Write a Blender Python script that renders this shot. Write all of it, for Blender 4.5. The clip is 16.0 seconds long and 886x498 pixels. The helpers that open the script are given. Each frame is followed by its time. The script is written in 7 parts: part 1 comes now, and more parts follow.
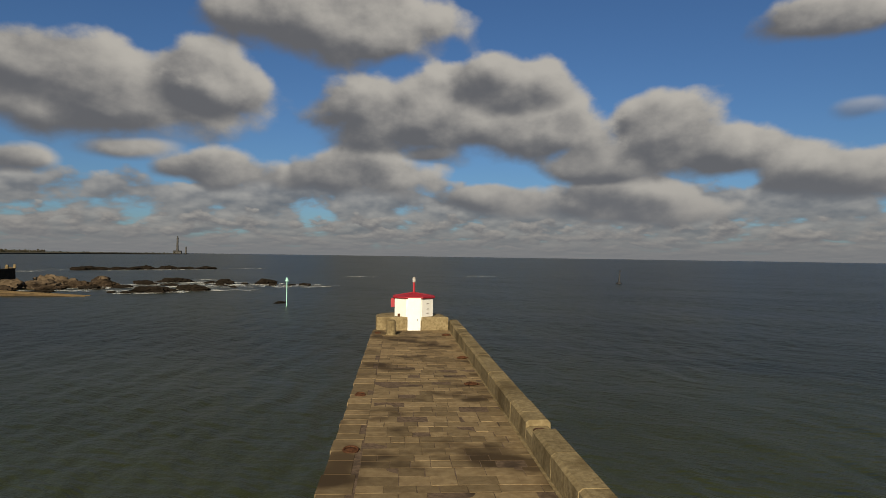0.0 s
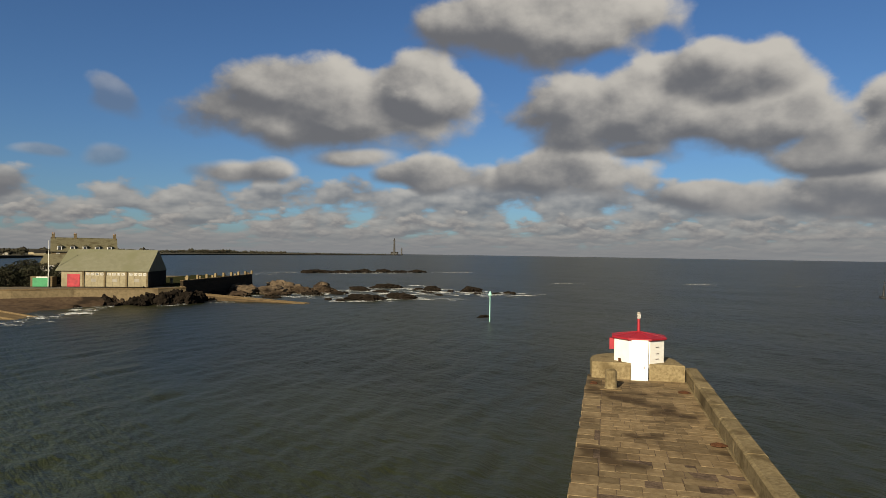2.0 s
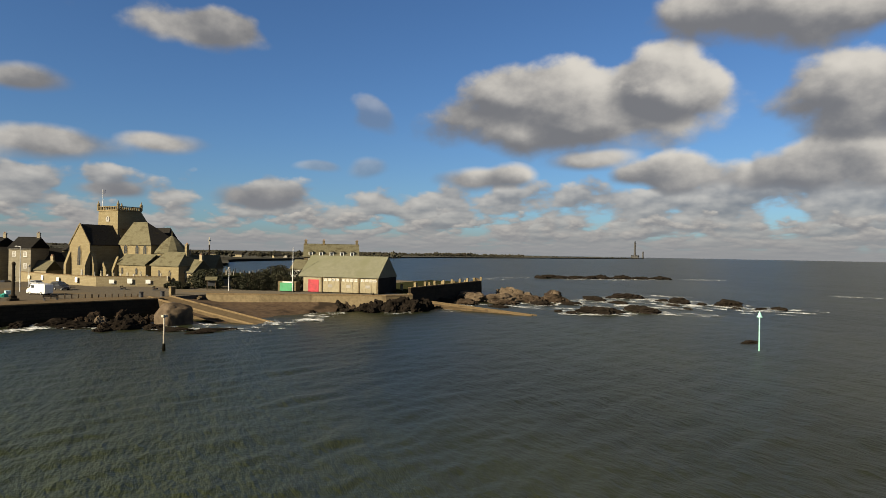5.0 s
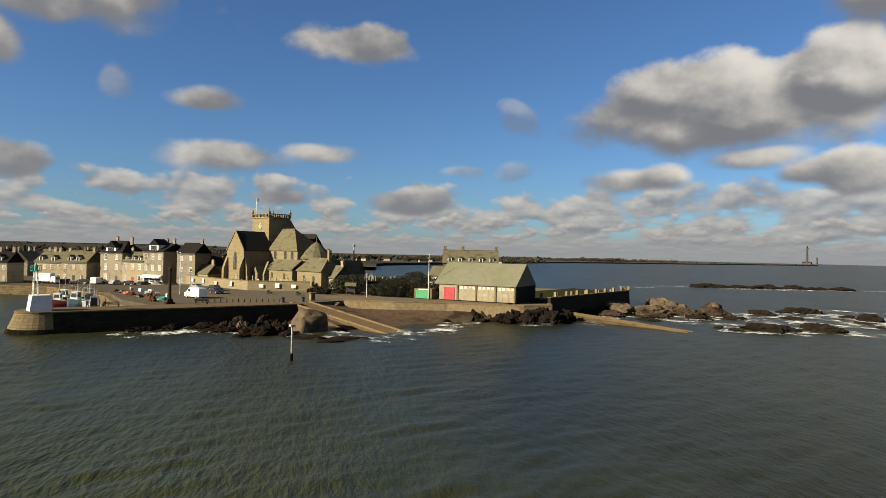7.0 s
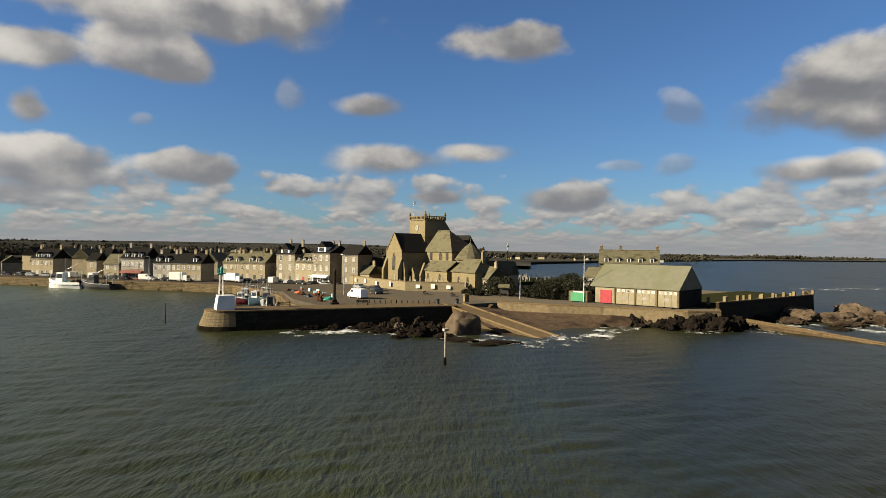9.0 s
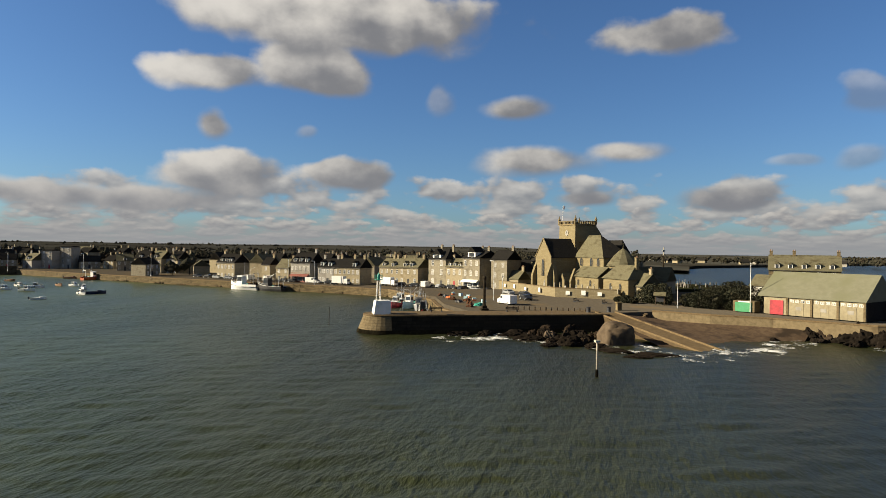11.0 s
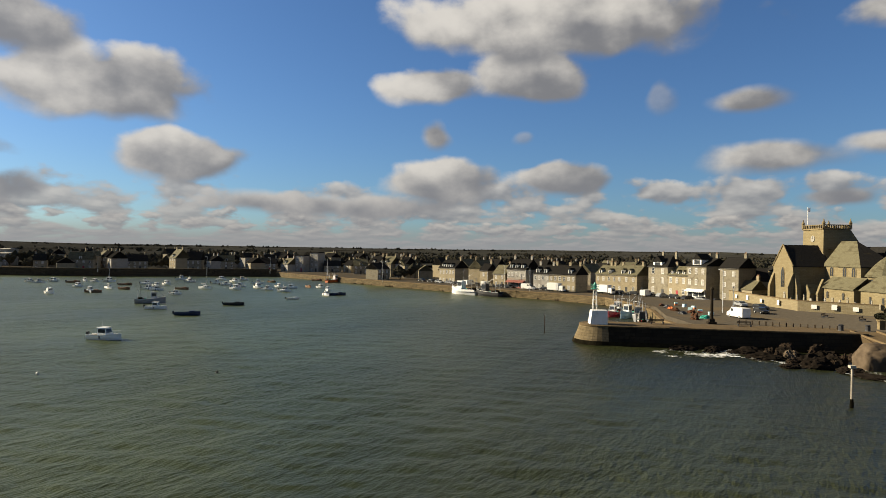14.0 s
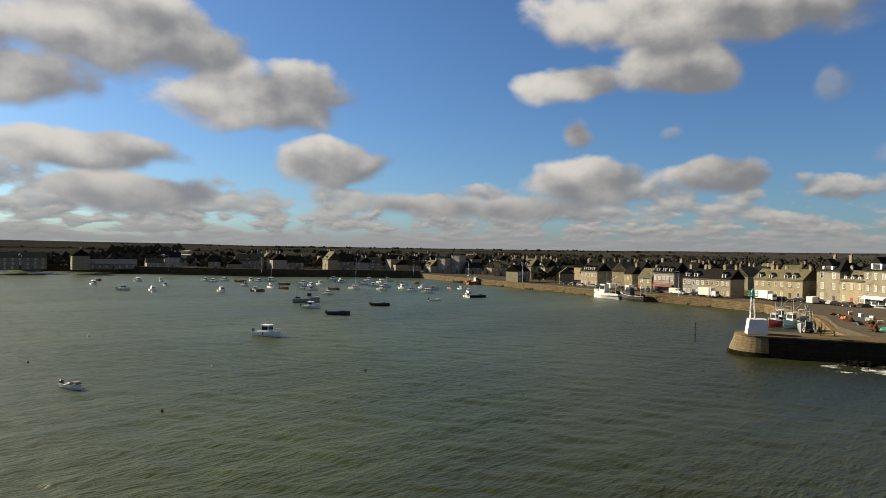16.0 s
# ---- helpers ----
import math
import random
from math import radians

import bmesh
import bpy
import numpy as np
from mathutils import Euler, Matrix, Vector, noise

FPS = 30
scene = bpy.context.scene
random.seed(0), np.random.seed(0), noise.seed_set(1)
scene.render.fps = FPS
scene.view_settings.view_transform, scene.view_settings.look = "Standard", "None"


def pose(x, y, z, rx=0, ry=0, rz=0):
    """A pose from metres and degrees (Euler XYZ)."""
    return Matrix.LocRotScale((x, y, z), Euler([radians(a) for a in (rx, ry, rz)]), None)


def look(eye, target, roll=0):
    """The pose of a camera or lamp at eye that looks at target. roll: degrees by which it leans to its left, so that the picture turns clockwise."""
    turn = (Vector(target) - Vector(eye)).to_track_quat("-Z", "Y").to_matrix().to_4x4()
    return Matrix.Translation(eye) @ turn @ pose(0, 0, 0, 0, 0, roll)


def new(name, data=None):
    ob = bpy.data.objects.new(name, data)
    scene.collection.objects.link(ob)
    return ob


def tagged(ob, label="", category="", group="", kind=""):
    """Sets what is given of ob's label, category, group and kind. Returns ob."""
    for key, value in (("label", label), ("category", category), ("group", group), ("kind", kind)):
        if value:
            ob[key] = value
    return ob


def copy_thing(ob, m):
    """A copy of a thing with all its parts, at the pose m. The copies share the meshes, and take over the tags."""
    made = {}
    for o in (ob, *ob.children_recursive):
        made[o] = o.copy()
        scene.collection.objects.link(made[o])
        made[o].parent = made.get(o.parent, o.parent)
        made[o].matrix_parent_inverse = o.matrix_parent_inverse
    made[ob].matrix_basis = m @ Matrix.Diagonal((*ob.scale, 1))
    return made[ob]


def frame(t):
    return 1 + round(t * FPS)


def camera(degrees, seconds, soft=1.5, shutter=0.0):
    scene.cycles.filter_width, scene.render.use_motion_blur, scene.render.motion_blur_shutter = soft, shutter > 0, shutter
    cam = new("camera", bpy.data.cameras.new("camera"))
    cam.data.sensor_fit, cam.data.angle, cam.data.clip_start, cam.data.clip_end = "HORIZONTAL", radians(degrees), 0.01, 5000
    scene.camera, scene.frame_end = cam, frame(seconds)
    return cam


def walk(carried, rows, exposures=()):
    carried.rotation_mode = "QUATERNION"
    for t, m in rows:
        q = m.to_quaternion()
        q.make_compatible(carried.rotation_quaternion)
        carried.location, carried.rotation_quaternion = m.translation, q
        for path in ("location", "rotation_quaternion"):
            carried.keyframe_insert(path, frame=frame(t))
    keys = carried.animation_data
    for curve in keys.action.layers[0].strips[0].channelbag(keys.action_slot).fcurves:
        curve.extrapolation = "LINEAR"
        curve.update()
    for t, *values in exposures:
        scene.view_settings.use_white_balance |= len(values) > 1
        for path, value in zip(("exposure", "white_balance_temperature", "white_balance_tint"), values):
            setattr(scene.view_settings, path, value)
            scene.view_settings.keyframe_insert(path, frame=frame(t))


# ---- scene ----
cam = camera(69.27, 16.0, soft=0.8)
PATH = [
    (0.0, pose(-0.000, -0.000, 10.648, 90.572, -0.822, 0.000)),
    (0.5, pose(-0.347, 2.480, 11.225, 90.490, -0.859, 3.976)),
    (1.0, pose(-0.752, 4.954, 11.824, 90.414, -0.891, 8.510)),
    (1.5, pose(-1.205, 7.416, 12.411, 90.393, -0.873, 13.403)),
    (2.0, pose(-1.728, 9.852, 12.892, 90.366, -0.903, 18.195)),
    (2.5, pose(-2.318, 12.244, 13.178, 90.356, -0.896, 22.037)),
    (3.0, pose(-3.016, 14.598, 13.374, 90.386, -0.907, 25.626)),
    (3.5, pose(-3.841, 16.923, 13.530, 90.395, -0.937, 29.058)),
    (4.0, pose(-4.718, 19.227, 13.671, 90.373, -0.959, 32.517)),
    (6.5, pose(-11.131, 30.078, 14.327, 90.339, -1.216, 48.853)),
    (7.0, pose(-11.647, 30.858, 14.578, 90.415, -1.301, 52.101)),
    (7.5, pose(-12.059, 31.354, 14.808, 90.279, -1.275, 55.505)),
    (8.0, pose(-12.346, 31.602, 15.037, 90.071, -1.172, 58.960)),
    (8.5, pose(-12.519, 31.740, 15.278, 89.992, -1.077, 62.393)),
    (9.0, pose(-12.619, 31.841, 15.525, 89.940, -0.982, 65.849)),
    (11.5, pose(-12.141, 31.509, 16.584, 90.017, -0.912, 82.265)),
    (12.0, pose(-12.080, 31.503, 16.692, 90.074, -0.969, 85.450)),
    (12.5, pose(-12.035, 31.497, 16.794, 90.088, -0.942, 88.645)),
    (13.0, pose(-12.007, 31.492, 16.900, 90.096, -0.901, 91.814)),
    (13.5, pose(-11.982, 31.496, 17.022, 90.132, -0.878, 94.971)),
    (14.0, pose(-11.940, 31.510, 17.145, 90.098, -0.890, 98.129)),
    (14.5, pose(-11.901, 31.523, 17.278, 90.091, -0.873, 101.263)),
    (15.0, pose(-11.863, 31.544, 17.410, 90.058, -0.837, 104.388)),
    (15.5, pose(-11.828, 31.563, 17.542, 90.033, -0.844, 107.523)),
    (16.0, pose(-11.804, 31.574, 17.677, 90.018, -0.823, 110.611)),
]
walk(cam, PATH, [(0.0, 0.47), (1.5, 0.66), (3.5, 0.92), (7.0, 1.18), (11.5, 1.17), (16.0, 1.14)])

# ---- light ----
SUN_TURN, SUN_HEIGHT = 171.0, 25.0   # degrees: counter-clockwise from +y, above the horizon


def node(tree, kind, inputs=(), **settings):
    """Adds a node, sets its properties and fills or links its inputs in order."""
    n = tree.nodes.new(kind)
    if "operation" in settings:
        n.operation = settings["operation"]
    if "data_type" in settings:
        n.data_type = settings["data_type"]
    if "noise_dimensions" in settings:
        n.noise_dimensions = settings["noise_dimensions"]
    if "use_clamp" in settings:
        n.use_clamp = settings["use_clamp"]
    for key, value in (inputs.items() if isinstance(inputs, dict) else enumerate(inputs)):
        if value is None:
            continue
        if isinstance(value, bpy.types.NodeSocket):
            tree.links.new(value, n.inputs[key])
        else:
            n.inputs[key].default_value = value
    return n


def calc(tree, op, *values):
    return node(tree, "ShaderNodeMath", values, operation=op).outputs[0]


def vcalc(tree, op, *values):
    n = node(tree, "ShaderNodeVectorMath", values, operation=op)
    return n.outputs["Value"] if op in ("LENGTH", "DOT_PRODUCT", "DISTANCE") else n.outputs[0]


def span(tree, value, a, b, c=0.0, d=1.0):
    n = node(tree, "ShaderNodeMapRange", {"Value": value, "From Min": a, "From Max": b, "To Min": c, "To Max": d})
    n.interpolation_type = "SMOOTHSTEP"
    return n.outputs[0]


def blend(tree, factor, a, b, how="MIX"):
    n = tree.nodes.new("ShaderNodeMix")
    n.data_type, n.blend_type = "RGBA", how
    for i, value in ((0, factor), (6, a), (7, b)):
        if isinstance(value, bpy.types.NodeSocket):
            tree.links.new(value, n.inputs[i])
        else:
            n.inputs[i].default_value = value if i == 0 else (*value, 1.0)[:4]
    return n.outputs[2]


# cumulus heaps: turn and height in the sky, half width, half height, all in degrees
CLOUDS_NORTH = [
    (27.0, 12.2, 10.5, 3.6), (19.4, 14.0, 5.6, 3.2), (31.0, 14.0, 6.0, 2.6), (9.0, 19.6, 9.6, 3.6), (-0.6, 12.2, 11.4, 3.9), (-5.6, 15.0, 4.6, 2.4),
    (-9.7, 11.1, 5.0, 3.0), (-19.1, 11.0, 4.4, 2.8), (-24.5, 8.6, 7.0, 2.2), (6.8, 7.2, 5.6, 2.4), (18.8, 6.8, 4.6, 1.6), (-13.5, 8.0, 5.0, 1.8),
    (33.7, 6.8, 2.2, 1.3), (-4.8, 5.0, 5.0, 1.5), (-16.4, 4.7, 6.6, 2.0), (-31.4, 18.3, 5.0, 1.6), (-33.2, 11.6, 2.1, 0.9, 0.3),
    (-32.5, 6.5, 5.4, 2.0), (1.0, 8.9, 2.6, 0.8), (26.2, 8.4, 3.4, 1.0), (36.0, 6.6, 3.8, 1.1)]
CLOUDS_WEST = [
    (59.8, 17.9, 4.2, 1.7), (62.3, 8.5, 2.8, 0.9, 0.35), (45.6, 11.7, 1.5, 1.7, 0.35), (45.6, 7.3, 1.7, 0.8, 0.35), (50.6, 7.3, 1.8, 0.5, 0.35),
    (55.2, 4.3, 3.7, 1.2), (89.6, 14.3, 3.6, 1.5), (79.4, 13.0, 1.1, 1.4, 0.35), (72.5, 12.5, 3.0, 1.0), (98.7, 10.0, 1.3, 1.2),
    (91.6, 9.9, 0.9, 0.7, 0.35), (71.2, 7.9, 4.2, 1.4), (63.5, 8.3, 2.6, 0.9), (66.9, 4.5, 2.3, 0.8)]
CLOUDS_SOUTH = [
    (88.2, 19.3, 12.5, 3.0), (91.1, 15.4, 4.8, 2.0), (99.1, 14.3, 3.6, 1.6), (97.9, 5.9, 4.8, 2.1), (112.2, 3.7, 8.0, 1.1),
    (88.9, 6.2, 3.8, 1.5), (138.1, 16.6, 8.2, 3.4), (126.7, 12.5, 7.0, 2.7), (140.3, 7.4, 6.3, 1.5), (121.4, 7.4, 4.8, 2.0),
    (136.7, 4.2, 5.3, 1.6), (144.5, 12.2, 4.3, 2.2), (104.0, 3.6, 6.0, 1.2), (152.0, 15.0, 8.0, 4.0), (170.0, 11.0, 9.0, 3.0)]


def billows():
    """A group: a place in the sky to how far the cloud's heaped surface bulges there."""
    g = bpy.data.node_groups.new("billows", "ShaderNodeTree")
    g.interface.new_socket("Place", in_out="INPUT", socket_type="NodeSocketVector")
    g.interface.new_socket("Bulge", in_out="OUTPUT", socket_type="NodeSocketFloat")
    place = g.nodes.new("NodeGroupInput").outputs[0]
    out = g.nodes.new("NodeGroupOutput")
    tall = vcalc(g, "MULTIPLY", place, (1, 1.35, 1))
    broad = node(g, "ShaderNodeTexNoise", {"Vector": tall, "Scale": 0.17, "Detail": 1.0, "Roughness": 0.4}).outputs[0]
    fine = node(g, "ShaderNodeTexNoise", {"Vector": tall, "Scale": 0.36, "Detail": 5.0, "Roughness": 0.50}).outputs[0]
    total = calc(g, "MULTIPLY_ADD", calc(g, "SUBTRACT", broad, 0.5), 1.7, calc(g, "MULTIPLY", calc(g, "SUBTRACT", fine, 0.5), 0.9))
    g.links.new(total, out.inputs[0])
    return g


def make_world():
    w = bpy.data.worlds.new("sky")
    scene.world = w
    w.use_nodes = True
    t = w.node_tree
    t.nodes.clear()
    way = node(t, "ShaderNodeTexCoord").outputs["Generated"]
    x, y, z = node(t, "ShaderNodeSeparateXYZ", (way,)).outputs
    deg = 180 / math.pi
    turn = calc(t, "MULTIPLY", calc(t, "ARCTAN2", calc(t, "MULTIPLY", x, -1.0), y), deg)
    height = calc(t, "MULTIPLY", calc(t, "ARCSINE", z), deg)
    place = node(t, "ShaderNodeCombineXYZ", (turn, height, 0.0)).outputs[0]
    heaped = billows()

    def bulge_at(offset):
        n = t.nodes.new("ShaderNodeGroup")
        n.node_tree = heaped
        t.links.new(vcalc(t, "ADD", place, offset), n.inputs[0])
        return n.outputs[0]

    bulge = bulge_at((0, 0, 0))
    relief = calc(t, "SUBTRACT", bulge, bulge_at((-0.6, 1.3, 0)))
    warp = node(t, "ShaderNodeTexNoise", {"Vector": vcalc(t, "MULTIPLY", place, (1, 1.5, 1)), "Scale": 0.16, "Detail": 1.0, "Roughness": 0.4})
    moved = vcalc(t, "ADD", place, vcalc(t, "MULTIPLY", vcalc(t, "SUBTRACT", warp.outputs["Color"], (0.5, 0.5, 0.5)), (3.0, 1.3, 0)))
    ragged = calc(t, "MULTIPLY", bulge, 0.62)
    carve = calc(t, "MULTIPLY", relief, 0.6)
    # far banks of cloud, closer together towards the horizon
    cover, shade = None, None
    log_up = calc(t, "LOGARITHM", calc(t, "MAXIMUM", calc(t, "ADD", height, 1.2), 0.1), math.e)
    for across, rise, shift, start, stop, full, north in ((5.4, 0.50, 0.0, 4.6, 9.6, 0.03, 0.10), (2.6, 0.34, 13.7, 2.4, 6.4, 0.01, 0.0)):
        def bank(up, side=0.0, detail=5.0):
            flat = node(t, "ShaderNodeCombineXYZ", (calc(t, "ADD", calc(t, "DIVIDE", turn, across), side), calc(t, "ADD", calc(t, "DIVIDE", log_up, rise), shift + up), 0.0)).outputs[0]
            return node(t, "ShaderNodeTexNoise", {"Vector": flat, "Scale": 1.15, "Detail": detail, "Roughness": 0.48}).outputs[0]
        here, above = bank(0.0), bank(0.22, 0.05, 3.0)
        much = calc(t, "ADD", span(t, height, start, stop, full, -0.55), calc(t, "ADD", span(t, turn, 15.0, 60.0, north, 0.0), calc(t, "MULTIPLY", bulge, 0.06)))
        a = span(t, calc(t, "ADD", here, much), 0.45, 0.58, 0.0, 0.92)
        s = calc(t, "MULTIPLY_ADD", calc(t, "SUBTRACT", here, above), 1.8, 0.45)
        s = calc(t, "MAXIMUM", calc(t, "MINIMUM", s, 0.9), 0.05)
        if cover is None:
            cover, shade = a, calc(t, "MULTIPLY", a, s)   # shade is weighed by cover until the end
        else:
            shade = calc(t, "ADD", shade, calc(t, "MULTIPLY", a, calc(t, "SUBTRACT", s, shade)))
            cover = calc(t, "ADD", cover, calc(t, "MULTIPLY", a, calc(t, "SUBTRACT", 1.0, cover)))
    # the large heaps, the farther (lower) ones first
    heaps = [(c, -0.26, 0.58, 0.38) for c in CLOUDS_NORTH] + [(c, 0.10, 0.26, 0.26) for c in CLOUDS_WEST] + [(c, 0.28, 0.32, 0.40) for c in CLOUDS_SOUTH]
    for (a_, e_, w_, h_, *thin), side, rise, mean in sorted(heaps, key=lambda q: q[0][1]):
        w_, h_ = w_ * 1.26, h_ * 1.34
        q = vcalc(t, "MULTIPLY_ADD", moved, (1 / w_, 1 / h_, 0), (-a_ / w_, -(e_ - 0.12 * h_) / h_, 0))
        u, v, _ = node(t, "ShaderNodeSeparateXYZ", (q,)).outputs
        base = calc(t, "MAXIMUM", v, calc(t, "MULTIPLY", v, -1.45))
        d = calc(t, "SQRT", calc(t, "MULTIPLY_ADD", u, u, calc(t, "MULTIPLY", base, base)))
        near = calc(t, "ADD", calc(t, "MULTIPLY", ragged, 1.0 if h_ > 1.6 else 0.6), calc(t, "SUBTRACT", 1.0, d))
        crisp = span(t, v, -0.5, 0.6, 0.85, 1.6)   # sharp tops, soft undersides
        a = span(t, calc(t, "MULTIPLY", near, crisp), -0.06, 0.38 if h_ > 1.9 else 0.75, 0.0, 1.0 - (thin[0] * 1.6 if thin else 0.0))
        s = calc(t, "MINIMUM", calc(t, "ADD", calc(t, "MULTIPLY_ADD", u, side, calc(t, "MULTIPLY_ADD", v, rise, mean)), carve), 0.92)
        shade = calc(t, "ADD", shade, calc(t, "MULTIPLY", a, calc(t, "SUBTRACT", s, shade)))
        cover = calc(t, "ADD", cover, calc(t, "MULTIPLY", a, calc(t, "SUBTRACT", 1.0, cover)))
    shade = calc(t, "DIVIDE", shade, calc(t, "MAXIMUM", cover, 0.01))
    # unseen broken cloud above the view, added to grey reflections and dim skylight
    lofty = node(t, "ShaderNodeTexNoise", {"Vector": vcalc(t, "MULTIPLY", place, (0.5, 1.0, 1)), "Scale": 0.11, "Detail": 5.0, "Roughness": 0.55}).outputs[0]
    high = span(t, calc(t, "MULTIPLY_ADD", calc(t, "SUBTRACT", lofty, 0.5), 3.0, span(t, height, 20.0, 30.0, -1.6, 0.5)), -0.18, 0.7)
    cover = calc(t, "MAXIMUM", cover, high)
    sky = t.nodes.new("ShaderNodeTexSky")
    sky.sky_type, sky.sun_disc = "NISHITA", False
    sky.sun_elevation, sky.sun_rotation = radians(SUN_HEIGHT), radians(-SUN_TURN)
    sky.altitude, sky.air_density, sky.dust_density, sky.ozone_density = 0, 1.0, 0.6, 2.0
    blue = blend(t, 1.0, sky.outputs[0], (0.61, 0.88, 1.22), "MULTIPLY")
    glow = span(t, shade, 0.06, 0.92)
    round_ = span(t, turn, 40.0, 150.0)
    grey = blend(t, round_, (2.3, 2.3, 2.4), (2.9, 2.9, 3.0))
    white = blend(t, round_, (8.8, 8.25, 7.35), (8.2, 7.8, 7.2))
    cloud = blend(t, glow, grey, white)
    far = span(t, height, 0.5, 9.0, 0.80, 0.0)
    cloud = blend(t, far, cloud, blend(t, glow, (2.8, 2.8, 3.05), (5.4, 5.05, 4.7)))
    # the unseen cloud is darkened further to weaken the light from overhead
    overhead = span(t, height, 24.0, 40.0, 0.0, 0.85)
    cloud = blend(t, overhead, cloud, (0.95, 1.0, 1.1))
    colour = blend(t, calc(t, "MULTIPLY", cover, 0.97), blue, cloud)
    haze = span(t, height, 0.0, 2.6, 0.85, 0.0)
    colour = blend(t, haze, colour, (3.6, 3.68, 3.8))
    back = node(t, "ShaderNodeBackground", {"Color": colour, "Strength": 0.038})
    out = t.nodes.new("ShaderNodeOutputWorld")
    t.links.new(back.outputs[0], out.inputs[0])


make_world()
sun = new("sun", bpy.data.lights.new("sun", "SUN"))
sun.data.energy, sun.data.angle, sun.data.color = 5.0, radians(0.6), (1.0, 0.86, 0.62)
_a, _h = radians(SUN_TURN), radians(SUN_HEIGHT)
sun.matrix_world = look((-math.sin(_a) * math.cos(_h) * 50, math.cos(_a) * math.cos(_h) * 50, math.sin(_h) * 50), (0, 0, 0))

# ---- materials ----
MATS = {}
DULL = ("weathered_granite", "pale_granite", "lichened_granite", "deck_granite", "shore_rock", "rounded_granite_rock", "wet_sand", "quay_tarmac", "sandy_quay_ground", "dark_slate", "lichened_stone_roof", "winter_grass",
        "far_country", "weathered_sheet_roof", "off_white_render")   # the colours given for these are scaled down evenly


MATTE = ("far_country", "far_woods", "winter_grass", "quay_tarmac", "sandy_quay_ground", "bark", "dark_weed", "shore_rock", "wet_dark_rock", "dark_slate")   # dry ground without any sheen


def mat(name, c1, c2, scale=1.0, rough=0.85, bump=0.3, depth=0.03, c3=None, big=0.12, spot=0.5, vary=0.0, metal=0.0, coat=0.0, stretch=(1, 1, 1), spec=0.5):
    """A surface of two colours mixed by fine grain, with broad stains of a third, and fine relief."""
    if name in MATS:
        return MATS[name]
    if name in DULL:
        c1, c2, c3 = (tuple(v * 0.46 for v in c) if c else c for c in (c1, c2, c3))
    m = bpy.data.materials.new(name)
    m.use_nodes = True
    t = m.node_tree
    b = t.nodes["Principled BSDF"]
    pos = node(t, "ShaderNodeNewGeometry").outputs["Position"]
    p = vcalc(t, "MULTIPLY", pos, stretch)
    fine = node(t, "ShaderNodeTexNoise", {"Vector": p, "Scale": scale, "Detail": 5.0, "Roughness": 0.65}).outputs[0]
    broad = node(t, "ShaderNodeTexNoise", {"Vector": p, "Scale": scale * big, "Detail": 3.0}).outputs[0]
    col = blend(t, span(t, fine, 0.3, 0.7), c1, c2)
    col = blend(t, span(t, broad, spot, spot + 0.2), col, c3 or tuple(v * 0.62 for v in c1))
    if vary:
        r = node(t, "ShaderNodeObjectInfo").outputs["Random"]
        hsv = node(t, "ShaderNodeHueSaturation", {"Value": span(t, r, 0, 1, 1 - vary, 1 + vary), "Color": col})
        col = hsv.outputs[0]
    t.links.new(col, b.inputs["Base Color"])
    b.inputs["Roughness"].default_value = rough
    b.inputs["Metallic"].default_value = metal
    b.inputs["Coat Weight"].default_value = coat
    b.inputs["Specular IOR Level"].default_value = spec if rough < 0.8 else 0.12
    if bump:
        bn = node(t, "ShaderNodeBump", {"Strength": bump, "Distance": depth, "Height": fine})
        t.links.new(bn.outputs[0], b.inputs["Normal"])
    if name in MATTE:
        dry = node(t, "ShaderNodeBsdfDiffuse", {"Color": col, "Roughness": 0.6})
        t.links.new(dry.outputs[0], t.nodes["Material Output"].inputs[0])
    MATS[name] = m
    return m


def masonry(name, c1, c2, joint, width, height, bump=0.5, vary=0.0, stain=(0.08, 0.075, 0.06)):
    """Coursed stone, on upright faces of any heading."""
    if name in MATS:
        return MATS[name]
    c1, c2, joint, stain = (tuple(v * 0.50 for v in c) for c in (c1, c2, joint, stain))
    m = mat(name, c1, c2, 2.0, 0.9, 0.0, vary=vary)
    t = m.node_tree
    b = t.nodes["Principled BSDF"]
    pos = node(t, "ShaderNodeNewGeometry").outputs["Position"]
    x, y, z = node(t, "ShaderNodeSeparateXYZ", (pos,)).outputs
    along = calc(t, "MULTIPLY_ADD", x, 0.62, calc(t, "MULTIPLY", y, 0.79))
    flat = node(t, "ShaderNodeCombineXYZ", (along, z, 0.0)).outputs[0]
    br = node(t, "ShaderNodeTexBrick", {"Vector": flat, "Color1": (*c1, 1), "Color2": (*c2, 1), "Mortar": (*joint, 1), "Scale": 1.0,
                                        "Mortar Size": height * 0.06, "Brick Width": width, "Row Height": height})
    br.offset = 0.5
    n1 = node(t, "ShaderNodeTexNoise", {"Vector": pos, "Scale": 0.5, "Detail": 6.0, "Roughness": 0.7}).outputs[0]
    n2 = node(t, "ShaderNodeTexNoise", {"Vector": pos, "Scale": 6.0, "Detail": 4.0}).outputs[0]
    col = blend(t, span(t, n1, 0.5, 0.72, 0.0, 0.75), br.outputs[0], stain)
    col = blend(t, span(t, n2, 0.35, 0.75, 0.0, 0.35), col, tuple(v * 0.55 for v in c1))
    t.links.new(col, b.inputs["Base Color"])
    h = calc(t, "MULTIPLY_ADD", br.outputs["Fac"], -1.0, calc(t, "MULTIPLY", n2, 0.6))
    bn = node(t, "ShaderNodeBump", {"Strength": bump, "Distance": 0.04, "Height": h})
    t.links.new(bn.outputs[0], b.inputs["Normal"])
    return m


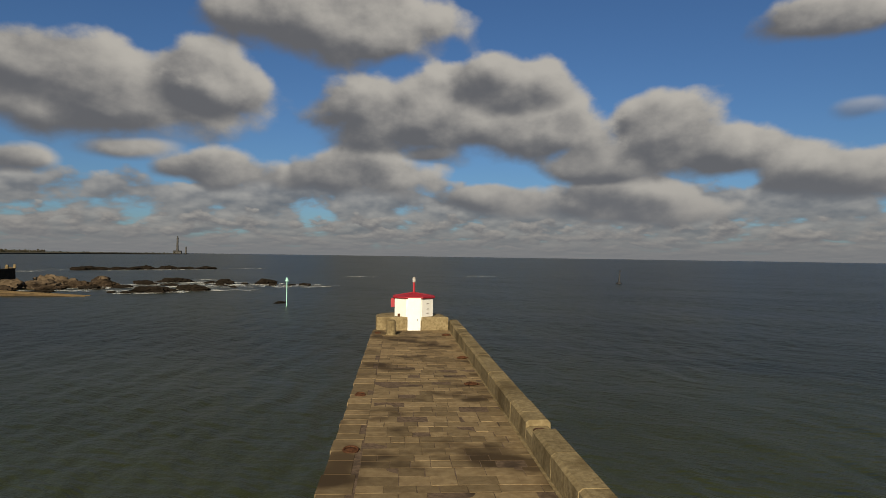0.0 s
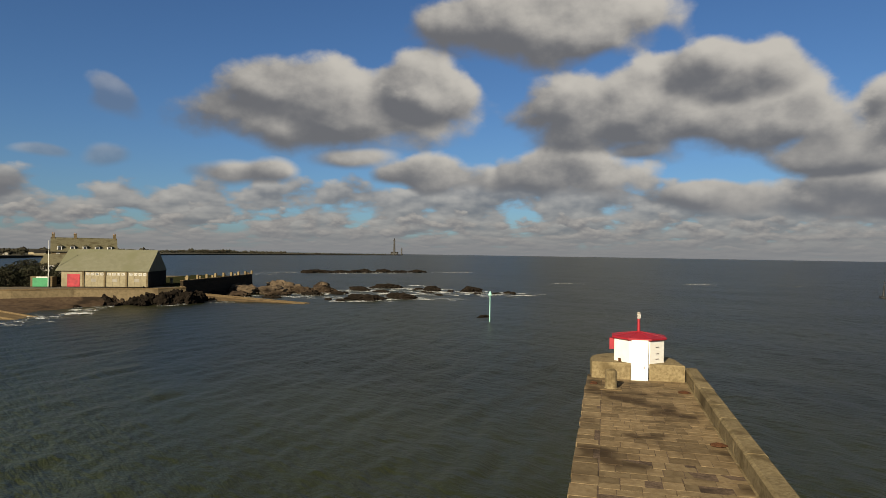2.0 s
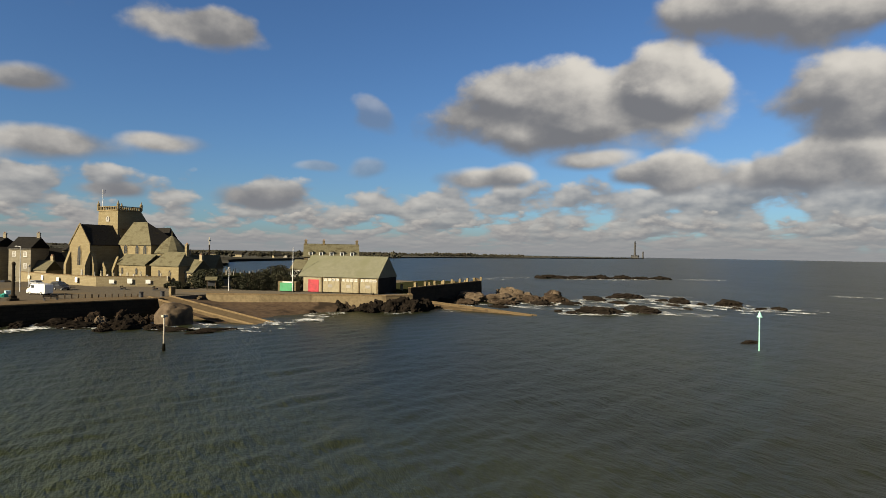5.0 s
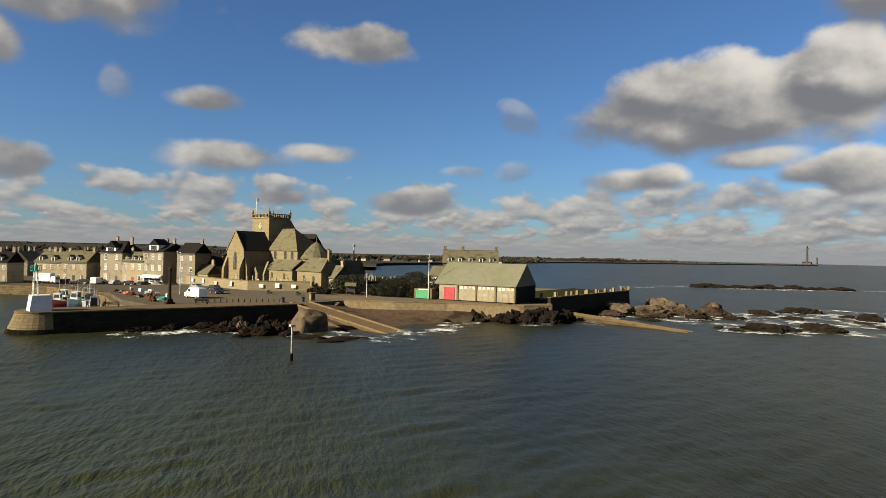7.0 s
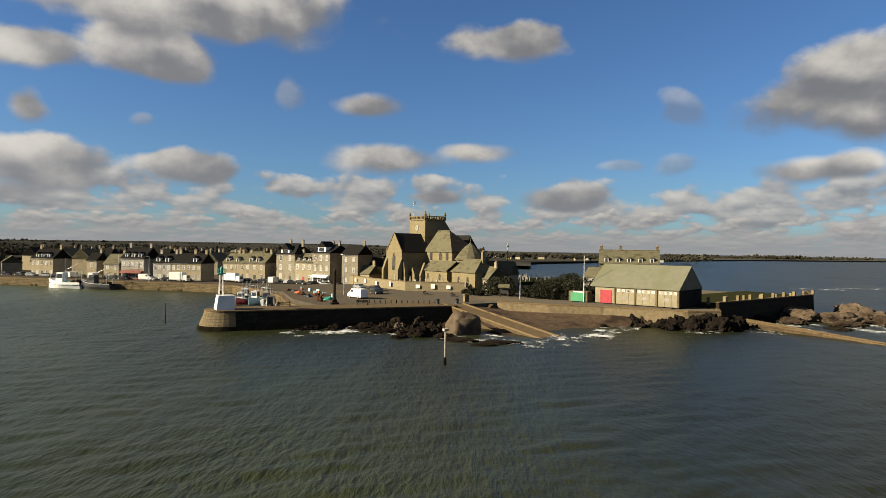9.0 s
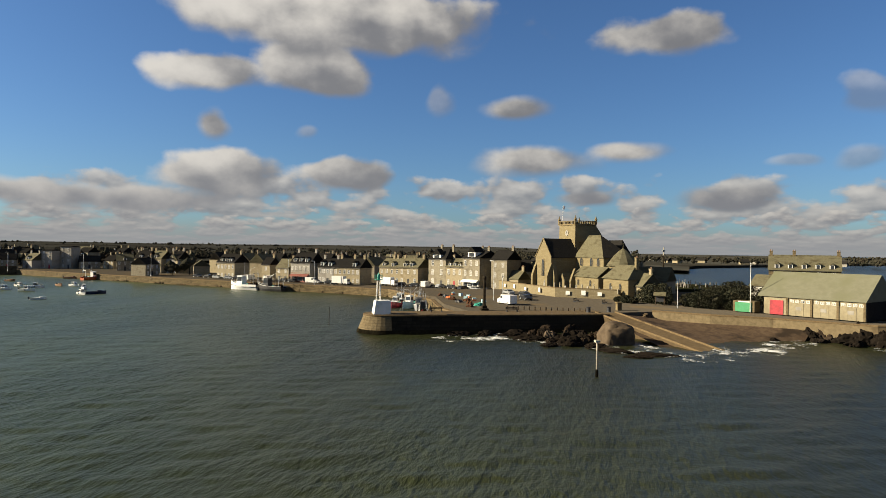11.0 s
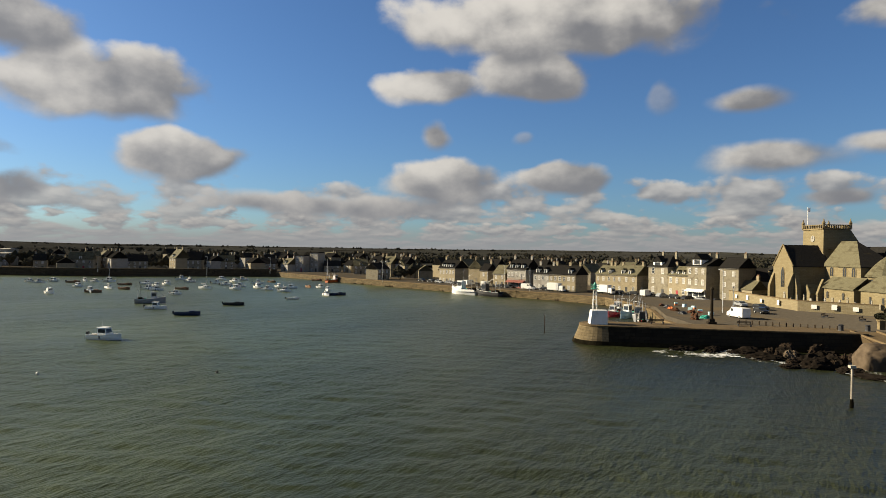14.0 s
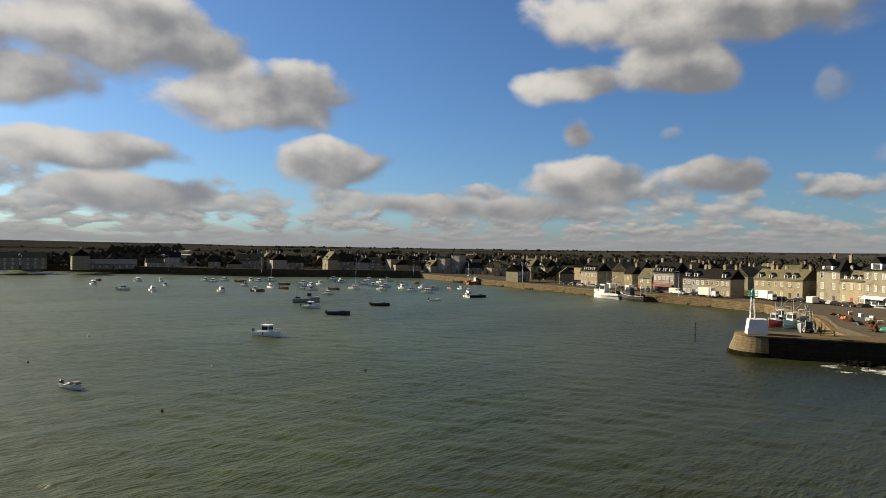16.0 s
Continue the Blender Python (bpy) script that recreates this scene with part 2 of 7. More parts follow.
def water():
    m = bpy.data.materials.new("sea_water")
    m.use_nodes = True
    t = m.node_tree
    b = t.nodes["Principled BSDF"]
    pos = node(t, "ShaderNodeNewGeometry").outputs["Position"]
    turned = vcalc(t, "MULTIPLY", pos, (1, 1, 0))
    rot = node(t, "ShaderNodeVectorRotate", {"Vector": turned, "Angle": radians(28)}).outputs[0]
    silt = node(t, "ShaderNodeTexNoise", {"Vector": vcalc(t, "MULTIPLY", rot, (0.012, 0.03, 1)), "Scale": 1.0, "Detail": 4.0, "Roughness": 0.55}).outputs[0]
    col = blend(t, span(t, silt, 0.36, 0.66), (0.0135, 0.0158, 0.0060), (0.0225, 0.0255, 0.0100))
    # paler and greener southwards: harbour silt, plus brighter sunward reflection painted in
    south = span(t, node(t, "ShaderNodeSeparateXYZ", (pos,)).outputs[1], 75.0, -45.0)
    col = blend(t, south, col, blend(t, span(t, silt, 0.36, 0.66), (0.036, 0.047, 0.0175), (0.055, 0.070, 0.027)))
    t.links.new(col, b.inputs["Base Color"])
    b.inputs["Roughness"].default_value = 0.33
    b.inputs["IOR"].default_value = 1.333
    b.inputs["Specular IOR Level"].default_value = 0.30
    chop = node(t, "ShaderNodeTexNoise", {"Vector": vcalc(t, "MULTIPLY", rot, (0.42, 0.95, 1)), "Scale": 1.0, "Detail": 4.0, "Roughness": 0.62}).outputs[0]
    ripple = node(t, "ShaderNodeTexNoise", {"Vector": vcalc(t, "MULTIPLY", rot, (1.1, 2.6, 1)), "Scale": 1.0, "Detail": 2.0}).outputs[0]
    wave = node(t, "ShaderNodeTexNoise", {"Vector": vcalc(t, "MULTIPLY", rot, (0.08, 0.26, 1)), "Scale": 1.0, "Detail": 2.0, "Roughness": 0.5}).outputs[0]
    # gusts roughen the sea in long patches
    gust = span(t, node(t, "ShaderNodeTexNoise", {"Vector": vcalc(t, "MULTIPLY", rot, (0.016, 0.04, 1)), "Scale": 1.0, "Detail": 3.0}).outputs[0], 0.35, 0.65, 0.6, 1.25)
    crests = calc(t, "MULTIPLY_ADD", ripple, 0.30, calc(t, "POWER", chop, 1.4))
    h = calc(t, "MULTIPLY_ADD", wave, 1.0, calc(t, "MULTIPLY", crests, calc(t, "MULTIPLY", gust, 1.5)))
    bn = node(t, "ShaderNodeBump", {"Strength": 1.0, "Distance": 0.185, "Height": h})
    t.links.new(bn.outputs[0], b.inputs["Normal"])
    return m


def foam_lace():
    """Foam eaten into threads and holes, the water showing through."""
    m = mat("white_foam", (0.62, 0.64, 0.62), (0.80, 0.81, 0.79), 2.0, 0.8, 0.5, c3=(0.66, 0.69, 0.68), big=0.3, spot=0.55)
    t = m.node_tree
    pos = node(t, "ShaderNodeNewGeometry").outputs["Position"]
    bent = node(t, "ShaderNodeTexNoise", {"Vector": pos, "Scale": 0.7, "Detail": 2.0}).outputs["Color"]
    p = vcalc(t, "ADD", pos, vcalc(t, "MULTIPLY", bent, (1.4, 1.4, 0)))
    total = None
    for size, weight in ((0.85, 0.62), (2.6, 0.46)):
        n = node(t, "ShaderNodeTexNoise", {"Vector": p, "Scale": size, "Detail": 3.0, "Roughness": 0.6}).outputs[0]
        thread = calc(t, "MULTIPLY", calc(t, "ABSOLUTE", calc(t, "SUBTRACT", n, 0.5)), -7.0 * weight)
        total = thread if total is None else calc(t, "ADD", total, thread)
    crest = node(t, "ShaderNodeTexNoise", {"Vector": p, "Scale": 0.22, "Detail": 4.0, "Roughness": 0.6}).outputs[0]
    cover = span(t, calc(t, "ADD", total, calc(t, "MULTIPLY_ADD", crest, 4.5, -2.15)), -0.3, 0.45, 0.0, 0.9)
    t.links.new(cover, t.nodes["Principled BSDF"].inputs["Alpha"])
    return m


WATER = water()
GRANITE = mat("weathered_granite", (0.30, 0.215, 0.118), (0.43, 0.325, 0.185), 3.0, 0.9, 0.5, 0.02, c3=(0.125, 0.086, 0.048), big=0.13, spot=0.48, vary=0.25)
GRANITE_EDGE = mat("pale_granite", (0.21, 0.145, 0.075), (0.33, 0.24, 0.13), 4.0, 0.9, 0.7, 0.03, c3=(0.13, 0.09, 0.05), big=0.15, spot=0.55, vary=0.16)
PARAPET = mat("lichened_granite", (0.29, 0.22, 0.115), (0.50, 0.40, 0.225), 5.0, 0.9, 0.9, 0.04, c3=(0.19, 0.14, 0.07), big=0.1, spot=0.5, vary=0.12)
JOINT = mat("joint_grit", (0.07, 0.05, 0.035), (0.14, 0.10, 0.07), 6.0, 0.95, 0.4)
SEAWALL = masonry("sea_wall_stone", (0.12, 0.085, 0.048), (0.19, 0.14, 0.08), (0.03, 0.025, 0.02), 1.5, 0.6, stain=(0.025, 0.02, 0.014))
# near-black stone: painted shade of walls and column; also for dark grave markers
DARK_SHADED = masonry("dark_shaded_stone", (0.040, 0.030, 0.018), (0.065, 0.048, 0.028), (0.030, 0.023, 0.014), 1.5, 0.6, 0.25, stain=(0.012, 0.010, 0.007))
FAR_STONE = mat("far_grey_stone", (0.05, 0.05, 0.05), (0.075, 0.072, 0.07), 0.2, 0.9, 0.0)
# darker brown than the other quay stone, for the low slipway
SLIPSTONE = masonry("brown_slip_stone", (0.115, 0.080, 0.044), (0.17, 0.12, 0.066), (0.06, 0.045, 0.03), 1.3, 0.5, stain=(0.06, 0.045, 0.025))
TOWNWALL = masonry("town_quay_stone", (0.21, 0.155, 0.08), (0.32, 0.245, 0.13), (0.05, 0.04, 0.025), 1.1, 0.5, stain=(0.06, 0.045, 0.022))
YARDWALL = masonry("churchyard_stone", (0.40, 0.33, 0.195), (0.49, 0.41, 0.25), (0.33, 0.27, 0.16), 0.9, 0.4, 0.3, stain=(0.36, 0.29, 0.16))
PLASTER = mat("weathered_plaster", (0.135, 0.105, 0.06), (0.20, 0.155, 0.09), 1.2, 0.9, 0.3, 0.03, c3=(0.085, 0.062, 0.036), big=0.16, spot=0.55)
SHED_WALL = mat("pale_limewash", (0.22, 0.19, 0.125), (0.28, 0.245, 0.16), 1.6, 0.9, 0.2, c3=(0.20, 0.17, 0.11), big=0.2)
QUAYWALL = masonry("quay_wall_stone", (0.25, 0.19, 0.105), (0.33, 0.26, 0.15), (0.19, 0.145, 0.085), 1.3, 0.5, stain=(0.13, 0.10, 0.05))
WEED = mat("dark_weed", (0.010, 0.009, 0.006), (0.026, 0.022, 0.013), 1.4, 0.9, 0.6, 0.08)
ROCK = mat("shore_rock", (0.050, 0.036, 0.026), (0.120, 0.088, 0.062), 0.9, 0.85, 0.8, 0.12, c3=(0.022, 0.018, 0.013), big=0.25, spot=0.5)
ROCK_DARK = mat("wet_dark_rock", (0.009, 0.0075, 0.006), (0.021, 0.0165, 0.013), 0.9, 0.85, 0.8, 0.12, c3=(0.012, 0.010, 0.008), big=0.25, spot=0.5)
ROCK_PINK = mat("rounded_granite_rock", (0.14, 0.102, 0.066), (0.23, 0.172, 0.115), 0.8, 0.85, 0.7, 0.12, c3=(0.06, 0.042, 0.03), big=0.3, spot=0.52)
SAND = mat("wet_sand", (0.12, 0.078, 0.050), (0.21, 0.145, 0.09), 0.9, 0.85, 0.6, 0.08, c3=(0.06, 0.042, 0.028), big=0.3, spot=0.5)
TARMAC = mat("quay_tarmac", (0.17, 0.145, 0.112), (0.24, 0.205, 0.155), 1.2, 0.9, 0.2, c3=(0.26, 0.20, 0.125), big=0.08)
DIRT = mat("sandy_quay_ground", (0.20, 0.145, 0.085), (0.28, 0.205, 0.12), 1.0, 0.9, 0.3, c3=(0.2, 0.15, 0.09), big=0.1)
GRASS = mat("winter_grass", (0.030, 0.034, 0.016), (0.055, 0.056, 0.028), 0.7, 0.95, 0.4, c3=(0.045, 0.045, 0.02), big=0.1)
FIELD = mat("far_country", (0.085, 0.085, 0.075), (0.13, 0.125, 0.105), 0.02, 0.95, 0.0, c3=(0.05, 0.046, 0.038), big=0.2)
FOLIAGE = mat("evergreen_leaves", (0.014, 0.016, 0.009), (0.032, 0.032, 0.018), 1.5, 0.8, 0.0, c3=(0.03, 0.026, 0.014), big=0.2, vary=0.2)
WOODS = mat("far_woods", (0.026, 0.026, 0.018), (0.058, 0.053, 0.038), 0.08, 0.95, 0.0, c3=(0.028, 0.022, 0.016), big=0.3)
BARK = mat("bark", (0.06, 0.045, 0.03), (0.11, 0.085, 0.06), 4.0, 0.95, 0.5)
WHITE = mat("white_paint", (0.66, 0.65, 0.60), (0.71, 0.70, 0.66), 2.0, 0.55, 0.06, c3=(0.58, 0.56, 0.50), big=0.4, spot=0.6)
OFFWHITE = mat("off_white_render", (0.56, 0.53, 0.46), (0.66, 0.62, 0.54), 1.2, 0.85, 0.15, c3=(0.46, 0.42, 0.35), big=0.2)
DOOR_RED = mat("dark_red_paint", (0.30, 0.012, 0.022), (0.38, 0.018, 0.03), 2.0, 0.6, 0.08, c3=(0.22, 0.010, 0.018), big=0.4, spot=0.5)
RED = mat("red_paint", (0.24, 0.006, 0.015), (0.29, 0.010, 0.019), 2.0, 0.55, 0.05, c3=(0.20, 0.006, 0.013), big=0.4, spot=0.58)
GREEN = mat("green_paint", (0.035, 0.21, 0.085), (0.05, 0.27, 0.115), 2.0, 0.5, 0.05)
TEAL = mat("teal_paint", (0.02, 0.22, 0.16), (0.04, 0.30, 0.22), 3.0, 0.5, 0.05)
SKYBLUE = mat("pale_blue_paint", (0.36, 0.55, 0.58), (0.46, 0.64, 0.66), 2.0, 0.5, 0.05)
NAVY = mat("navy_paint", (0.012, 0.022, 0.055), (0.018, 0.03, 0.075), 2.0, 0.5, 0.05)
BLACK = mat("dark_paint", (0.012, 0.012, 0.014), (0.03, 0.03, 0.032), 2.0, 0.55, 0.05)
# black that imitates the shade on the boat shed's gable end
SHADE_BLACK = mat("shade_black_boards", (0.008, 0.0075, 0.007), (0.016, 0.015, 0.013), 2.0, 0.95, 0.3)
IRON = mat("rusty_iron", (0.05, 0.022, 0.012), (0.11, 0.05, 0.025), 8.0, 0.8, 0.5, metal=0.3)
STEEL = mat("galvanised_steel", (0.42, 0.43, 0.43), (0.52, 0.53, 0.53), 5.0, 0.5, 0.1, metal=0.6)
ORANGE = mat("orange_paint", (0.55, 0.12, 0.03), (0.62, 0.18, 0.05), 3.0, 0.6, 0.05)
GLASS = mat("window_glass", (0.03, 0.035, 0.04), (0.05, 0.055, 0.06), 1.0, 0.08, 0.0)
CHURCH = masonry("church_stone", (0.37, 0.30, 0.165), (0.44, 0.365, 0.21), (0.29, 0.235, 0.13), 0.9, 0.4, 0.4, stain=(0.30, 0.24, 0.12))
STONE_A = masonry("house_stone_buff", (0.56, 0.47, 0.30), (0.66, 0.56, 0.37), (0.46, 0.39, 0.25), 0.7, 0.32, 0.3, stain=(0.28, 0.22, 0.13))
STONE_B = masonry("house_stone_grey", (0.44, 0.39, 0.28), (0.54, 0.48, 0.35), (0.36, 0.31, 0.22), 0.7, 0.32, 0.3, stain=(0.17, 0.14, 0.1))
ROOF_SLATE = mat("dark_slate", (0.040, 0.038, 0.036), (0.075, 0.070, 0.062), 3.0, 0.6, 0.4, c3=(0.10, 0.085, 0.05), big=0.15, spot=0.58, stretch=(1, 1, 3))
ROOF_STONE = mat("lichened_stone_roof", (0.19, 0.172, 0.105), (0.285, 0.26, 0.16), 2.2, 0.9, 0.5, c3=(0.15, 0.13, 0.075), big=0.2, stretch=(1, 1, 3))
ROOF_SHED = mat("weathered_sheet_roof", (0.30, 0.295, 0.20), (0.35, 0.345, 0.24), 0.9, 0.9, 0.15, c3=(0.29, 0.29, 0.18), big=0.15)
PALE_ROOF = mat("faded_pink_tile", (0.30, 0.22, 0.20), (0.38, 0.29, 0.265), 1.5, 0.85, 0.2, c3=(0.25, 0.18, 0.16), big=0.2)
BRICK = mat("chimney_brick", (0.20, 0.12, 0.08), (0.30, 0.20, 0.13), 3.0, 0.9, 0.3)
FOAM = foam_lace()
HULL_WHITE = mat("white_gelcoat", (0.70, 0.70, 0.67), (0.78, 0.78, 0.75), 3.0, 0.35, 0.03, c3=(0.55, 0.54, 0.48), big=0.3, spot=0.62)
TYRE = mat("rubber", (0.015, 0.015, 0.015), (0.03, 0.03, 0.03), 8.0, 0.9, 0.2)
CAR_DARK = mat("dark_car_paint", (0.018, 0.019, 0.022), (0.026, 0.027, 0.03), 1.0, 0.25, 0.0)
CAR_GREY = mat("grey_car_paint", (0.22, 0.23, 0.24), (0.28, 0.29, 0.30), 1.0, 0.3, 0.0)

# ---- building tools ----
class Shape:
    """Gathers vertices and faces of one mesh."""

    def __init__(self):
        self.v, self.f = [], []

    def add(self, verts, faces):
        k = len(self.v)
        self.v += [tuple(p) for p in verts]
        self.f += [tuple(i + k for i in f) for f in faces]
        return self

    def box(self, x0, x1, y0, y1, z0, z1):
        v = [(x, y, z) for z in (z0, z1) for x, y in ((x0, y0), (x1, y0), (x1, y1), (x0, y1))]
        return self.add(v, [(3, 2, 1, 0), (4, 5, 6, 7), (0, 1, 5, 4), (1, 2, 6, 5), (2, 3, 7, 6), (3, 0, 4, 7)])

    def soft_box(self, x0, x1, y0, y1, z0, z1, c=0.03):
        """A block with worn top edges."""
        v = []
        for z, s in ((z0, 0), (z1 - c, 0), (z1, c)):
            v += [(x0 + s, y0 + s, z), (x1 - s, y0 + s, z), (x1 - s, y1 - s, z), (x0 + s, y1 - s, z)]
        f = [(3, 2, 1, 0), (8, 9, 10, 11)]
        for k in (0, 4):
            f += [(k + i, k + (i + 1) % 4, k + 4 + (i + 1) % 4, k + 4 + i) for i in range(4)]
        return self.add(v, f)

    def loft(self, rings, cap=True):
        n = len(rings[0])
        v = [p for r in rings for p in r]
        f = [(k * n + i, k * n + (i + 1) % n, (k + 1) * n + (i + 1) % n, (k + 1) * n + i) for k in range(len(rings) - 1) for i in range(n)]
        if cap:
            f += [tuple(range(n))[::-1], tuple(range((len(rings) - 1) * n, len(rings) * n))]
        return self.add(v, f)

    def prism(self, poly, z0, z1):
        return self.loft([[(x, y, z0) for x, y in poly], [(x, y, z1) for x, y in poly]])

    def tube(self, p, q, r, r2=None, n=8):
        p, q = Vector(p), Vector(q)
        turn = (q - p).to_track_quat("Z", "Y")
        rings = [[o + turn @ Vector((s * math.cos(a), s * math.sin(a), 0)) for a in (2 * math.pi * i / n for i in range(n))]
                 for o, s in ((p, r), (q, r if r2 is None else r2))]
        return self.loft(rings)

    def lathe(self, profile, n=16, x=0, y=0, turn=0.0):
        rings = [[(x + r * math.cos(2 * math.pi * i / n + turn), y + r * math.sin(2 * math.pi * i / n + turn), z) for i in range(n)] for r, z in profile]
        return self.loft(rings)

    def ball(self, c, r, n=8, m=5):
        pr = [(max(r * math.sin(math.pi * k / m), 0.002), -r * math.cos(math.pi * k / m)) for k in range(m + 1)]
        rings = [[(c[0] + s * math.cos(2 * math.pi * i / n), c[1] + s * math.sin(2 * math.pi * i / n), c[2] + z) for i in range(n)] for s, z in pr]
        return self.loft(rings)

    def moved(self, m):
        self.v = [tuple(m @ Vector(p)) for p in self.v]
        return self

    def mesh(self, name, material=None, smooth=False):
        me = bpy.data.meshes.new(name)
        me.from_pydata(self.v, [], self.f)
        if material:
            me.materials.append(material)
        if smooth:
            me.polygons.foreach_set("use_smooth", [True] * len(me.polygons))
        me.update()
        return me


def part(name, shape, material, parent=None, label="", smooth=False, kind=""):
    ob = new(name, shape.mesh(name, material, smooth))
    ob.parent = parent
    return tagged(ob, label, kind=kind)


def thing(name, label, category, m, group=""):
    ob = new(name)
    ob.matrix_basis = m
    return tagged(ob, label, category, group)


def solo(name, shape, material, label, category, m=None, group="", kind="", smooth=False):
    ob = new(name, shape.mesh(name, material, smooth))
    if m is not None:
        ob.matrix_basis = m
    return tagged(ob, label, category, group, kind)


rnd = random.Random(7)

# ---- the sea ----
def build_sea():
    cx, cy = -9.0, 24.0
    turns = list(np.arange(-44.0, 152.0, 0.4)) + list(np.arange(152.0, 316.0, 4.0))
    radii = [1.5]
    while radii[-1] < 260:
        radii.append(radii[-1] * 1.0072 + 0.03)
    while radii[-1] < 4950:
        radii.append(radii[-1] * 1.06)
    a = np.radians(np.array(turns))
    r = np.array(radii)
    X = cx - np.outer(r, np.sin(a))
    Y = cy + np.outer(r, np.cos(a))
    Z = np.zeros_like(X)
    g = np.random.RandomState(3)
    for i in range(40):
        lam = 1.1 * 1.075 ** i
        d = math.radians(208) + g.normal(0, 0.60)
        amp = 0.0045 * lam ** 0.95 * (1 if lam < 4 else (4 / lam) ** 1.4)
        k = 2 * math.pi / lam
        fade = np.clip(2.2 - 1.0 * (r * 0.0075 + 0.03) * 4.0 / lam, 0, 1)[:, None]
        ph = k * (X * math.cos(d) + Y * math.sin(d)) + g.uniform(0, 6.28)
        Z += amp * fade * (np.sin(ph) + 0.25 * np.sin(2 * ph + 1.2))
    n, m = len(r), len(a)
    v = np.stack([X, Y, Z], 2).reshape(-1, 3)
    v = np.vstack([v, [[cx, cy, 0]]])
    i, j = np.meshgrid(np.arange(n - 1), np.arange(m), indexing="ij")
    j2 = (j + 1) % m
    q = np.stack([i * m + j, (i + 1) * m + j, (i + 1) * m + j2, i * m + j2], 2).reshape(-1, 4)
    me = bpy.data.meshes.new("sea")
    me.vertices.add(len(v))
    me.vertices.foreach_set("co", v.ravel())
    tri = np.array([[n * m, k, (k + 1) % m] for k in range(m)])
    loops = np.concatenate([q.ravel(), tri.ravel()])
    me.loops.add(len(loops))
    me.loops.foreach_set("vertex_index", loops)
    starts = np.concatenate([np.arange(len(q)) * 4, len(q) * 4 + np.arange(len(tri)) * 3])
    me.polygons.add(len(starts))
    me.polygons.foreach_set("loop_start", starts)
    me.update(calc_edges=True)
    me.validate()
    me.polygons.foreach_set("use_smooth", [True] * len(me.polygons))
    me.materials.append(WATER)
    return tagged(new("water", me), "choppy dark green sea under broken cloud", "sea", kind="structure")


build_sea()

# ---- land ----
TOWN_Z = 2.5
QUAY_Z = 3.4
TOWN_EDGE = [(-372, -118), (-318, -57), (-298, -33), (-272, -1), (-257, 18), (-240, 41), (-226, 55), (-205, 60), (-183, 62), (-160, 60),
             (-142, 62), (-137, 70), (-135.5, 88), (-138, 93), (-140, 103), (-131, 111), (-124, 120), (-111, 131), (-108.4, 136.5), (-113, 141),
             (-127, 190), (-140, 205), (-205, 192), (-262, 168), (-400, 215), (-620, 420)]


def build_land():
    town = [(x, y) for x, y in TOWN_EDGE[:-1]] + [(-440, 205), (-440, -60), (-405, -230), (-370, -420), (-318, -278), (-330, -205), (-356, -160)]
    solo("ground", Shape().prism(town[::-1], -3.0, TOWN_Z), TARMAC, "worn tarmac and stone quayside of a harbour town", "ground", kind="structure")
    mole = [(-199, 60.9), (-183, 62.6), (-160, 60.6), (-143, 62.6), (-137.6, 70), (-136.2, 88), (-138.6, 93), (-140.4, 103), (-131.5, 111.3), (-124.4, 120.4), (-111.4, 131.3),
            (-109, 136.5), (-113.4, 141), (-127.2, 190), (-141, 204), (-205, 180), (-214, 100), (-216, 80)]
    low = [(x, y) if x > -198 else (x - 12, y) for x, y in mole]
    solo("ground_quay", Shape().loft([[(x, y, 1.0) for x, y in low[::-1]], [(x, y, TOWN_Z - 0.2 if x < -198 else QUAY_Z - 0.05) for x, y in low[::-1]], [(x, y, QUAY_Z) for x, y in mole[::-1]]]), TARMAC, "worn tarmac of the quay in front of the church", "ground", kind="structure")
    country = [(-398, 213), (-612, 416), (-820, 800), (-969, 1167), (-1000, 1700), (-1050, 2350), (-1075, 2690), (-1120, 2780), (-1500, 2850), (-4600, 1700), (-4600, -2600),
               (-200, -2600), (-190, -600), (-300, -415), (-366, -415), (-400, -230), (-435, -60), (-435, 203)]
    solo("ground_far", Shape().prism(country[::-1], -3.0, 2.58), FIELD, "low winter farmland along the coast", "ground", kind="structure")
    # rising ground behind the town
    s = Shape()
    rows = []
    for r, z in ((520, 2.0), (800, 5.0), (1300, 11.0), (1900, 19.0), (2600, 16.0)):
        row = []
        for k in range(61):
            a = math.radians(58 + 100 * k / 60)
            f = 0.55 + 0.4 * noise.noise((k * 0.09, r * 0.002, 4)) + 0.5 * max(0, k - 42) / 18
            ease = min(1, k / 10)
            row.append((-12 - r * math.sin(a), 31 + r * math.cos(a), 2.5 + z * max(0.1, f + 0.45) * ease))
        rows.append(row)
    v = [p for row in rows for p in row]
    f = [(i * 61 + k, (i + 1) * 61 + k, (i + 1) * 61 + k + 1, i * 61 + k + 1) for i in range(len(rows) - 1) for k in range(60)]
    s.add(v, f)
    solo("ground_hills", s, FIELD, "long low hills with dark winter fields", "hills", kind="structure", smooth=True)


build_land()


def along(points, step):
    """Points every step metres along a line."""
    out = []
    for (x0, y0), (x1, y1) in zip(points, points[1:]):
        n = max(1, int(math.hypot(x1 - x0, y1 - y0) / step))
        out += [(x0 + (x1 - x0) * i / n, y0 + (y1 - y0) * i / n) for i in range(n)]
    return out + [points[-1]]


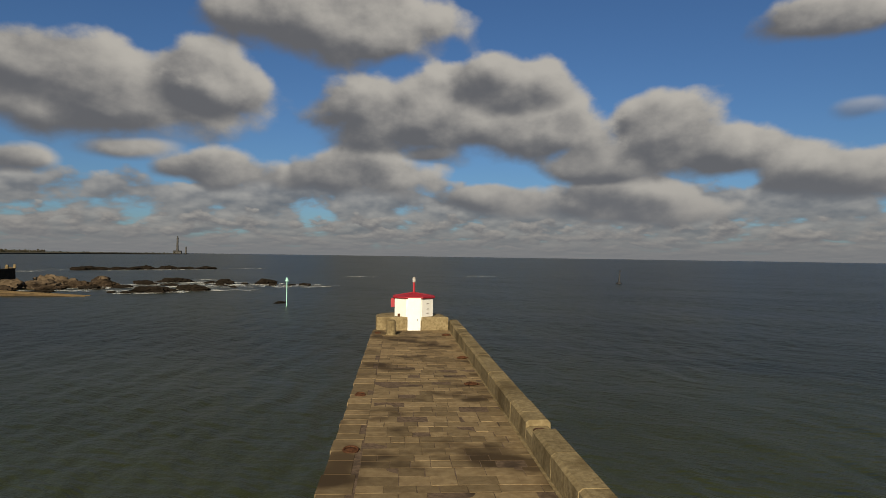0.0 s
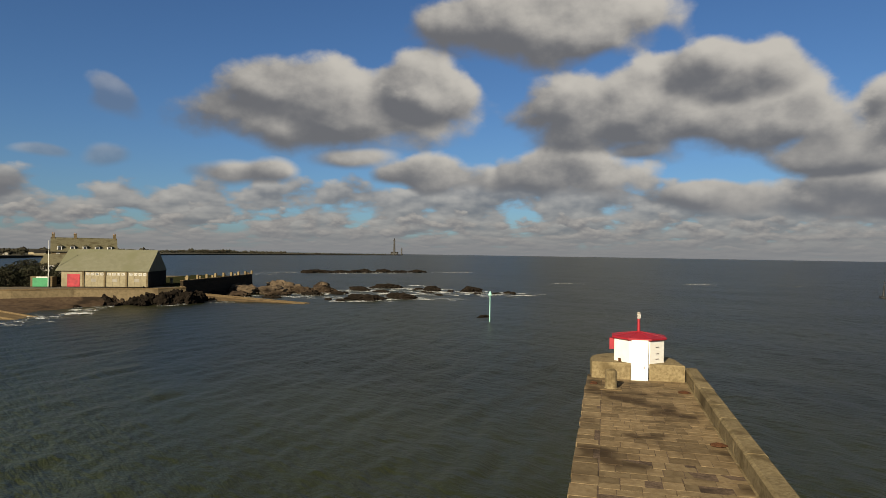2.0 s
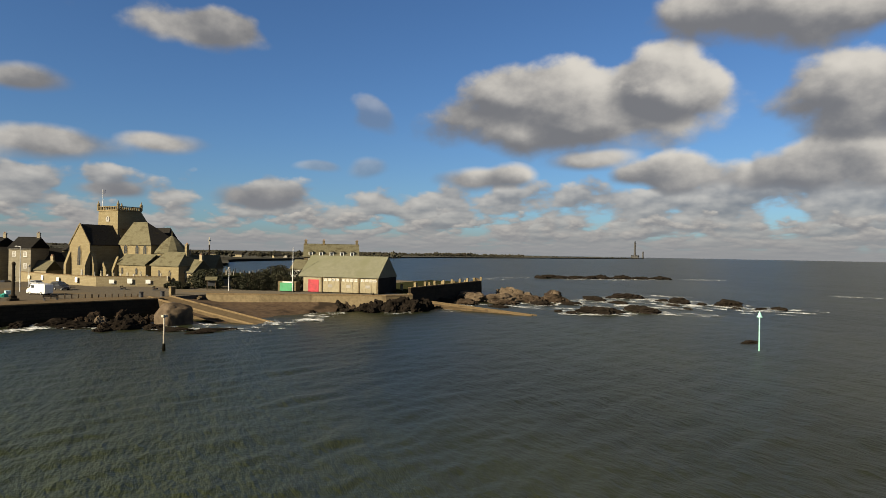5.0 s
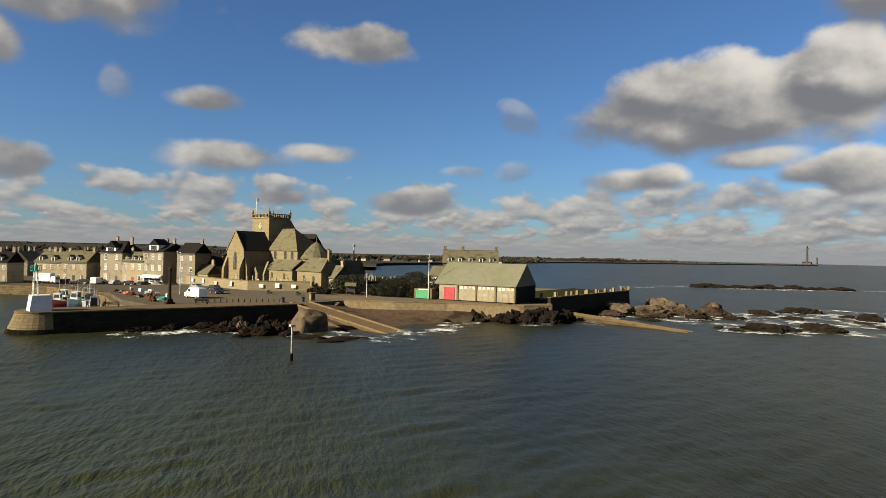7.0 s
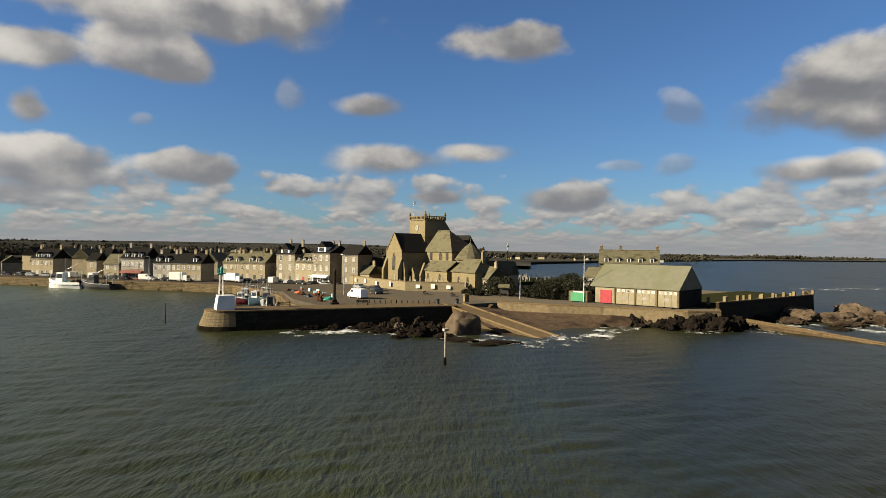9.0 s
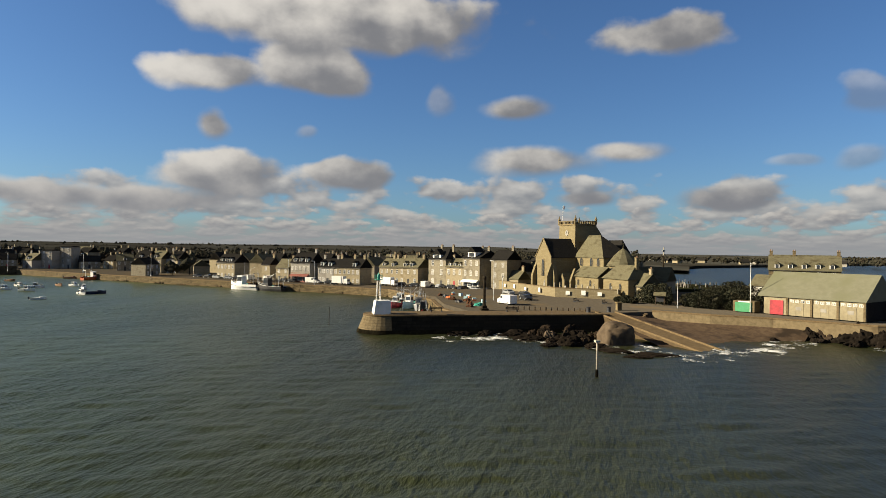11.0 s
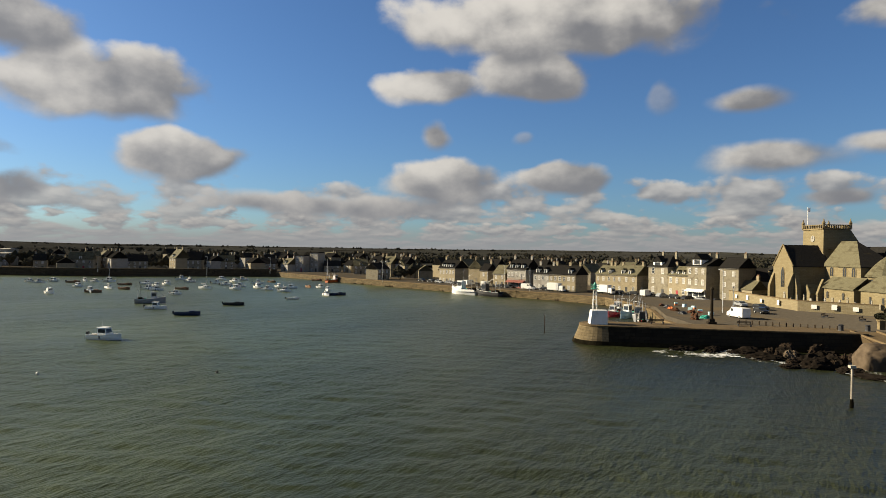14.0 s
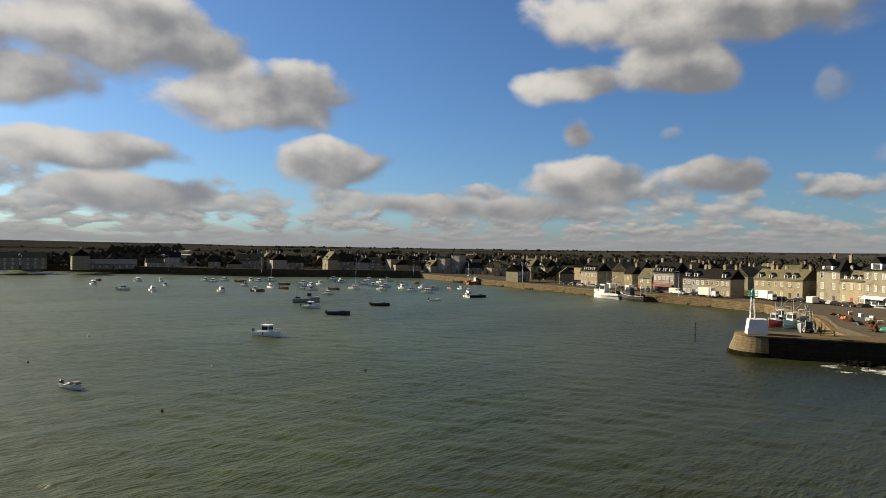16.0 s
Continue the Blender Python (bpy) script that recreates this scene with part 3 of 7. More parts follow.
def wall_line(name, points, thick, z0, z1, material, label, category, cope=0.0, batter=0.0):
    """An upright wall along a line, with its outer face on the line's right; cope: a proud coping that high."""
    s, c = Shape(), Shape()
    pts = [Vector(p) for p in points]
    outs = []
    for i, p in enumerate(pts):
        d = Vector((0, 0))
        if i:
            d += (p - pts[i - 1]).normalized()
        if i < len(pts) - 1:
            d += (pts[i + 1] - p).normalized()
        d.normalize()
        outs.append(Vector((d.y, -d.x)))

    def strip(shape, a, b, lo, hi, flare=0.0):
        n = len(pts)
        v = []
        for p, o in zip(pts, outs):
            q, r, low = p + o * a, p - o * b, p + o * (a + flare)
            v += [(low.x, low.y, lo), (q.x, q.y, hi), (r.x, r.y, hi), (r.x, r.y, lo)]
        f = [(4 * i + k, 4 * i + (k + 1) % 4, 4 * i + 4 + (k + 1) % 4, 4 * i + 4 + k) for i in range(n - 1) for k in range(4)]
        f += [(3, 2, 1, 0), tuple(4 * (n - 1) + k for k in range(4))]
        shape.add(v, f)

    strip(s, 0.0, thick, z0, z1 - cope, batter)
    ob = solo(name, s, material, label, category, kind="structure")
    if cope:
        strip(c, 0.06, thick + 0.06, z1 - cope, z1)
        part("coping", c, GRANITE_EDGE, ob)
    return ob


# quay walls, waterside face proud of the ground's edge
wall_line("wall_town_quay", [(-372.4, -119), (-318.5, -58), (-297.8, -33.6), (-271.7, -1.6), (-256.6, 17.4), (-239.6, 40.4), (-225.8, 54.4), (-205, 59.4), (-183, 61.4), (-160, 59.4), (-142, 61.4)][::1],
          0.9, -2.5, TOWN_Z + 0.1, TOWNWALL, "weathered buff stone quay wall with dark weed at its foot", "quay wall", 0.3, 0.5)
wall_line("wall_far_quay", [(-310, -405), (-317, -278.5), (-329, -205), (-355, -160), (-371.5, -118.5)], 0.9, -2.5, TOWN_Z + 1.9, SEAWALL, "dark shaded stone wall along the far shore", "quay wall", 0.25, 0.4)
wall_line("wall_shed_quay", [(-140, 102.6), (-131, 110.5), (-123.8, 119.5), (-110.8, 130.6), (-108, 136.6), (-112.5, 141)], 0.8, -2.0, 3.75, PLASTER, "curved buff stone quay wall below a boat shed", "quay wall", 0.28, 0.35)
# the seaward face's shade is put into this near-black colour
wall_line("wall_garden", [(-112.6, 141), (-126.6, 190), (-139.5, 205.5)], 0.7, -2.0, 5.1, DARK_SHADED, "stone sea wall of a garden, painted dark as shaded, posts on top", "sea wall", 0.2, 0.3)


def weed_fringe(points, out, label):
    """Dark weed hanging on the foot of a quay wall."""
    s = Shape()
    for x, y in along(points, 0.9):
        if rnd.random() < 0.75:
            h = rnd.uniform(0.3, 1.1)
            w = rnd.uniform(0.5, 1.1)
            s.ball((x + out[0] * 0.45 + rnd.uniform(-.2, .2), y + out[1] * 0.45 + rnd.uniform(-.2, .2), rnd.uniform(-0.3, 0.25)), w * 0.62, 6, 4)
    return solo("seaweed", s, WEED, label, "seaweed", kind="stuff")


weed_fringe([(-318, -57), (-298, -33), (-272, -1), (-257, 18), (-240, 41), (-226, 55), (-205, 60)], (0.6, -0.7), "dark seaweed along the foot of the quay wall")


# ---- the breakwater ----
def build_breakwater():
    cx, y0, y1 = -138.2, 44.1, 90.0

    def ring(r, z, n=14):
        pts = [(cx - r, y1, z), (cx + 0.0 - r, y0, z)]
        pts += [(cx + r * math.cos(a), y0 + r * math.sin(a) * 1.0, z) for a in (math.pi + math.pi * k / n for k in range(1, n))]
        pts += [(cx + r, y0, z), (cx + r, y1, z)]
        return pts
    def straight(r, z):
        return [(cx - r, y1, z), (cx - r, y0 + 1.2, z), (cx + r, y0 + 1.2, z), (cx + r, y1, z)]

    def head(r, z, n=16):
        return [(cx - r, y0 + 1.2, z)] + [(cx + r * math.cos(a), y0 + r * math.sin(a), z) for a in (math.pi + math.pi * k / n for k in range(n + 1))] + [(cx + r, y0 + 1.2, z)]
    # shade is painted into the straight wall's colour; the head keeps plain buff stone
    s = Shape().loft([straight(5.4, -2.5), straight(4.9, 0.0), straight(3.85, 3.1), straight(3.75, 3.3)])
    b = solo("breakwater", s, DARK_SHADED, "stone breakwater with a rounded battered head, shade painted on outer face", "breakwater", kind="structure")
    part("deck", Shape().loft([ring(3.9, 3.3), ring(3.9, 3.5), ring(3.8, 3.58)]), GRANITE_EDGE, b, "pale granite deck")
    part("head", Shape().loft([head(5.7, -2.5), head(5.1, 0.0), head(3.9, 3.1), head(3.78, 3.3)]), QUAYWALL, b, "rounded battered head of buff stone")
    w = Shape().loft([ring(5.28, -0.6), ring(5.2, 0.1), ring(4.95, 0.75)], cap=False)
    part("weed_band", w, WEED, b, "dark tidal weed band")
    return b


build_breakwater()


def build_beacon():
    e = thing("harbour_beacon", "white block with white poles and a green top mark", "beacon", pose(-137.2, 43.6, 3.58, 0, 0, 4))
    s = Shape().loft([[(-1.5, -1.6, 0), (1.5, -1.6, 0), (1.5, 1.6, 0), (-1.5, 1.6, 0)], [(-1.35, -1.25, 2.6), (1.35, -1.25, 2.6), (1.35, 1.6, 2.6), (-1.35, 1.6, 2.6)]])
    part("block", s, WHITE, e, "white painted concrete block")
    for x, y in ((-0.45, -0.95), (0.45, -0.95), (0.45, -0.2), (-0.45, -0.2)):
        part("pole", Shape().tube((x, y, 2.6), (x * 0.75, -0.58 + (y + 0.58) * 0.6, 6.6), 0.075, 0.06), WHITE, e)
    for z in (3.6, 4.6, 5.6):
        r = Shape()
        k = 0.45 * (1 - 0.06 * (z - 2.6))
        for (xa, ya), (xb, yb) in (((-k, -0.95), (k, -0.95)), ((k, -0.95), (k, -0.2)), ((k, -0.2), (-k, -0.2)), ((-k, -0.2), (-k, -0.95))):
            r.tube((xa, ya, z), (xb, yb, z), 0.035, n=6)
        part("brace", r, WHITE, e)
    part("platform", Shape().box(-0.75, 0.75, -1.25, 0.1, 6.55, 6.68), TEAL, e, "green platform")
    rail = Shape()
    for x, y in ((-0.7, -1.2), (0.7, -1.2), (0.7, 0.05), (-0.7, 0.05)):
        rail.tube((x, y, 6.68), (x, y, 7.5), 0.04, n=6)
    for z in (7.1, 7.5):
        for a, b in (((-0.7, -1.2), (0.7, -1.2)), ((0.7, -1.2), (0.7, 0.05)), ((0.7, 0.05), (-0.7, 0.05)), ((-0.7, 0.05), (-0.7, -1.2))):
            rail.tube((*a, z), (*b, z), 0.035, n=6)
    part("railing", rail, TEAL, e, "green railing")
    part("lantern", Shape().lathe([(0.3, 6.68), (0.3, 7.3), (0.36, 7.32), (0.2, 7.7), (0.04, 7.95)], 10, 0, -0.58), TEAL, e, "green lantern")
    return e


build_beacon()


# ---- the pier with the hut ----
PIER = pose(-2.6, 60.5, 0, 0, 0, 3.96)   # x to the right across the pier, y towards the head


def build_pier():
    body = Shape()
    n = 18
    head = [(0.1 + 3.83 * math.cos(a), 2.0 + 3.83 * math.sin(a)) for a in (math.pi * k / n for k in range(n + 1))]
    top = [(4.3, -140)] + [(4.3, 1.5)] + [(x, y) for x, y in head if y > 2.2] + [(-3.9, 2.0), (-3.9, -140)]
    low = [((x - 0.25) * 1.025 + 0.25, y if y < 1 else 2.0 + (y - 2.0) * 1.04) for x, y in top]
    body.loft([[(x, y, -3.0) for x, y in low], [(x, y, 3.36) for x, y in top]])
    pier = solo("pier", body, SEAWALL, "long granite pier with a paved deck and a parapet along one side", "pier", PIER, kind="structure")
    bed = Shape().box(-3.6, 3.4, -139, 2.0, 3.36, 3.549)
    part("bed", bed, JOINT, pier, "dark joint filling")
    return pier


pier = build_pier()


def build_platform():
    """The rounded stone base round the hut, with a notch for the door."""
    n = 20
    s = Shape()
    cx, cy, r = -0.4, 1.9, 3.3
    pts = [(cx + r * math.cos(a), cy + r * math.sin(a)) for a in (math.radians(-38) + math.radians(256) * k / n for k in range(n + 1))]
    left = [p for p in pts]
    poly = [(0.66, 0.0)] + [(3.2, 0.0)] + left[3:-2] + [(-3.55, 0.6), (-3.55, -0.1), (-0.68, -0.1), (-0.68, 1.0), (0.66, 1.0)]
    s.loft([[(x, y, 3.45) for x, y in poly], [(x, y, 4.72) for x, y in poly], [(cx + (x - cx) * 0.985, cy + (y - cy) * 0.985, 4.8) for x, y in poly]])
    return solo("hut_platform", s, PARAPET, "rounded buff granite base wall around the pier hut", "wall", PIER, kind="structure")


build_platform()


def build_hut():
    e = thing("pier_light_hut", "white octagonal hut with red roof and short red mast", "light hut", PIER @ pose(-0.05, 1.85, -0.12))
    R = 1.98
    turn = math.pi / 8
    part("wall", Shape().lathe([(R, 4.6), (R, 6.72)], 8, 0, 0, turn), WHITE, e, "white painted octagonal wall")
    part("door_bay", Shape().soft_box(-0.6, 0.62, -2.08, -1.2, 3.5, 6.7, 0.02), WHITE, e, "white bay with the door, down to the deck")
    part("door", Shape().soft_box(-0.42, 0.44, -2.115, -2.07, 3.68, 5.7, 0.01), WHITE, e, "white painted door")
    part("door_handle", Shape().tube((0.33, -2.14, 4.6), (0.33, -2.14, 4.76), 0.02, n=6), IRON, e)
    roof = Shape().lathe([(R + 0.1, 6.62), (R + 0.2, 6.7), (R + 0.2, 6.8), (0.2, 7.12), (0.08, 7.14)], 8, 0, 0, turn)
    rf = part("roof", roof, RED, e, "shallow red eight-sided roof")
    for k in range(8):
        a = turn + math.pi / 4 * k
        part("ridge", Shape().tube(((R + 0.17) * math.cos(a), (R + 0.17) * math.sin(a), 6.81), (0.2 * math.cos(a), 0.2 * math.sin(a), 7.13), 0.02, n=6), RED, rf)
    mast = part("mast", Shape().lathe([(0.24, 7.08), (0.12, 7.2), (0.10, 8.05), (0.13, 8.07), (0.13, 8.12)], 12), RED, e, "short red mast")
    part("lantern", Shape().lathe([(0.14, 8.12), (0.14, 8.16), (0.08, 8.18), (0.08, 8.5), (0.14, 8.52), (0.14, 8.60), (0.04, 8.66)], 12), OFFWHITE, mast, "white lantern")
    for k in range(6):
        q = math.pi / 3 * k
        part("lantern_bar", Shape().tube((0.12 * math.cos(q), 0.12 * math.sin(q), 8.16), (0.12 * math.cos(q), 0.12 * math.sin(q), 8.52), 0.014, n=5), WHITE, mast)
    part("red_box", Shape().soft_box(-2.2, -1.85, -0.62, 0.1, 5.75, 6.6, 0.03), RED, e, "red box on the wall under the eave")
    part("vent", Shape().soft_box(-1.55, -1.35, -1.5, -1.38, 4.95, 5.2, 0.01).moved(pose(0, 0, 0)), IRON, e, "small rusty vent")
    for z in (5.25, 5.65, 6.15):
        a = -math.pi / 4
        c = (R * math.cos(math.pi / 8) + 0.03)
        mid = Vector((c * math.cos(a), c * math.sin(a), z))
        side = Vector((-math.sin(a), math.cos(a), 0)) * 0.17
        part("rung", Shape().tube(mid - side, mid + side, 0.022, n=6), IRON, e, "dark iron rung")
    return e


build_hut()


def bollard(x, y, label):
    e = thing("stone_bollard", label, "bollard", PIER @ pose(x, y, 3.56))
    part("post", Shape().lathe([(0.5, 0), (0.46, 0.05), (0.42, 0.1), (0.4, 1.15), (0.36, 1.3), (0.2, 1.36)], 16), PARAPET, e, smooth=False)
    part("foot", Shape().soft_box(-0.75, 0.75, -0.6, 0.6, -0.02, 0.05, 0.02), GRANITE_EDGE, e)
    return e


bollard(-2.15, -3.9, "round buff stone mooring bollard on the pier deck")


def iron_ring(x, y, z, r, label):
    s = Shape()
    n = 16
    for k in range(n):
        a, b = 2 * math.pi * k / n, 2 * math.pi * (k + 1) / n
        s.tube((r * math.cos(a), r * math.sin(a), 0.05 + 0.04 * math.sin(a)), (r * math.cos(b), r * math.sin(b), 0.05 + 0.04 * math.sin(b)), 0.04, n=6)
    e = thing("mooring_ring", label, "mooring ring", PIER @ pose(x, y, z))
    part("ring", s, IRON, e)
    part("plate", Shape().lathe([(0.3, 0), (0.3, 0.025), (0.1, 0.09), (0.05, 0.1)], 10), IRON, e)
    return e


iron_ring(-3.2, -37.2, 3.56, 0.26, "rusty iron mooring ring on the pier edge")
iron_ring(-3.4, -28.0, 3.56, 0.22, "rusty iron mooring ring on the pier edge")
iron_ring(-3.35, -2.5, 3.56, 0.24, "rusty iron mooring ring on the pier edge")
cleat = thing("iron_cleat", "rusty iron bollard set in a gap of the parapet", "bollard", PIER @ pose(3.75, -37.0, 4.1))
part("stem", Shape().lathe([(0.2, -0.5), (0.18, 0.0), (0.26, 0.08), (0.26, 0.14), (0.12, 0.18)], 12), IRON, cleat)
for x, y in ((2.7, -4.0), (2.5, -25.5), (2.9, -16.5)):
    s = Shape()
    pts = [((0.42 - 0.012 * k) * math.cos(k * 0.7), (0.3 - 0.008 * k) * math.sin(k * 0.7), 0.05 + 0.004 * k) for k in range(26)]
    for p_, q_ in zip(pts, pts[1:]):
        s.tube(p_, q_, 0.05, n=5)
    solo("rope_coil", s, IRON, "coil of dark old rope on the pier deck", "rope", PIER @ pose(x, y, 3.56))


# ---- rocks, beach and slips ----
def rock_shape(sx, sy, sz, seed, rough=0.32, sub=3, boxy=1.0):
    bm = bmesh.new()
    bmesh.ops.create_icosphere(bm, subdivisions=sub, radius=1.0)
    s = Shape()
    for v in bm.verts:
        p = v.co
        d = 1 + rough * noise.noise(p * 1.3 + Vector((seed, 0, 0))) + rough * 0.8 * (0.5 - abs(noise.noise(p * 2.6 + Vector((0, seed, 0))))) + rough * 0.45 * noise.noise(p * 6 + Vector((0, 0, seed))) + rough * 0.2 * noise.noise(p * 14 + Vector((0, 0, seed)))
        k = [math.copysign(abs(c) ** boxy, c) for c in p]
        s.v.append((k[0] * d * sx, k[1] * d * sy, max(k[2], -0.45) * d * sz))
    s.f = [tuple(v.index for v in f.verts) for f in bm.faces]
    bm.free()
    return s


rock_count = 0
SURF = []   # where waves break: place and half sizes


def rock(x, y, sx, sy, sz, material=None, label="dark wet rock in the surf", z=0.0, turn=None, rough=0.44, sub=4, group="shore rocks", boxy=1.0):
    global rock_count
    rock_count += 1
    return solo("rock", rock_shape(sx, sy, sz, rock_count * 3.7, rough, sub, boxy), material or ROCK_DARK, label, "rock",
                pose(x, y, z, 0, 0, rnd.uniform(0, 360) if turn is None else turn), group, smooth=boxy < 1)


rock(-118.2, 83.6, 2.95, 2.6, 2.9, ROCK_PINK, "large rounded granite boulder beside the slipway", 0.75, 95, 0.16, 4, boxy=0.72)
for x, y, a, b, h, m in [(-121, 75, 3.2, 2.4, 1.7, ROCK), (-124, 69.5, 3.4, 2.2, 1.2, ROCK_DARK), (-117.5, 74.5, 2.6, 2.0, 1.9, ROCK), (-127, 74, 2.5, 2.5, 1.8, ROCK),
                         (-129, 68, 3.4, 2.2, 1.3, ROCK_DARK), (-125, 79, 2.2, 2.0, 2.0, ROCK), (-122, 78.5, 2.6, 1.8, 1.5, ROCK_DARK), (-129.5, 80, 1.8, 2.5, 2.2, ROCK),
                         (-131, 75, 1.8, 2.4, 2.0, ROCK), (-116.5, 70.5, 2.2, 1.5, 0.8, ROCK_DARK), (-131.5, 58, 1.6, 3.0, 0.9, ROCK_DARK), (-131, 63, 1.6, 3.2, 1.1, ROCK_DARK),
                         (-110, 79.5, 3.6, 2.2, 0.55, ROCK_DARK), (-105.5, 84, 4.2, 2.0, 0.45, ROCK_DARK), (-104.5, 80.5, 2.4, 1.3, 0.35, ROCK_DARK), (-114.5, 78, 2.8, 1.8, 0.8, ROCK_DARK),
                         (-126, 84, 1.6, 1.6, 1.3, ROCK), (-123.5, 73, 1.3, 1.1, 2.2, ROCK_PINK), (-124.5, 71.5, 0.9, 0.7, 1.6, ROCK), (-120, 72, 1.1, 0.8, 1.2, ROCK), (-126.5, 70.5, 1.0, 0.8, 1.5, ROCK), (-118.6, 77.6, 1.0, 0.9, 1.3, ROCK), (-129, 72, 0.9, 0.8, 1.7, ROCK), (-122.6, 80.6, 0.9, 0.8, 1.5, ROCK)]:
    m = ROCK_DARK if m is ROCK and a > 2.1 else m
    rock(x, y, a * 0.8, b * 0.8, h * 0.74, m, "weed-darkened rock at the foot of the breakwater" if m is ROCK_DARK else "brown granite rock at the foot of the breakwater")
for x, y, a, b, h, m in [(-121.5, 125, 2.6, 1.8, 1.7, ROCK_DARK), (-118.5, 126.5, 2.4, 1.8, 2.3, ROCK), (-115.5, 128.6, 2.6, 2.0, 2.0, ROCK_DARK), (-112.5, 130.5, 2.6, 2.2, 2.6, ROCK_DARK),
                         (-109.5, 132.5, 2.8, 2.2, 2.2, ROCK_DARK), (-107.2, 135.5, 2.2, 2.6, 2.5, ROCK_DARK), (-107.6, 138.5, 2.2, 2.4, 2.0, ROCK_DARK), (-117, 123.5, 2.0, 1.2, 0.8, ROCK_DARK),
                         (-112, 127, 2.4, 1.4, 0.9, ROCK_DARK), (-123.5, 119, 1.6, 0.8, 0.5, ROCK_DARK), (-119, 116, 1.5, 0.7, 0.45, ROCK_DARK), (-120, 124.2, 2.2, 1.6, 2.4, ROCK_DARK), (-117.2, 127.5, 2.0, 1.8, 2.8, ROCK_DARK),
                         (-114, 129.8, 2.4, 1.8, 2.9, ROCK_DARK), (-110.8, 131.2, 2.2, 1.9, 2.7, ROCK_DARK), (-109, 134.2, 2.4, 2.2, 3.0, ROCK_DARK), (-108.8, 141, 2.0, 2.4, 2.2, ROCK_DARK)]:
    rock(x, y, a, b, h, m, "dark rock under the shed quay")
for x, y, a, b, h, m in [(-122, 152, 4, 2.5, 1.6, ROCK_DARK), (-117, 158, 4.5, 3, 1.8, ROCK_DARK), (-112, 163, 4.5, 3, 1.5, ROCK), (-118, 172, 6, 4, 3.2, ROCK_PINK), (-110, 176, 5, 3.6, 3.0, ROCK_PINK),
                         (-124, 180, 5, 4, 2.8, ROCK_PINK), (-104, 183, 3.6, 3, 2.4, ROCK), (-112, 190, 5, 3.4, 3.4, ROCK_PINK), (-99, 189, 3.8, 2.8, 2.5, ROCK), (-122, 200, 6, 3.6, 3.0, ROCK_PINK),
                         (-106, 199, 4, 3, 3.0, ROCK_PINK), (-97, 177, 3.4, 2.4, 1.2, ROCK_DARK), (-104, 170, 3.6, 2.4, 1.4, ROCK), (-92, 185, 3, 2, 1.0, ROCK_DARK), (-101, 162, 3.2, 1.8, 0.6, ROCK_DARK),
                         (-95, 205, 4, 2, 1.6, ROCK_DARK), (-85, 200, 3, 1.6, 0.8, ROCK_DARK)]:
    rock(x, y, a * 0.9, b * 0.9, h * 0.72, m, "tan rounded granite rock on the point" if m is ROCK_PINK else "dark shore rock on the point")
for x, y, a, b, h in [(-75.5, 166, 5.4, 3.2, 2.0), (-69, 178, 4.8, 3.2, 1.9), (-79, 160, 2.2, 1.4, 0.7), (-84, 163, 1.6, 1.0, 0.5), (-93, 224, 6.5, 3.4, 2.0), (-73, 216, 4.8, 3.0, 1.9), (-59.5, 217, 4.2, 3.2, 2.2),
                      (-66, 214, 2.4, 1.4, 0.8), (-79, 218, 2.6, 1.8, 1.0), (-46, 214, 2.6, 1.6, 1.0), (-64, 196, 3.2, 1.0, 0.5), (-55, 208, 2.8, 1.2, 0.6), (-50, 212, 2.2, 1.2, 0.6), (-34.6, 137, 2.0, 1.0, 0.5), (-71, 205, 3.6, 1.2, 0.6)]:
    rock(x, y, a * 0.85, b * 0.85, h * 0.7, ROCK_DARK, "low dark reef rock awash in breaking waves", group="reef rocks")
    if x < -40:
        SURF.append((x + 1.5, y - 1.5, a * 1.7, b * 1.9))
for k in range(15):
    f = k / 14
    rock(-195 + 46 * f + rnd.uniform(-3, 3), 345 + 60 * f + rnd.uniform(-4, 4), rnd.uniform(4, 7), rnd.uniform(3, 4.5), rnd.uniform(0.9, 1.8), ROCK_DARK, "dark rock of a long offshore reef", group="offshore reef")


SURF += [(-88, 168, 12, 5), (-79, 187, 12, 6), (-70, 197, 15, 6), (-58, 178, 8, 4), (-95, 199, 9, 5), (-62, 208, 16, 5), (-45, 205, 10, 4), (-86, 214, 14, 5), (-110, 160, 7, 5), (-98, 176, 6, 5), (-92, 188, 7, 5), (-104, 152, 7, 3), (-112, 84, 7, 4), (-128, 60, 3.5, 9)]


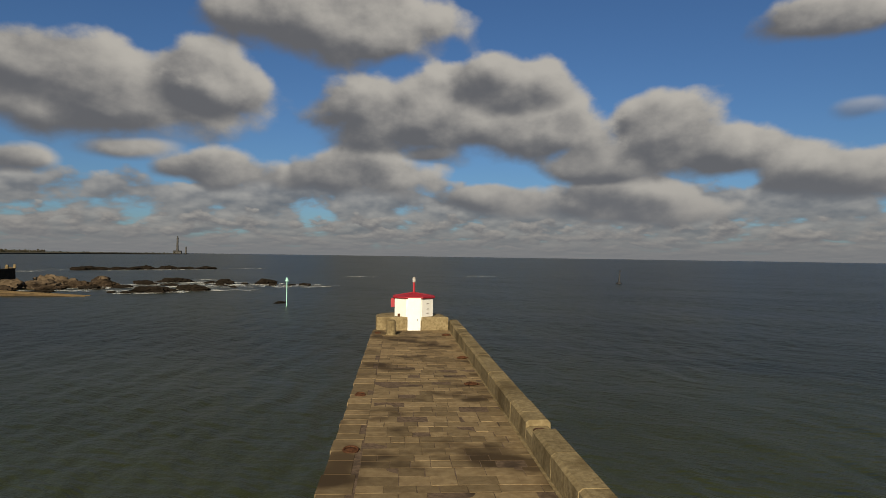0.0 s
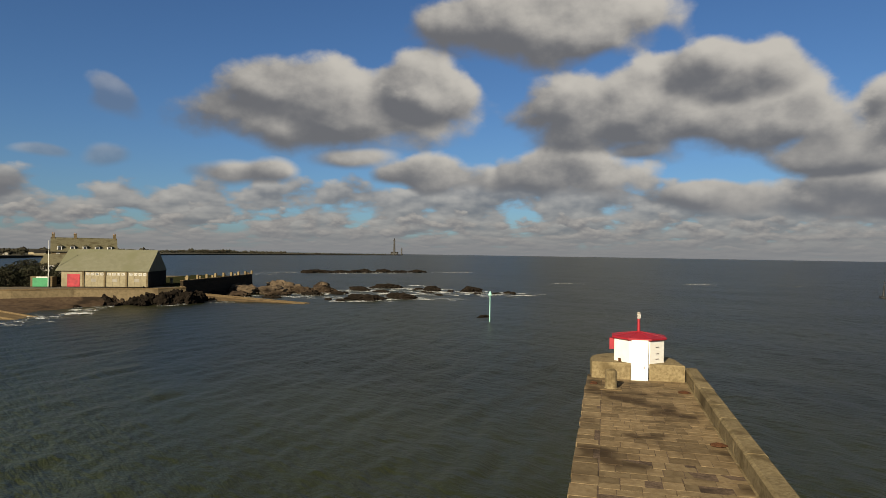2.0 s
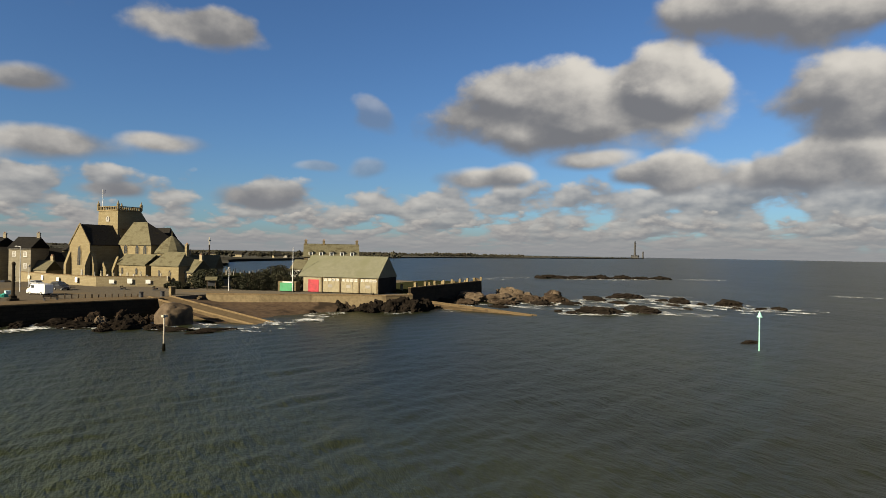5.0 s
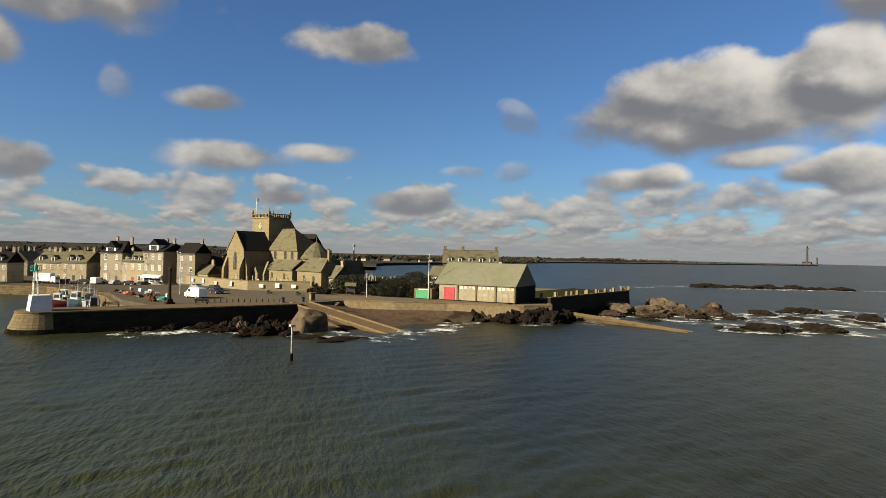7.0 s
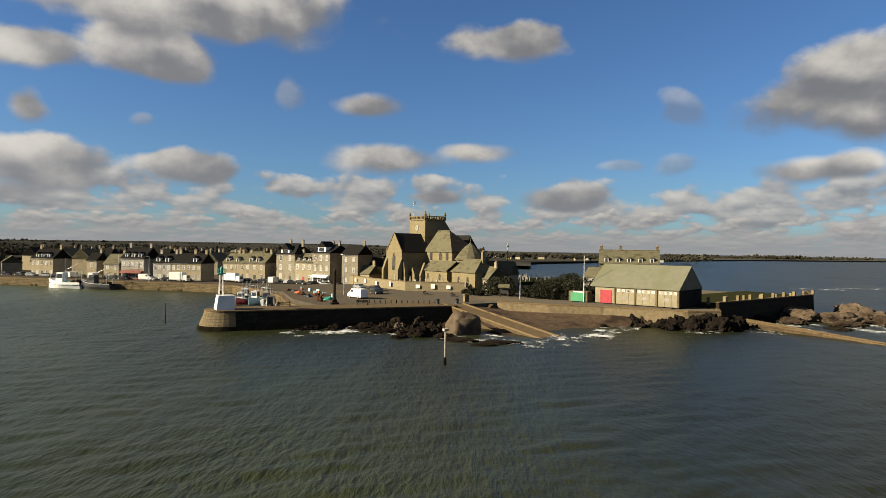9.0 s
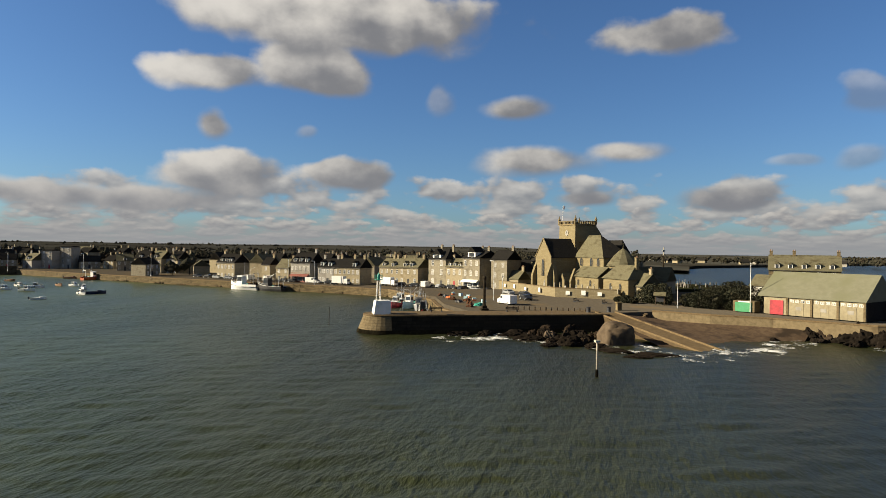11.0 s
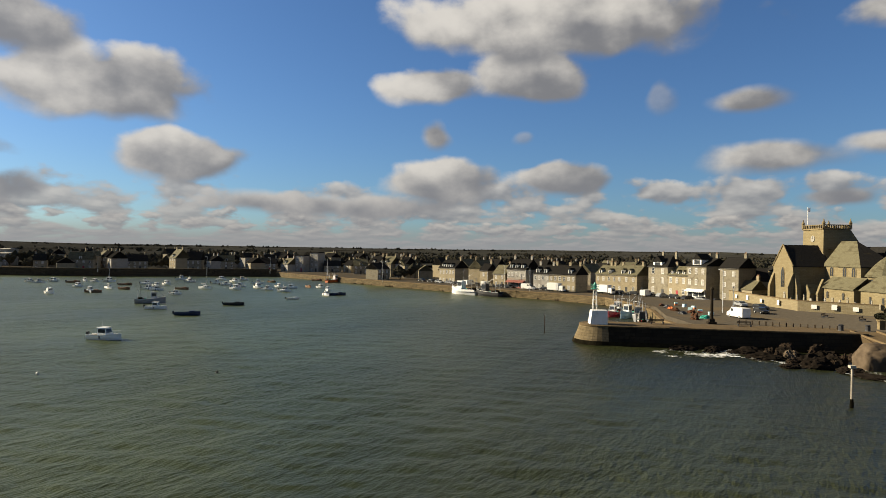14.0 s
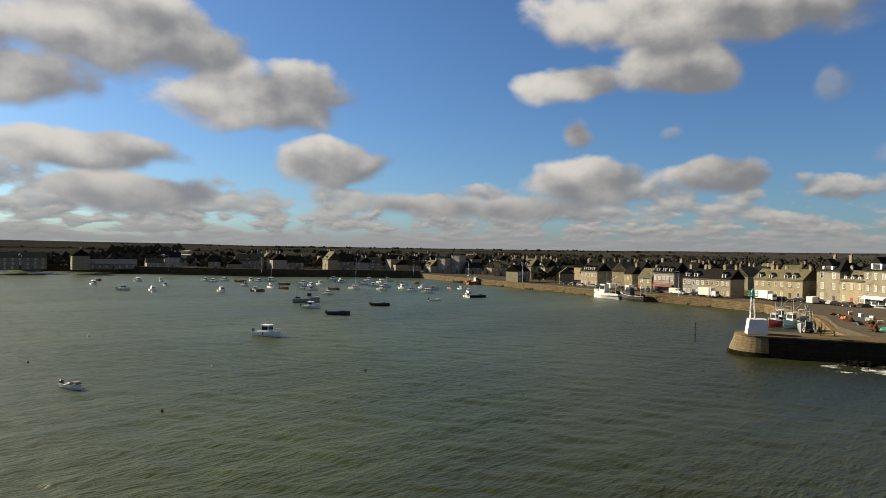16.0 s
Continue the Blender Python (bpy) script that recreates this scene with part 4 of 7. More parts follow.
def build_beach():
    """Sand between the slipway and the shed quay, falling to the water."""
    s = Shape()
    n = 14
    up = [(-136, 88.5), (-138.5, 95), (-139, 101), (-131, 109.5), (-124, 118), (-119, 124)]
    top = along(up, 3.0)
    down = [(-108, 90), (-110.5, 96), (-113, 101.5), (-116, 107), (-117, 113), (-117.5, 121)]
    low = []
    for i in range(len(top)):
        f = i / (len(top) - 1) * (len(down) - 1)
        k = min(int(f), len(down) - 2)
        a, b = Vector(down[k]), Vector(down[k + 1])
        low.append(a.lerp(b, f - k))
    rows = []
    for j in range(n + 1):
        g = j / n
        rows.append([(p[0] + (q.x - p[0]) * g, p[1] + (q.y - p[1]) * g,
                      (1.9 + (1.6 if i < 5 else 0) * (1 - i / 6) * (1 - g)) * (1 - g) - 0.5 * g + 0.12 * noise.noise((p[0] * .3 + g * 9, p[1] * .3, 1)))
                     for i, (p, q) in enumerate(zip(top, low))])
    m = len(top)
    v = [p for r in rows for p in r]
    f = [(i * m + k, (i + 1) * m + k, (i + 1) * m + k + 1, i * m + k + 1) for i in range(n) for k in range(m - 1)]
    s.add(v, f)
    solo("beach", s, SAND, "small wet sand beach below the quay", "beach", kind="structure", smooth=True)


build_beach()


def ramp(name, a, b, width, material, label, curb=True):
    """A sloping slipway from a (high) to b (low), both with heights."""
    a, b = Vector(a), Vector(b)
    d = (b - a)
    side = Vector((d.y, -d.x, 0)).normalized() * (width / 2)
    s = Shape().loft([[a - side + Vector((0, 0, -2.5)), a + side + Vector((0, 0, -2.5)), a + side, a - side], [b - side + Vector((0, 0, -2.5)), b + side + Vector((0, 0, -2.5)), b + side, b - side]])
    ob = solo(name, s, material, label, "slipway", kind="structure")
    if curb:
        for sgn in (-1, 1):
            o = side * sgn
            w = side.normalized() * 0.3 * sgn
            c = Shape().loft([[a + o, a + o - w, a + o - w + Vector((0, 0, 0.3)), a + o + Vector((0, 0, 0.3))], [b + o, b + o - w, b + o - w + Vector((0, 0, 0.3)), b + o + Vector((0, 0, 0.3))]])
            part("kerb", c, GRANITE_EDGE, ob)
    return ob


ramp("slipway", (-137.5, 90.6, 3.5), (-108, 96.5, -0.35), 5.2, DIRT, "sunlit sandy stone slipway running down into the sea")
ramp("slipway", (-117, 146.5, 1.5), (-82, 148.6, -0.15), 2.6, SLIPSTONE, "long low stone slipway running out from the garden wall")
steps = Shape()
for k in range(7):
    steps.box(-141 + k * 0.0, -138.2, 98.0 + k * 0.42, 98.42 + k * 0.42, 0.5, 1.4 + k * 0.3)
solo("steps", steps, SEAWALL, "dark stone steps up to the quay", "steps", kind="structure")


def foam(cx, cy, rx, ry, turn, seed, cut=0.12, cell=0.45, label="white foam of waves breaking on rocks"):
    """Broken sheets of foam lying on the water."""
    s = Shape()
    m = pose(cx, cy, 0, 0, 0, turn)
    ids = {}
    nx, ny = int(rx / cell), int(ry / cell)
    for i in range(-nx, nx):
        for j in range(-ny, ny):
            x, y = (i + .5) * cell, (j + .5) * cell
            edge = 1 - math.hypot(x / rx, y / ry)
            if edge <= 0:
                continue
            w = m @ Vector((x, y, 0))
            crest = noise.fractal((w.x * 0.16, w.y * 0.16, seed), 0.8, 2.2, 4)
            if crest > cut - 0.35 - 0.55 * edge:
                q = []
                for a, b in ((i, j), (i + 1, j), (i + 1, j + 1), (i, j + 1)):
                    if (a, b) not in ids:
                        ids[a, b] = len(s.v)
                        jx, jy = noise.noise((a * 1.7, b * 1.7, seed)) * cell * .6, noise.noise((a * 1.7, b * 1.7, seed + 9)) * cell * .6
                        p = m @ Vector((a * cell + jx, b * cell + jy, 0))
                        s.v.append((p.x, p.y, 0.15 + 0.10 * noise.noise((a * .5, b * .5, seed))))
                    q.append(ids[a, b])
                s.f.append(tuple(q))
    if s.f:
        return solo("sea_foam", s, FOAM, label, "foam", kind="stuff", smooth=True)


for k, (x, y, rx, ry, tn, cut) in enumerate([(-127, 62, 5, 11, 10, 0.2), (-119, 71, 7, 4, 20, 0.2), (-110, 82, 6, 4, 60, 0.12), (-103, 90, 5, 6, 20, 0.15), (-107, 102, 5, 8, 20, 0.2), (-114, 115, 4, 8, 30, 0.25),
                                              (-106, 130, 3, 5, 0, 0.2), (-103, 142, 5, 3, 0, 0.15), (-73, 164, 9, 3.5, 30, 0.08), (-66, 180, 8, 4, 20, 0.1), (-62, 212, 16, 4, 20, 0.1), (-85, 205, 14, 5, 30, 0.2),
                                              (-80, 222, 14, 4, 20, 0.18), (-46, 196, 7, 3, 20, 0.2), (-40, 216, 8, 3, 10, 0.15), (-98, 168, 6, 4, 20, 0.25), (-90, 192, 8, 4, 20, 0.2), (-90, 240, 14, 4, 25, 0.22),
                                              (-172, 372, 38, 7, 52, 0.12), (-128, 415, 16, 6, 52, 0.1), (-160, 366, 34, 9, 52, -0.1), (-182, 376, 30, 6, 52, 0.0), (-205, 300, 16, 5, 30, 0.1), (-205, 330, 12, 6, 52, 0.15), (-38, 300, 10, 4, 10, 0.22), (18, 330, 10, 4, 0, 0.2), (60, 340, 7, 3, 0, 0.2)]):
    foam(x, y, rx, ry, tn, 10 + k * 7.3, cut, 0.5)
for k, (x, y, rx, ry) in enumerate(SURF):
    foam(x, y, rx, ry, 20, 300 + k * 5.1, -0.1, 0.5)

# ---- buildings ----
def window_part(parent, x, z, w, h, y=0.0, name="window", leaf=WHITE, turn=0.0, at=None, arch=False):
    """A framed window on a front face at y (facing -y), with its pane set back in the frame."""
    m = (at or Matrix()) @ pose(x, y, z, 0, 0, turn)
    s = Shape()
    t = 0.09 * min(1.0, w)
    s.box(-w / 2, -w / 2 + t, -0.06, 0.05, 0, h).box(w / 2 - t, w / 2, -0.06, 0.05, 0, h)
    s.box(-w / 2 + t, w / 2 - t, -0.06, 0.05, 0, t).box(-w / 2 + t, w / 2 - t, -0.06, 0.05, h - t, h).box(-t / 3, t / 3, -0.05, 0.05, t, h - t)
    s.box(-w / 2 + t, -t / 3, -0.045, 0.03, h * 0.52, h * 0.52 + t * 0.6).box(t / 3, w / 2 - t, -0.045, 0.03, h * 0.52, h * 0.52 + t * 0.6)
    fr = part(name, s, leaf, parent)
    fr.matrix_basis = m
    p = part("pane" if leaf is not WHITE or rnd.random() < 0.2 else "blind", Shape().box(-w / 2 + t * 0.5, w / 2 - t * 0.5, -0.02, 0.03, t * 0.5, h - t * 0.5), GLASS, fr)
    if p.name.startswith("blind"):
        p.data.materials[0] = OFFWHITE
    return fr


def shutter_pair(parent, x, z, w, h, material):
    for sgn in (-1, 1):
        s = Shape().soft_box(-w * 0.24, w * 0.24, -0.05, 0.0, 0, h, 0.01)
        for k in range(4):
            s.box(-w * 0.2, w * 0.2, -0.07, -0.05, h * (0.08 + k * 0.23), h * (0.2 + k * 0.23))
        o = part("shutter", s, material, parent)
        o.matrix_basis = pose(x + sgn * w * 0.78, 0, z)


def chimney(parent, x, y, z0, z1, w=0.9, d=0.55, material=None):
    s = Shape().box(-w / 2, w / 2, -d / 2, d / 2, z0, z1).box(-w / 2 - 0.08, w / 2 + 0.08, -d / 2 - 0.08, d / 2 + 0.08, z1, z1 + 0.18)
    c = part("chimney", s, material or BRICK, parent)
    c.matrix_basis = pose(x, y, 0)
    for k in (-0.25, 0.25):
        pot = part("chimney_pot", Shape().lathe([(0.13, z1 + 0.18), (0.11, z1 + 0.6), (0.13, z1 + 0.62)], 8), BRICK, c)
        pot.matrix_basis = pose(k * w, 0, 0)
    return c


def roof_shape(w, d, ze, zr, over=0.25, hip=0.0, thick=0.18):
    """A pitched roof over (-w/2..w/2, 0..d) with its ridge along x; hip: how far the ridge is drawn in at each end."""
    x0, x1, y0, y1, ym = -w / 2 - over, w / 2 + over, -over, d + over, d / 2
    zo = ze - (zr - ze) * over / (d / 2)
    s = Shape()
    v = []
    for dz in (0, thick):
        v += [(x0, y0, zo + dz), (x1, y0, zo + dz), (x1, y1, zo + dz), (x0, y1, zo + dz), (x0 + (hip + over if hip else 0), ym, zr + dz), (x1 - (hip + over if hip else 0), ym, zr + dz)]
    f = [(6, 7, 11, 10), (8, 9, 10, 11), (7, 8, 11), (9, 6, 10), (1, 0, 4, 5), (3, 2, 5, 4), (2, 1, 5), (0, 3, 4), (0, 1, 7, 6), (1, 2, 8, 7), (2, 3, 9, 8), (3, 0, 6, 9)]
    return s.add(v, f)


def wall_shape(w, d, ze, zr, hip=False):
    x0, x1 = -w / 2, w / 2
    if hip:
        return Shape().box(x0, x1, 0, d, 0, ze)
    v = [(x0, 0, 0), (x1, 0, 0), (x1, d, 0), (x0, d, 0), (x0, 0, ze), (x1, 0, ze), (x1, d, ze), (x0, d, ze), (x0, d / 2, zr), (x1, d / 2, zr)]
    return Shape().add(v, [(3, 2, 1, 0), (0, 1, 5, 4), (2, 3, 7, 6), (1, 2, 6, 9, 5), (3, 0, 4, 8, 7), (4, 5, 9, 8), (6, 7, 8, 9)])


def dormer(parent, x, z, w, h, depth, roof, front=WHITE, y=0.35, gabled=True):
    e = part("dormer", Shape().box(-w / 2, w / 2, 0, depth, 0, h), front, parent)
    e.matrix_basis = pose(x, y, z)
    if gabled:
        s = Shape()
        v = [(-w / 2 - .12, -.15, h), (w / 2 + .12, -.15, h), (0, -.15, h + w * 0.55), (-w / 2 - .12, depth, h), (w / 2 + .12, depth, h), (0, depth, h + w * 0.55)]
        s.add(v, [(0, 1, 2), (5, 4, 3), (1, 4, 5, 2), (3, 0, 2, 5), (0, 3, 4, 1)])
    else:
        s = Shape().box(-w / 2 - .12, w / 2 + .12, -.15, depth, h, h + 0.14)
    part("dormer_roof", s, roof, e)
    part("dormer_window", Shape().box(-w * 0.32, w * 0.32, -0.03, 0.02, h * 0.15, h * 0.9), GLASS, e)


def house(x, y, turn, w, d, eave, ridge, cols, floors, wall, roof, label, dormers=(), chimneys=(-1, 1), shutters=None, hip=0.0, z=TOWN_Z, first=0.9, shop=None, group="harbour houses", trim=None, gable_windows=0, win=(0.95, 1.5), far=False):
    """A house whose front stands at (x, y) and faces turn degrees (0 is +x); eave and ridge are heights above the sea."""
    e = thing("house", label, "house", pose(x, y, z, 0, 0, turn + 90), group)
    ze, zr = eave - z, ridge - z
    part("wall", wall_shape(w, d, ze, zr, hip > 0), wall, e)
    part("roof", roof_shape(w, d, ze, zr, 0.25, hip), roof, e)
    if not far:
        part("gutter", Shape().tube((-w / 2 - .2, -0.32, ze - 0.3), (w / 2 + .2, -0.32, ze - 0.3), 0.07, n=6), BLACK, e)
        part("plinth", Shape().box(-w / 2 - 0.04, w / 2 + 0.04, -0.05, 0.0, 0, 0.5), STONE_B, e)
        part("ridge_tiles", Shape().tube((-w / 2 - .2 + hip, d / 2, zr + 0.2), (w / 2 + .2 - hip, d / 2, zr + 0.2), 0.12, n=6), roof, e)
    step = ze / floors
    for fl in range(floors):
        for c in range(cols):
            wx = -w / 2 + (c + 0.5) * w / cols
            if fl == 0 and c == cols // 2 and not shop:
                dr = part("door", Shape().soft_box(-0.5, 0.5, -0.05, 0.02, 0, 2.1, 0.01), RED if (cols + int(abs(x))) % 4 == 0 else BLACK, e)
                dr.matrix_basis = pose(wx, 0, 0)
                continue
            if fl == 0 and shop:
                continue
            hh = min(win[1], step * 0.6)
            window_part(e, wx, fl * step + step * 0.24, win[0], hh)
            if not far:
                part("sill", Shape().box(wx - win[0] * 0.62, wx + win[0] * 0.62, -0.14, 0.0, fl * step + step * 0.24 - 0.12, fl * step + step * 0.24), OFFWHITE, e)
            if shutters:
                shutter_pair(e, wx, fl * step + step * 0.24, win[0], hh, shutters)
    if trim:
        for fl in range(1, floors + 1):
            part("band", Shape().box(-w / 2 - 0.03, w / 2 + 0.03, -0.07, 0.0, fl * step - 0.25, fl * step - 0.08), trim, e)
    if shop:
        part("shopfront", Shape().box(-w * 0.46, w * 0.46, -0.16, 0.0, 0.1, step * 0.78), shop, e, "painted shopfront")
        for k in range(3):
            part("shop_window", Shape().box(-w * 0.42 + k * w * 0.29, -w * 0.17 + k * w * 0.29, -0.19, -0.14, 0.6, step * 0.66), GLASS, e)
        aw = Shape()
        aw.add([(-w * .46, -0.15, step * .86), (w * .46, -0.15, step * .86), (w * .46, -1.5, step * .66), (-w * .46, -1.5, step * .66), (-w * .46, -0.15, step * .82), (w * .46, -0.15, step * .82), (w * .46, -1.5, step * .6), (-w * .46, -1.5, step * .6)],
               [(0, 3, 2, 1), (4, 5, 6, 7), (3, 7, 6, 2), (0, 4, 7, 3), (1, 2, 6, 5)])
        part("awning", aw, shop, e, "sloping awning")
    slope = (zr - ze) / (d / 2)
    for dx, dw, dh in dormers:
        dormer(e, dx * w / 2, ze + 0.1, dw, dh, dh / slope + 0.6 if slope > 0.2 else 2.0, roof, y=0.25)
    for c in chimneys:
        chimney(e, c * (w / 2 - 0.5), d / 2, zr - 1.0, zr + 1.3, material=wall)
    for k in range(gable_windows):
        window_part(e, w / 2 + 0.0, 0.9 + 2.8 * k, 0.9, 1.3, 0.0).matrix_basis = pose(w / 2, d * 0.35, 0.9 + 2.8 * k, 0, 0, 90)
    return e


QT = -37.3
house(-271.8, 17.5, QT, 6.4, 7, 8.0, 11.2, 2, 2, STONE_A, ROOF_STONE, "small buff stone house on the quay with a slate roof", chimneys=(1,))
house(-266.6, 24.5, QT, 9.4, 9, 10.2, 13.9, 5, 2, OFFWHITE, ROOF_SLATE, "pale house with red brick trim and a restaurant awning", dormers=((-0.6, 1.2, 1.5), (0, 1.2, 1.5), (0.6, 1.2, 1.5)), shop=mat("brown_red_paint", (0.16, 0.045, 0.03), (0.22, 0.07, 0.05), 2.0, 0.7, 0.1), trim=BRICK)
house(-259.3, 34.1, QT, 7.2, 8, 8.8, 11.8, 4, 2, OFFWHITE, ROOF_SLATE, "white rendered quay house with two gabled dormers", dormers=((-0.5, 1.4, 1.6), (0.5, 1.4, 1.6)))
house(-253.6, 41.7, QT, 11.8, 8, 8.9, 12.0, 6, 2, STONE_A, ROOF_SLATE, "long buff stone quay house with bright shuttered windows", dormers=((0.55, 1.4, 1.6),), chimneys=(-0.9, 0.2, 1), shutters=None, shop=None)
house(-263.0, 58.7, -45, 10.1, 9, 8.9, 12.1, 4, 2, STONE_A, ROOF_STONE, "buff stone quay house with a lichened slate roof", dormers=((-0.6, 1.2, 1.5), (0.3, 1.2, 1.5)), chimneys=(-0.2, 0.2, 1))
house(-256.1, 65.2, -45, 9.2, 9, 9.1, 12.4, 3, 2, STONE_A, ROOF_STONE, "buff stone quay house with two white dormers", dormers=((-0.4, 1.2, 1.5), (0.25, 1.2, 1.5)), chimneys=(1,), gable_windows=1)
house(-248.4, 75.0, -56, 9.2, 10, 12.6, 16.2, 2, 3, STONE_B, ROOF_SLATE, "tall grey stone house with a dark hipped roof", dormers=((-0.1, 4.2, 1.4),), hip=2.5, chimneys=(-0.6, 0.9), win=(1.2, 2.0))
house(-241.0, 80.0, -56, 8.6, 8, 9.9, 12.6, 3, 2, STONE_A, ROOF_STONE, "two-storey buff stone house with small gabled dormers", dormers=((-0.6, 1.0, 1.1), (0, 1.0, 1.1), (0.6, 1.0, 1.1)), win=(1.1, 1.8))
house(-234.0, 84.6, -56, 8.2, 11, 13.3, 15.8, 3, 3, STONE_B, ROOF_SLATE, "tall stone hotel with a white shopfront and a white gabled dormer", dormers=((0, 3.6, 1.9),), shop=WHITE, chimneys=(0.2, 1), win=(1.0, 1.8))
house(-225.5, 92.5, -50, 6.5, 9, 13.0, 16.0, 2, 3, STONE_B, ROOF_SLATE, "narrow stone house with a half-timbered upper wall", chimneys=(1,))
house(-292.6, -6.7, QT - 3, 10.4, 8, 9.4, 12.7, 5, 2, STONE_A, ROOF_SLATE, "buff stone quay house with five bays", dormers=((-0.5, 1.2, 1.4), (0, 1.2, 1.4), (0.5, 1.2, 1.4)), chimneys=(-1, 1))
house(-280.5, 10.5, QT, 4.2, 6, 9.0, 11.6, 1, 2, STONE_A, ROOF_SLATE, "narrow stone house behind the trawler", chimneys=(1,))
house(-329.5, -26.1, QT - 40, 6.0, 7, 6.7, 9.4, 2, 1, STONE_A, ROOF_STONE, "low stone house with a gable to the road", chimneys=(), far=True)
for k, (a, r) in enumerate(((104.3, 345), (103.2, 342), (101.9, 338))):
    house(-12 - r * math.sin(radians(a)), 31.5 + r * math.cos(radians(a)), -32, 7.6, 8, 9.6, 13.2, 3, 2, STONE_A if k < 2 else OFFWHITE, ROOF_STONE if k % 2 else ROOF_SLATE, "stone house in a row above the inner quay", dormers=((0, 1.3, 1.4),), far=True)

# buildings on the far shore, seen on their shaded side: turn from the walk, distance, width, eave, ridge
FAR = [(144.0, 440, 26, 9.5, 12.5, 7, 3), (140.7, 436, 13, 11.0, 14.5, 4, 3), (137.8, 440, 26, 6.0, 8.5, 7, 1), (134.0, 450, 22, 6.5, 9.0, 5, 1),
       (130.3, 425, 6, 8.0, 11.5, 2, 2), (129.2, 430, 8, 6.5, 9.5, 2, 2), (127.6, 430, 13, 8.6, 12.6, 4, 2), (125.6, 425, 10, 9.5, 13.5, 3, 2), (123.6, 425, 12, 7.8, 11.5, 4, 2),
       (121.0, 420, 9, 10.0, 15.0, 3, 3), (119.4, 418, 9, 9.0, 13.6, 3, 2), (118.2, 416, 7, 8.5, 11.5, 3, 3), (116.8, 415, 10, 8.2, 11.6, 3, 3), (115.0, 412, 10, 7.6, 10.6, 4, 2),
       (113.4, 410, 10, 7.2, 10.2, 4, 2), (112.0, 408, 8, 7.0, 10.6, 3, 2), (107.9, 400, 10, 6.5, 9.5, 3, 2), (106.6, 396, 8, 7.0, 10.0, 3, 2), (105.4, 372, 8, 7.5, 11.0, 3, 2)]
for i, (a, r, w, ev, rg, cols, fl) in enumerate(FAR):
    q = radians(a)
    face = math.degrees(math.atan2(-math.cos(q), math.sin(q))) + rnd.uniform(-14, 14)
    if i % 2 and w < 15:
        face = QT + rnd.uniform(-12, 4)
    mt = (STONE_B, STONE_A, STONE_B, OFFWHITE)[i % 4]
    lb = ("grey stone", "buff stone", "weathered stone", "pale rendered")[i % 4]
    house(-12 - r * math.sin(q), 31.5 + r * math.cos(q), face, w, 9, ev, rg, cols, fl, mt, PALE_ROOF if i == 2 else ROOF_SLATE if i % 3 else ROOF_STONE, f"{lb} house on the far shore of the harbour", chimneys=(-1, 1) if w < 15 else (), far=True, group="far shore houses",
          dormers=((0, 1.4, 1.5),) if i % 3 == 0 else ())
for a, ev in ((110.75, 12.2), (109.5, 14.2)):
    q = radians(a)
    house(-12 - 405 * math.sin(q), 31.5 + 405 * math.cos(q), -20 + math.degrees(0), 6.5, 7, ev, ev + 0.6, 2, 4, OFFWHITE, ROOF_SLATE, "flat-topped four-storey block on the inner quay", chimneys=(), far=True, group="far shore houses", hip=1.0)
house(-12 - 520 * math.sin(radians(133.3)), 31.5 + 520 * math.cos(radians(133.3)), 0, 25.0, 9, 10.4, 11.0, 6, 3, OFFWHITE, OFFWHITE, "long white flat-roofed building above the far shore", chimneys=(), far=True, group="far shore houses", hip=1.0)
house(-12 - 522 * math.sin(radians(132.6)), 31.5 + 522 * math.cos(radians(132.6)), 0, 8.0, 9, 13.2, 13.8, 2, 4, OFFWHITE, OFFWHITE, "white flat-roofed tower block above the far shore", chimneys=(), far=True, group="far shore houses", hip=1.0)
# roofs of the town behind the quay
back = random.Random(21)
for k in range(64):
    a = back.uniform(71.5, 136)
    r = back.uniform(285, 420) if a < 104 else back.uniform(445, 560)
    q = radians(a)
    ev = back.uniform(7.0, 9.5) + (r - 280) * 0.006
    mt, lb = back.choice([(STONE_B, "grey stone"), (STONE_A, "buff stone"), (OFFWHITE, "pale rendered")])
    house(-12 - r * math.sin(q), 31.5 + r * math.cos(q), back.choice([QT, QT + 90, QT - 90]) + back.uniform(-12, 12), back.uniform(7, 11), back.uniform(7, 9), ev, ev + back.uniform(2.5, 3.8), 3, 2, mt, ROOF_STONE if k % 3 == 0 else ROOF_SLATE,
          f"{lb} town house among roofs behind the harbour", far=True, group="town houses", chimneys=(-1, 1) if k % 2 else (1,))


# ---- the church ----
CH = pose(-202.3, 110.5, 0, 0, 0, 9)   # x east, y north, from the tower's south-east corner


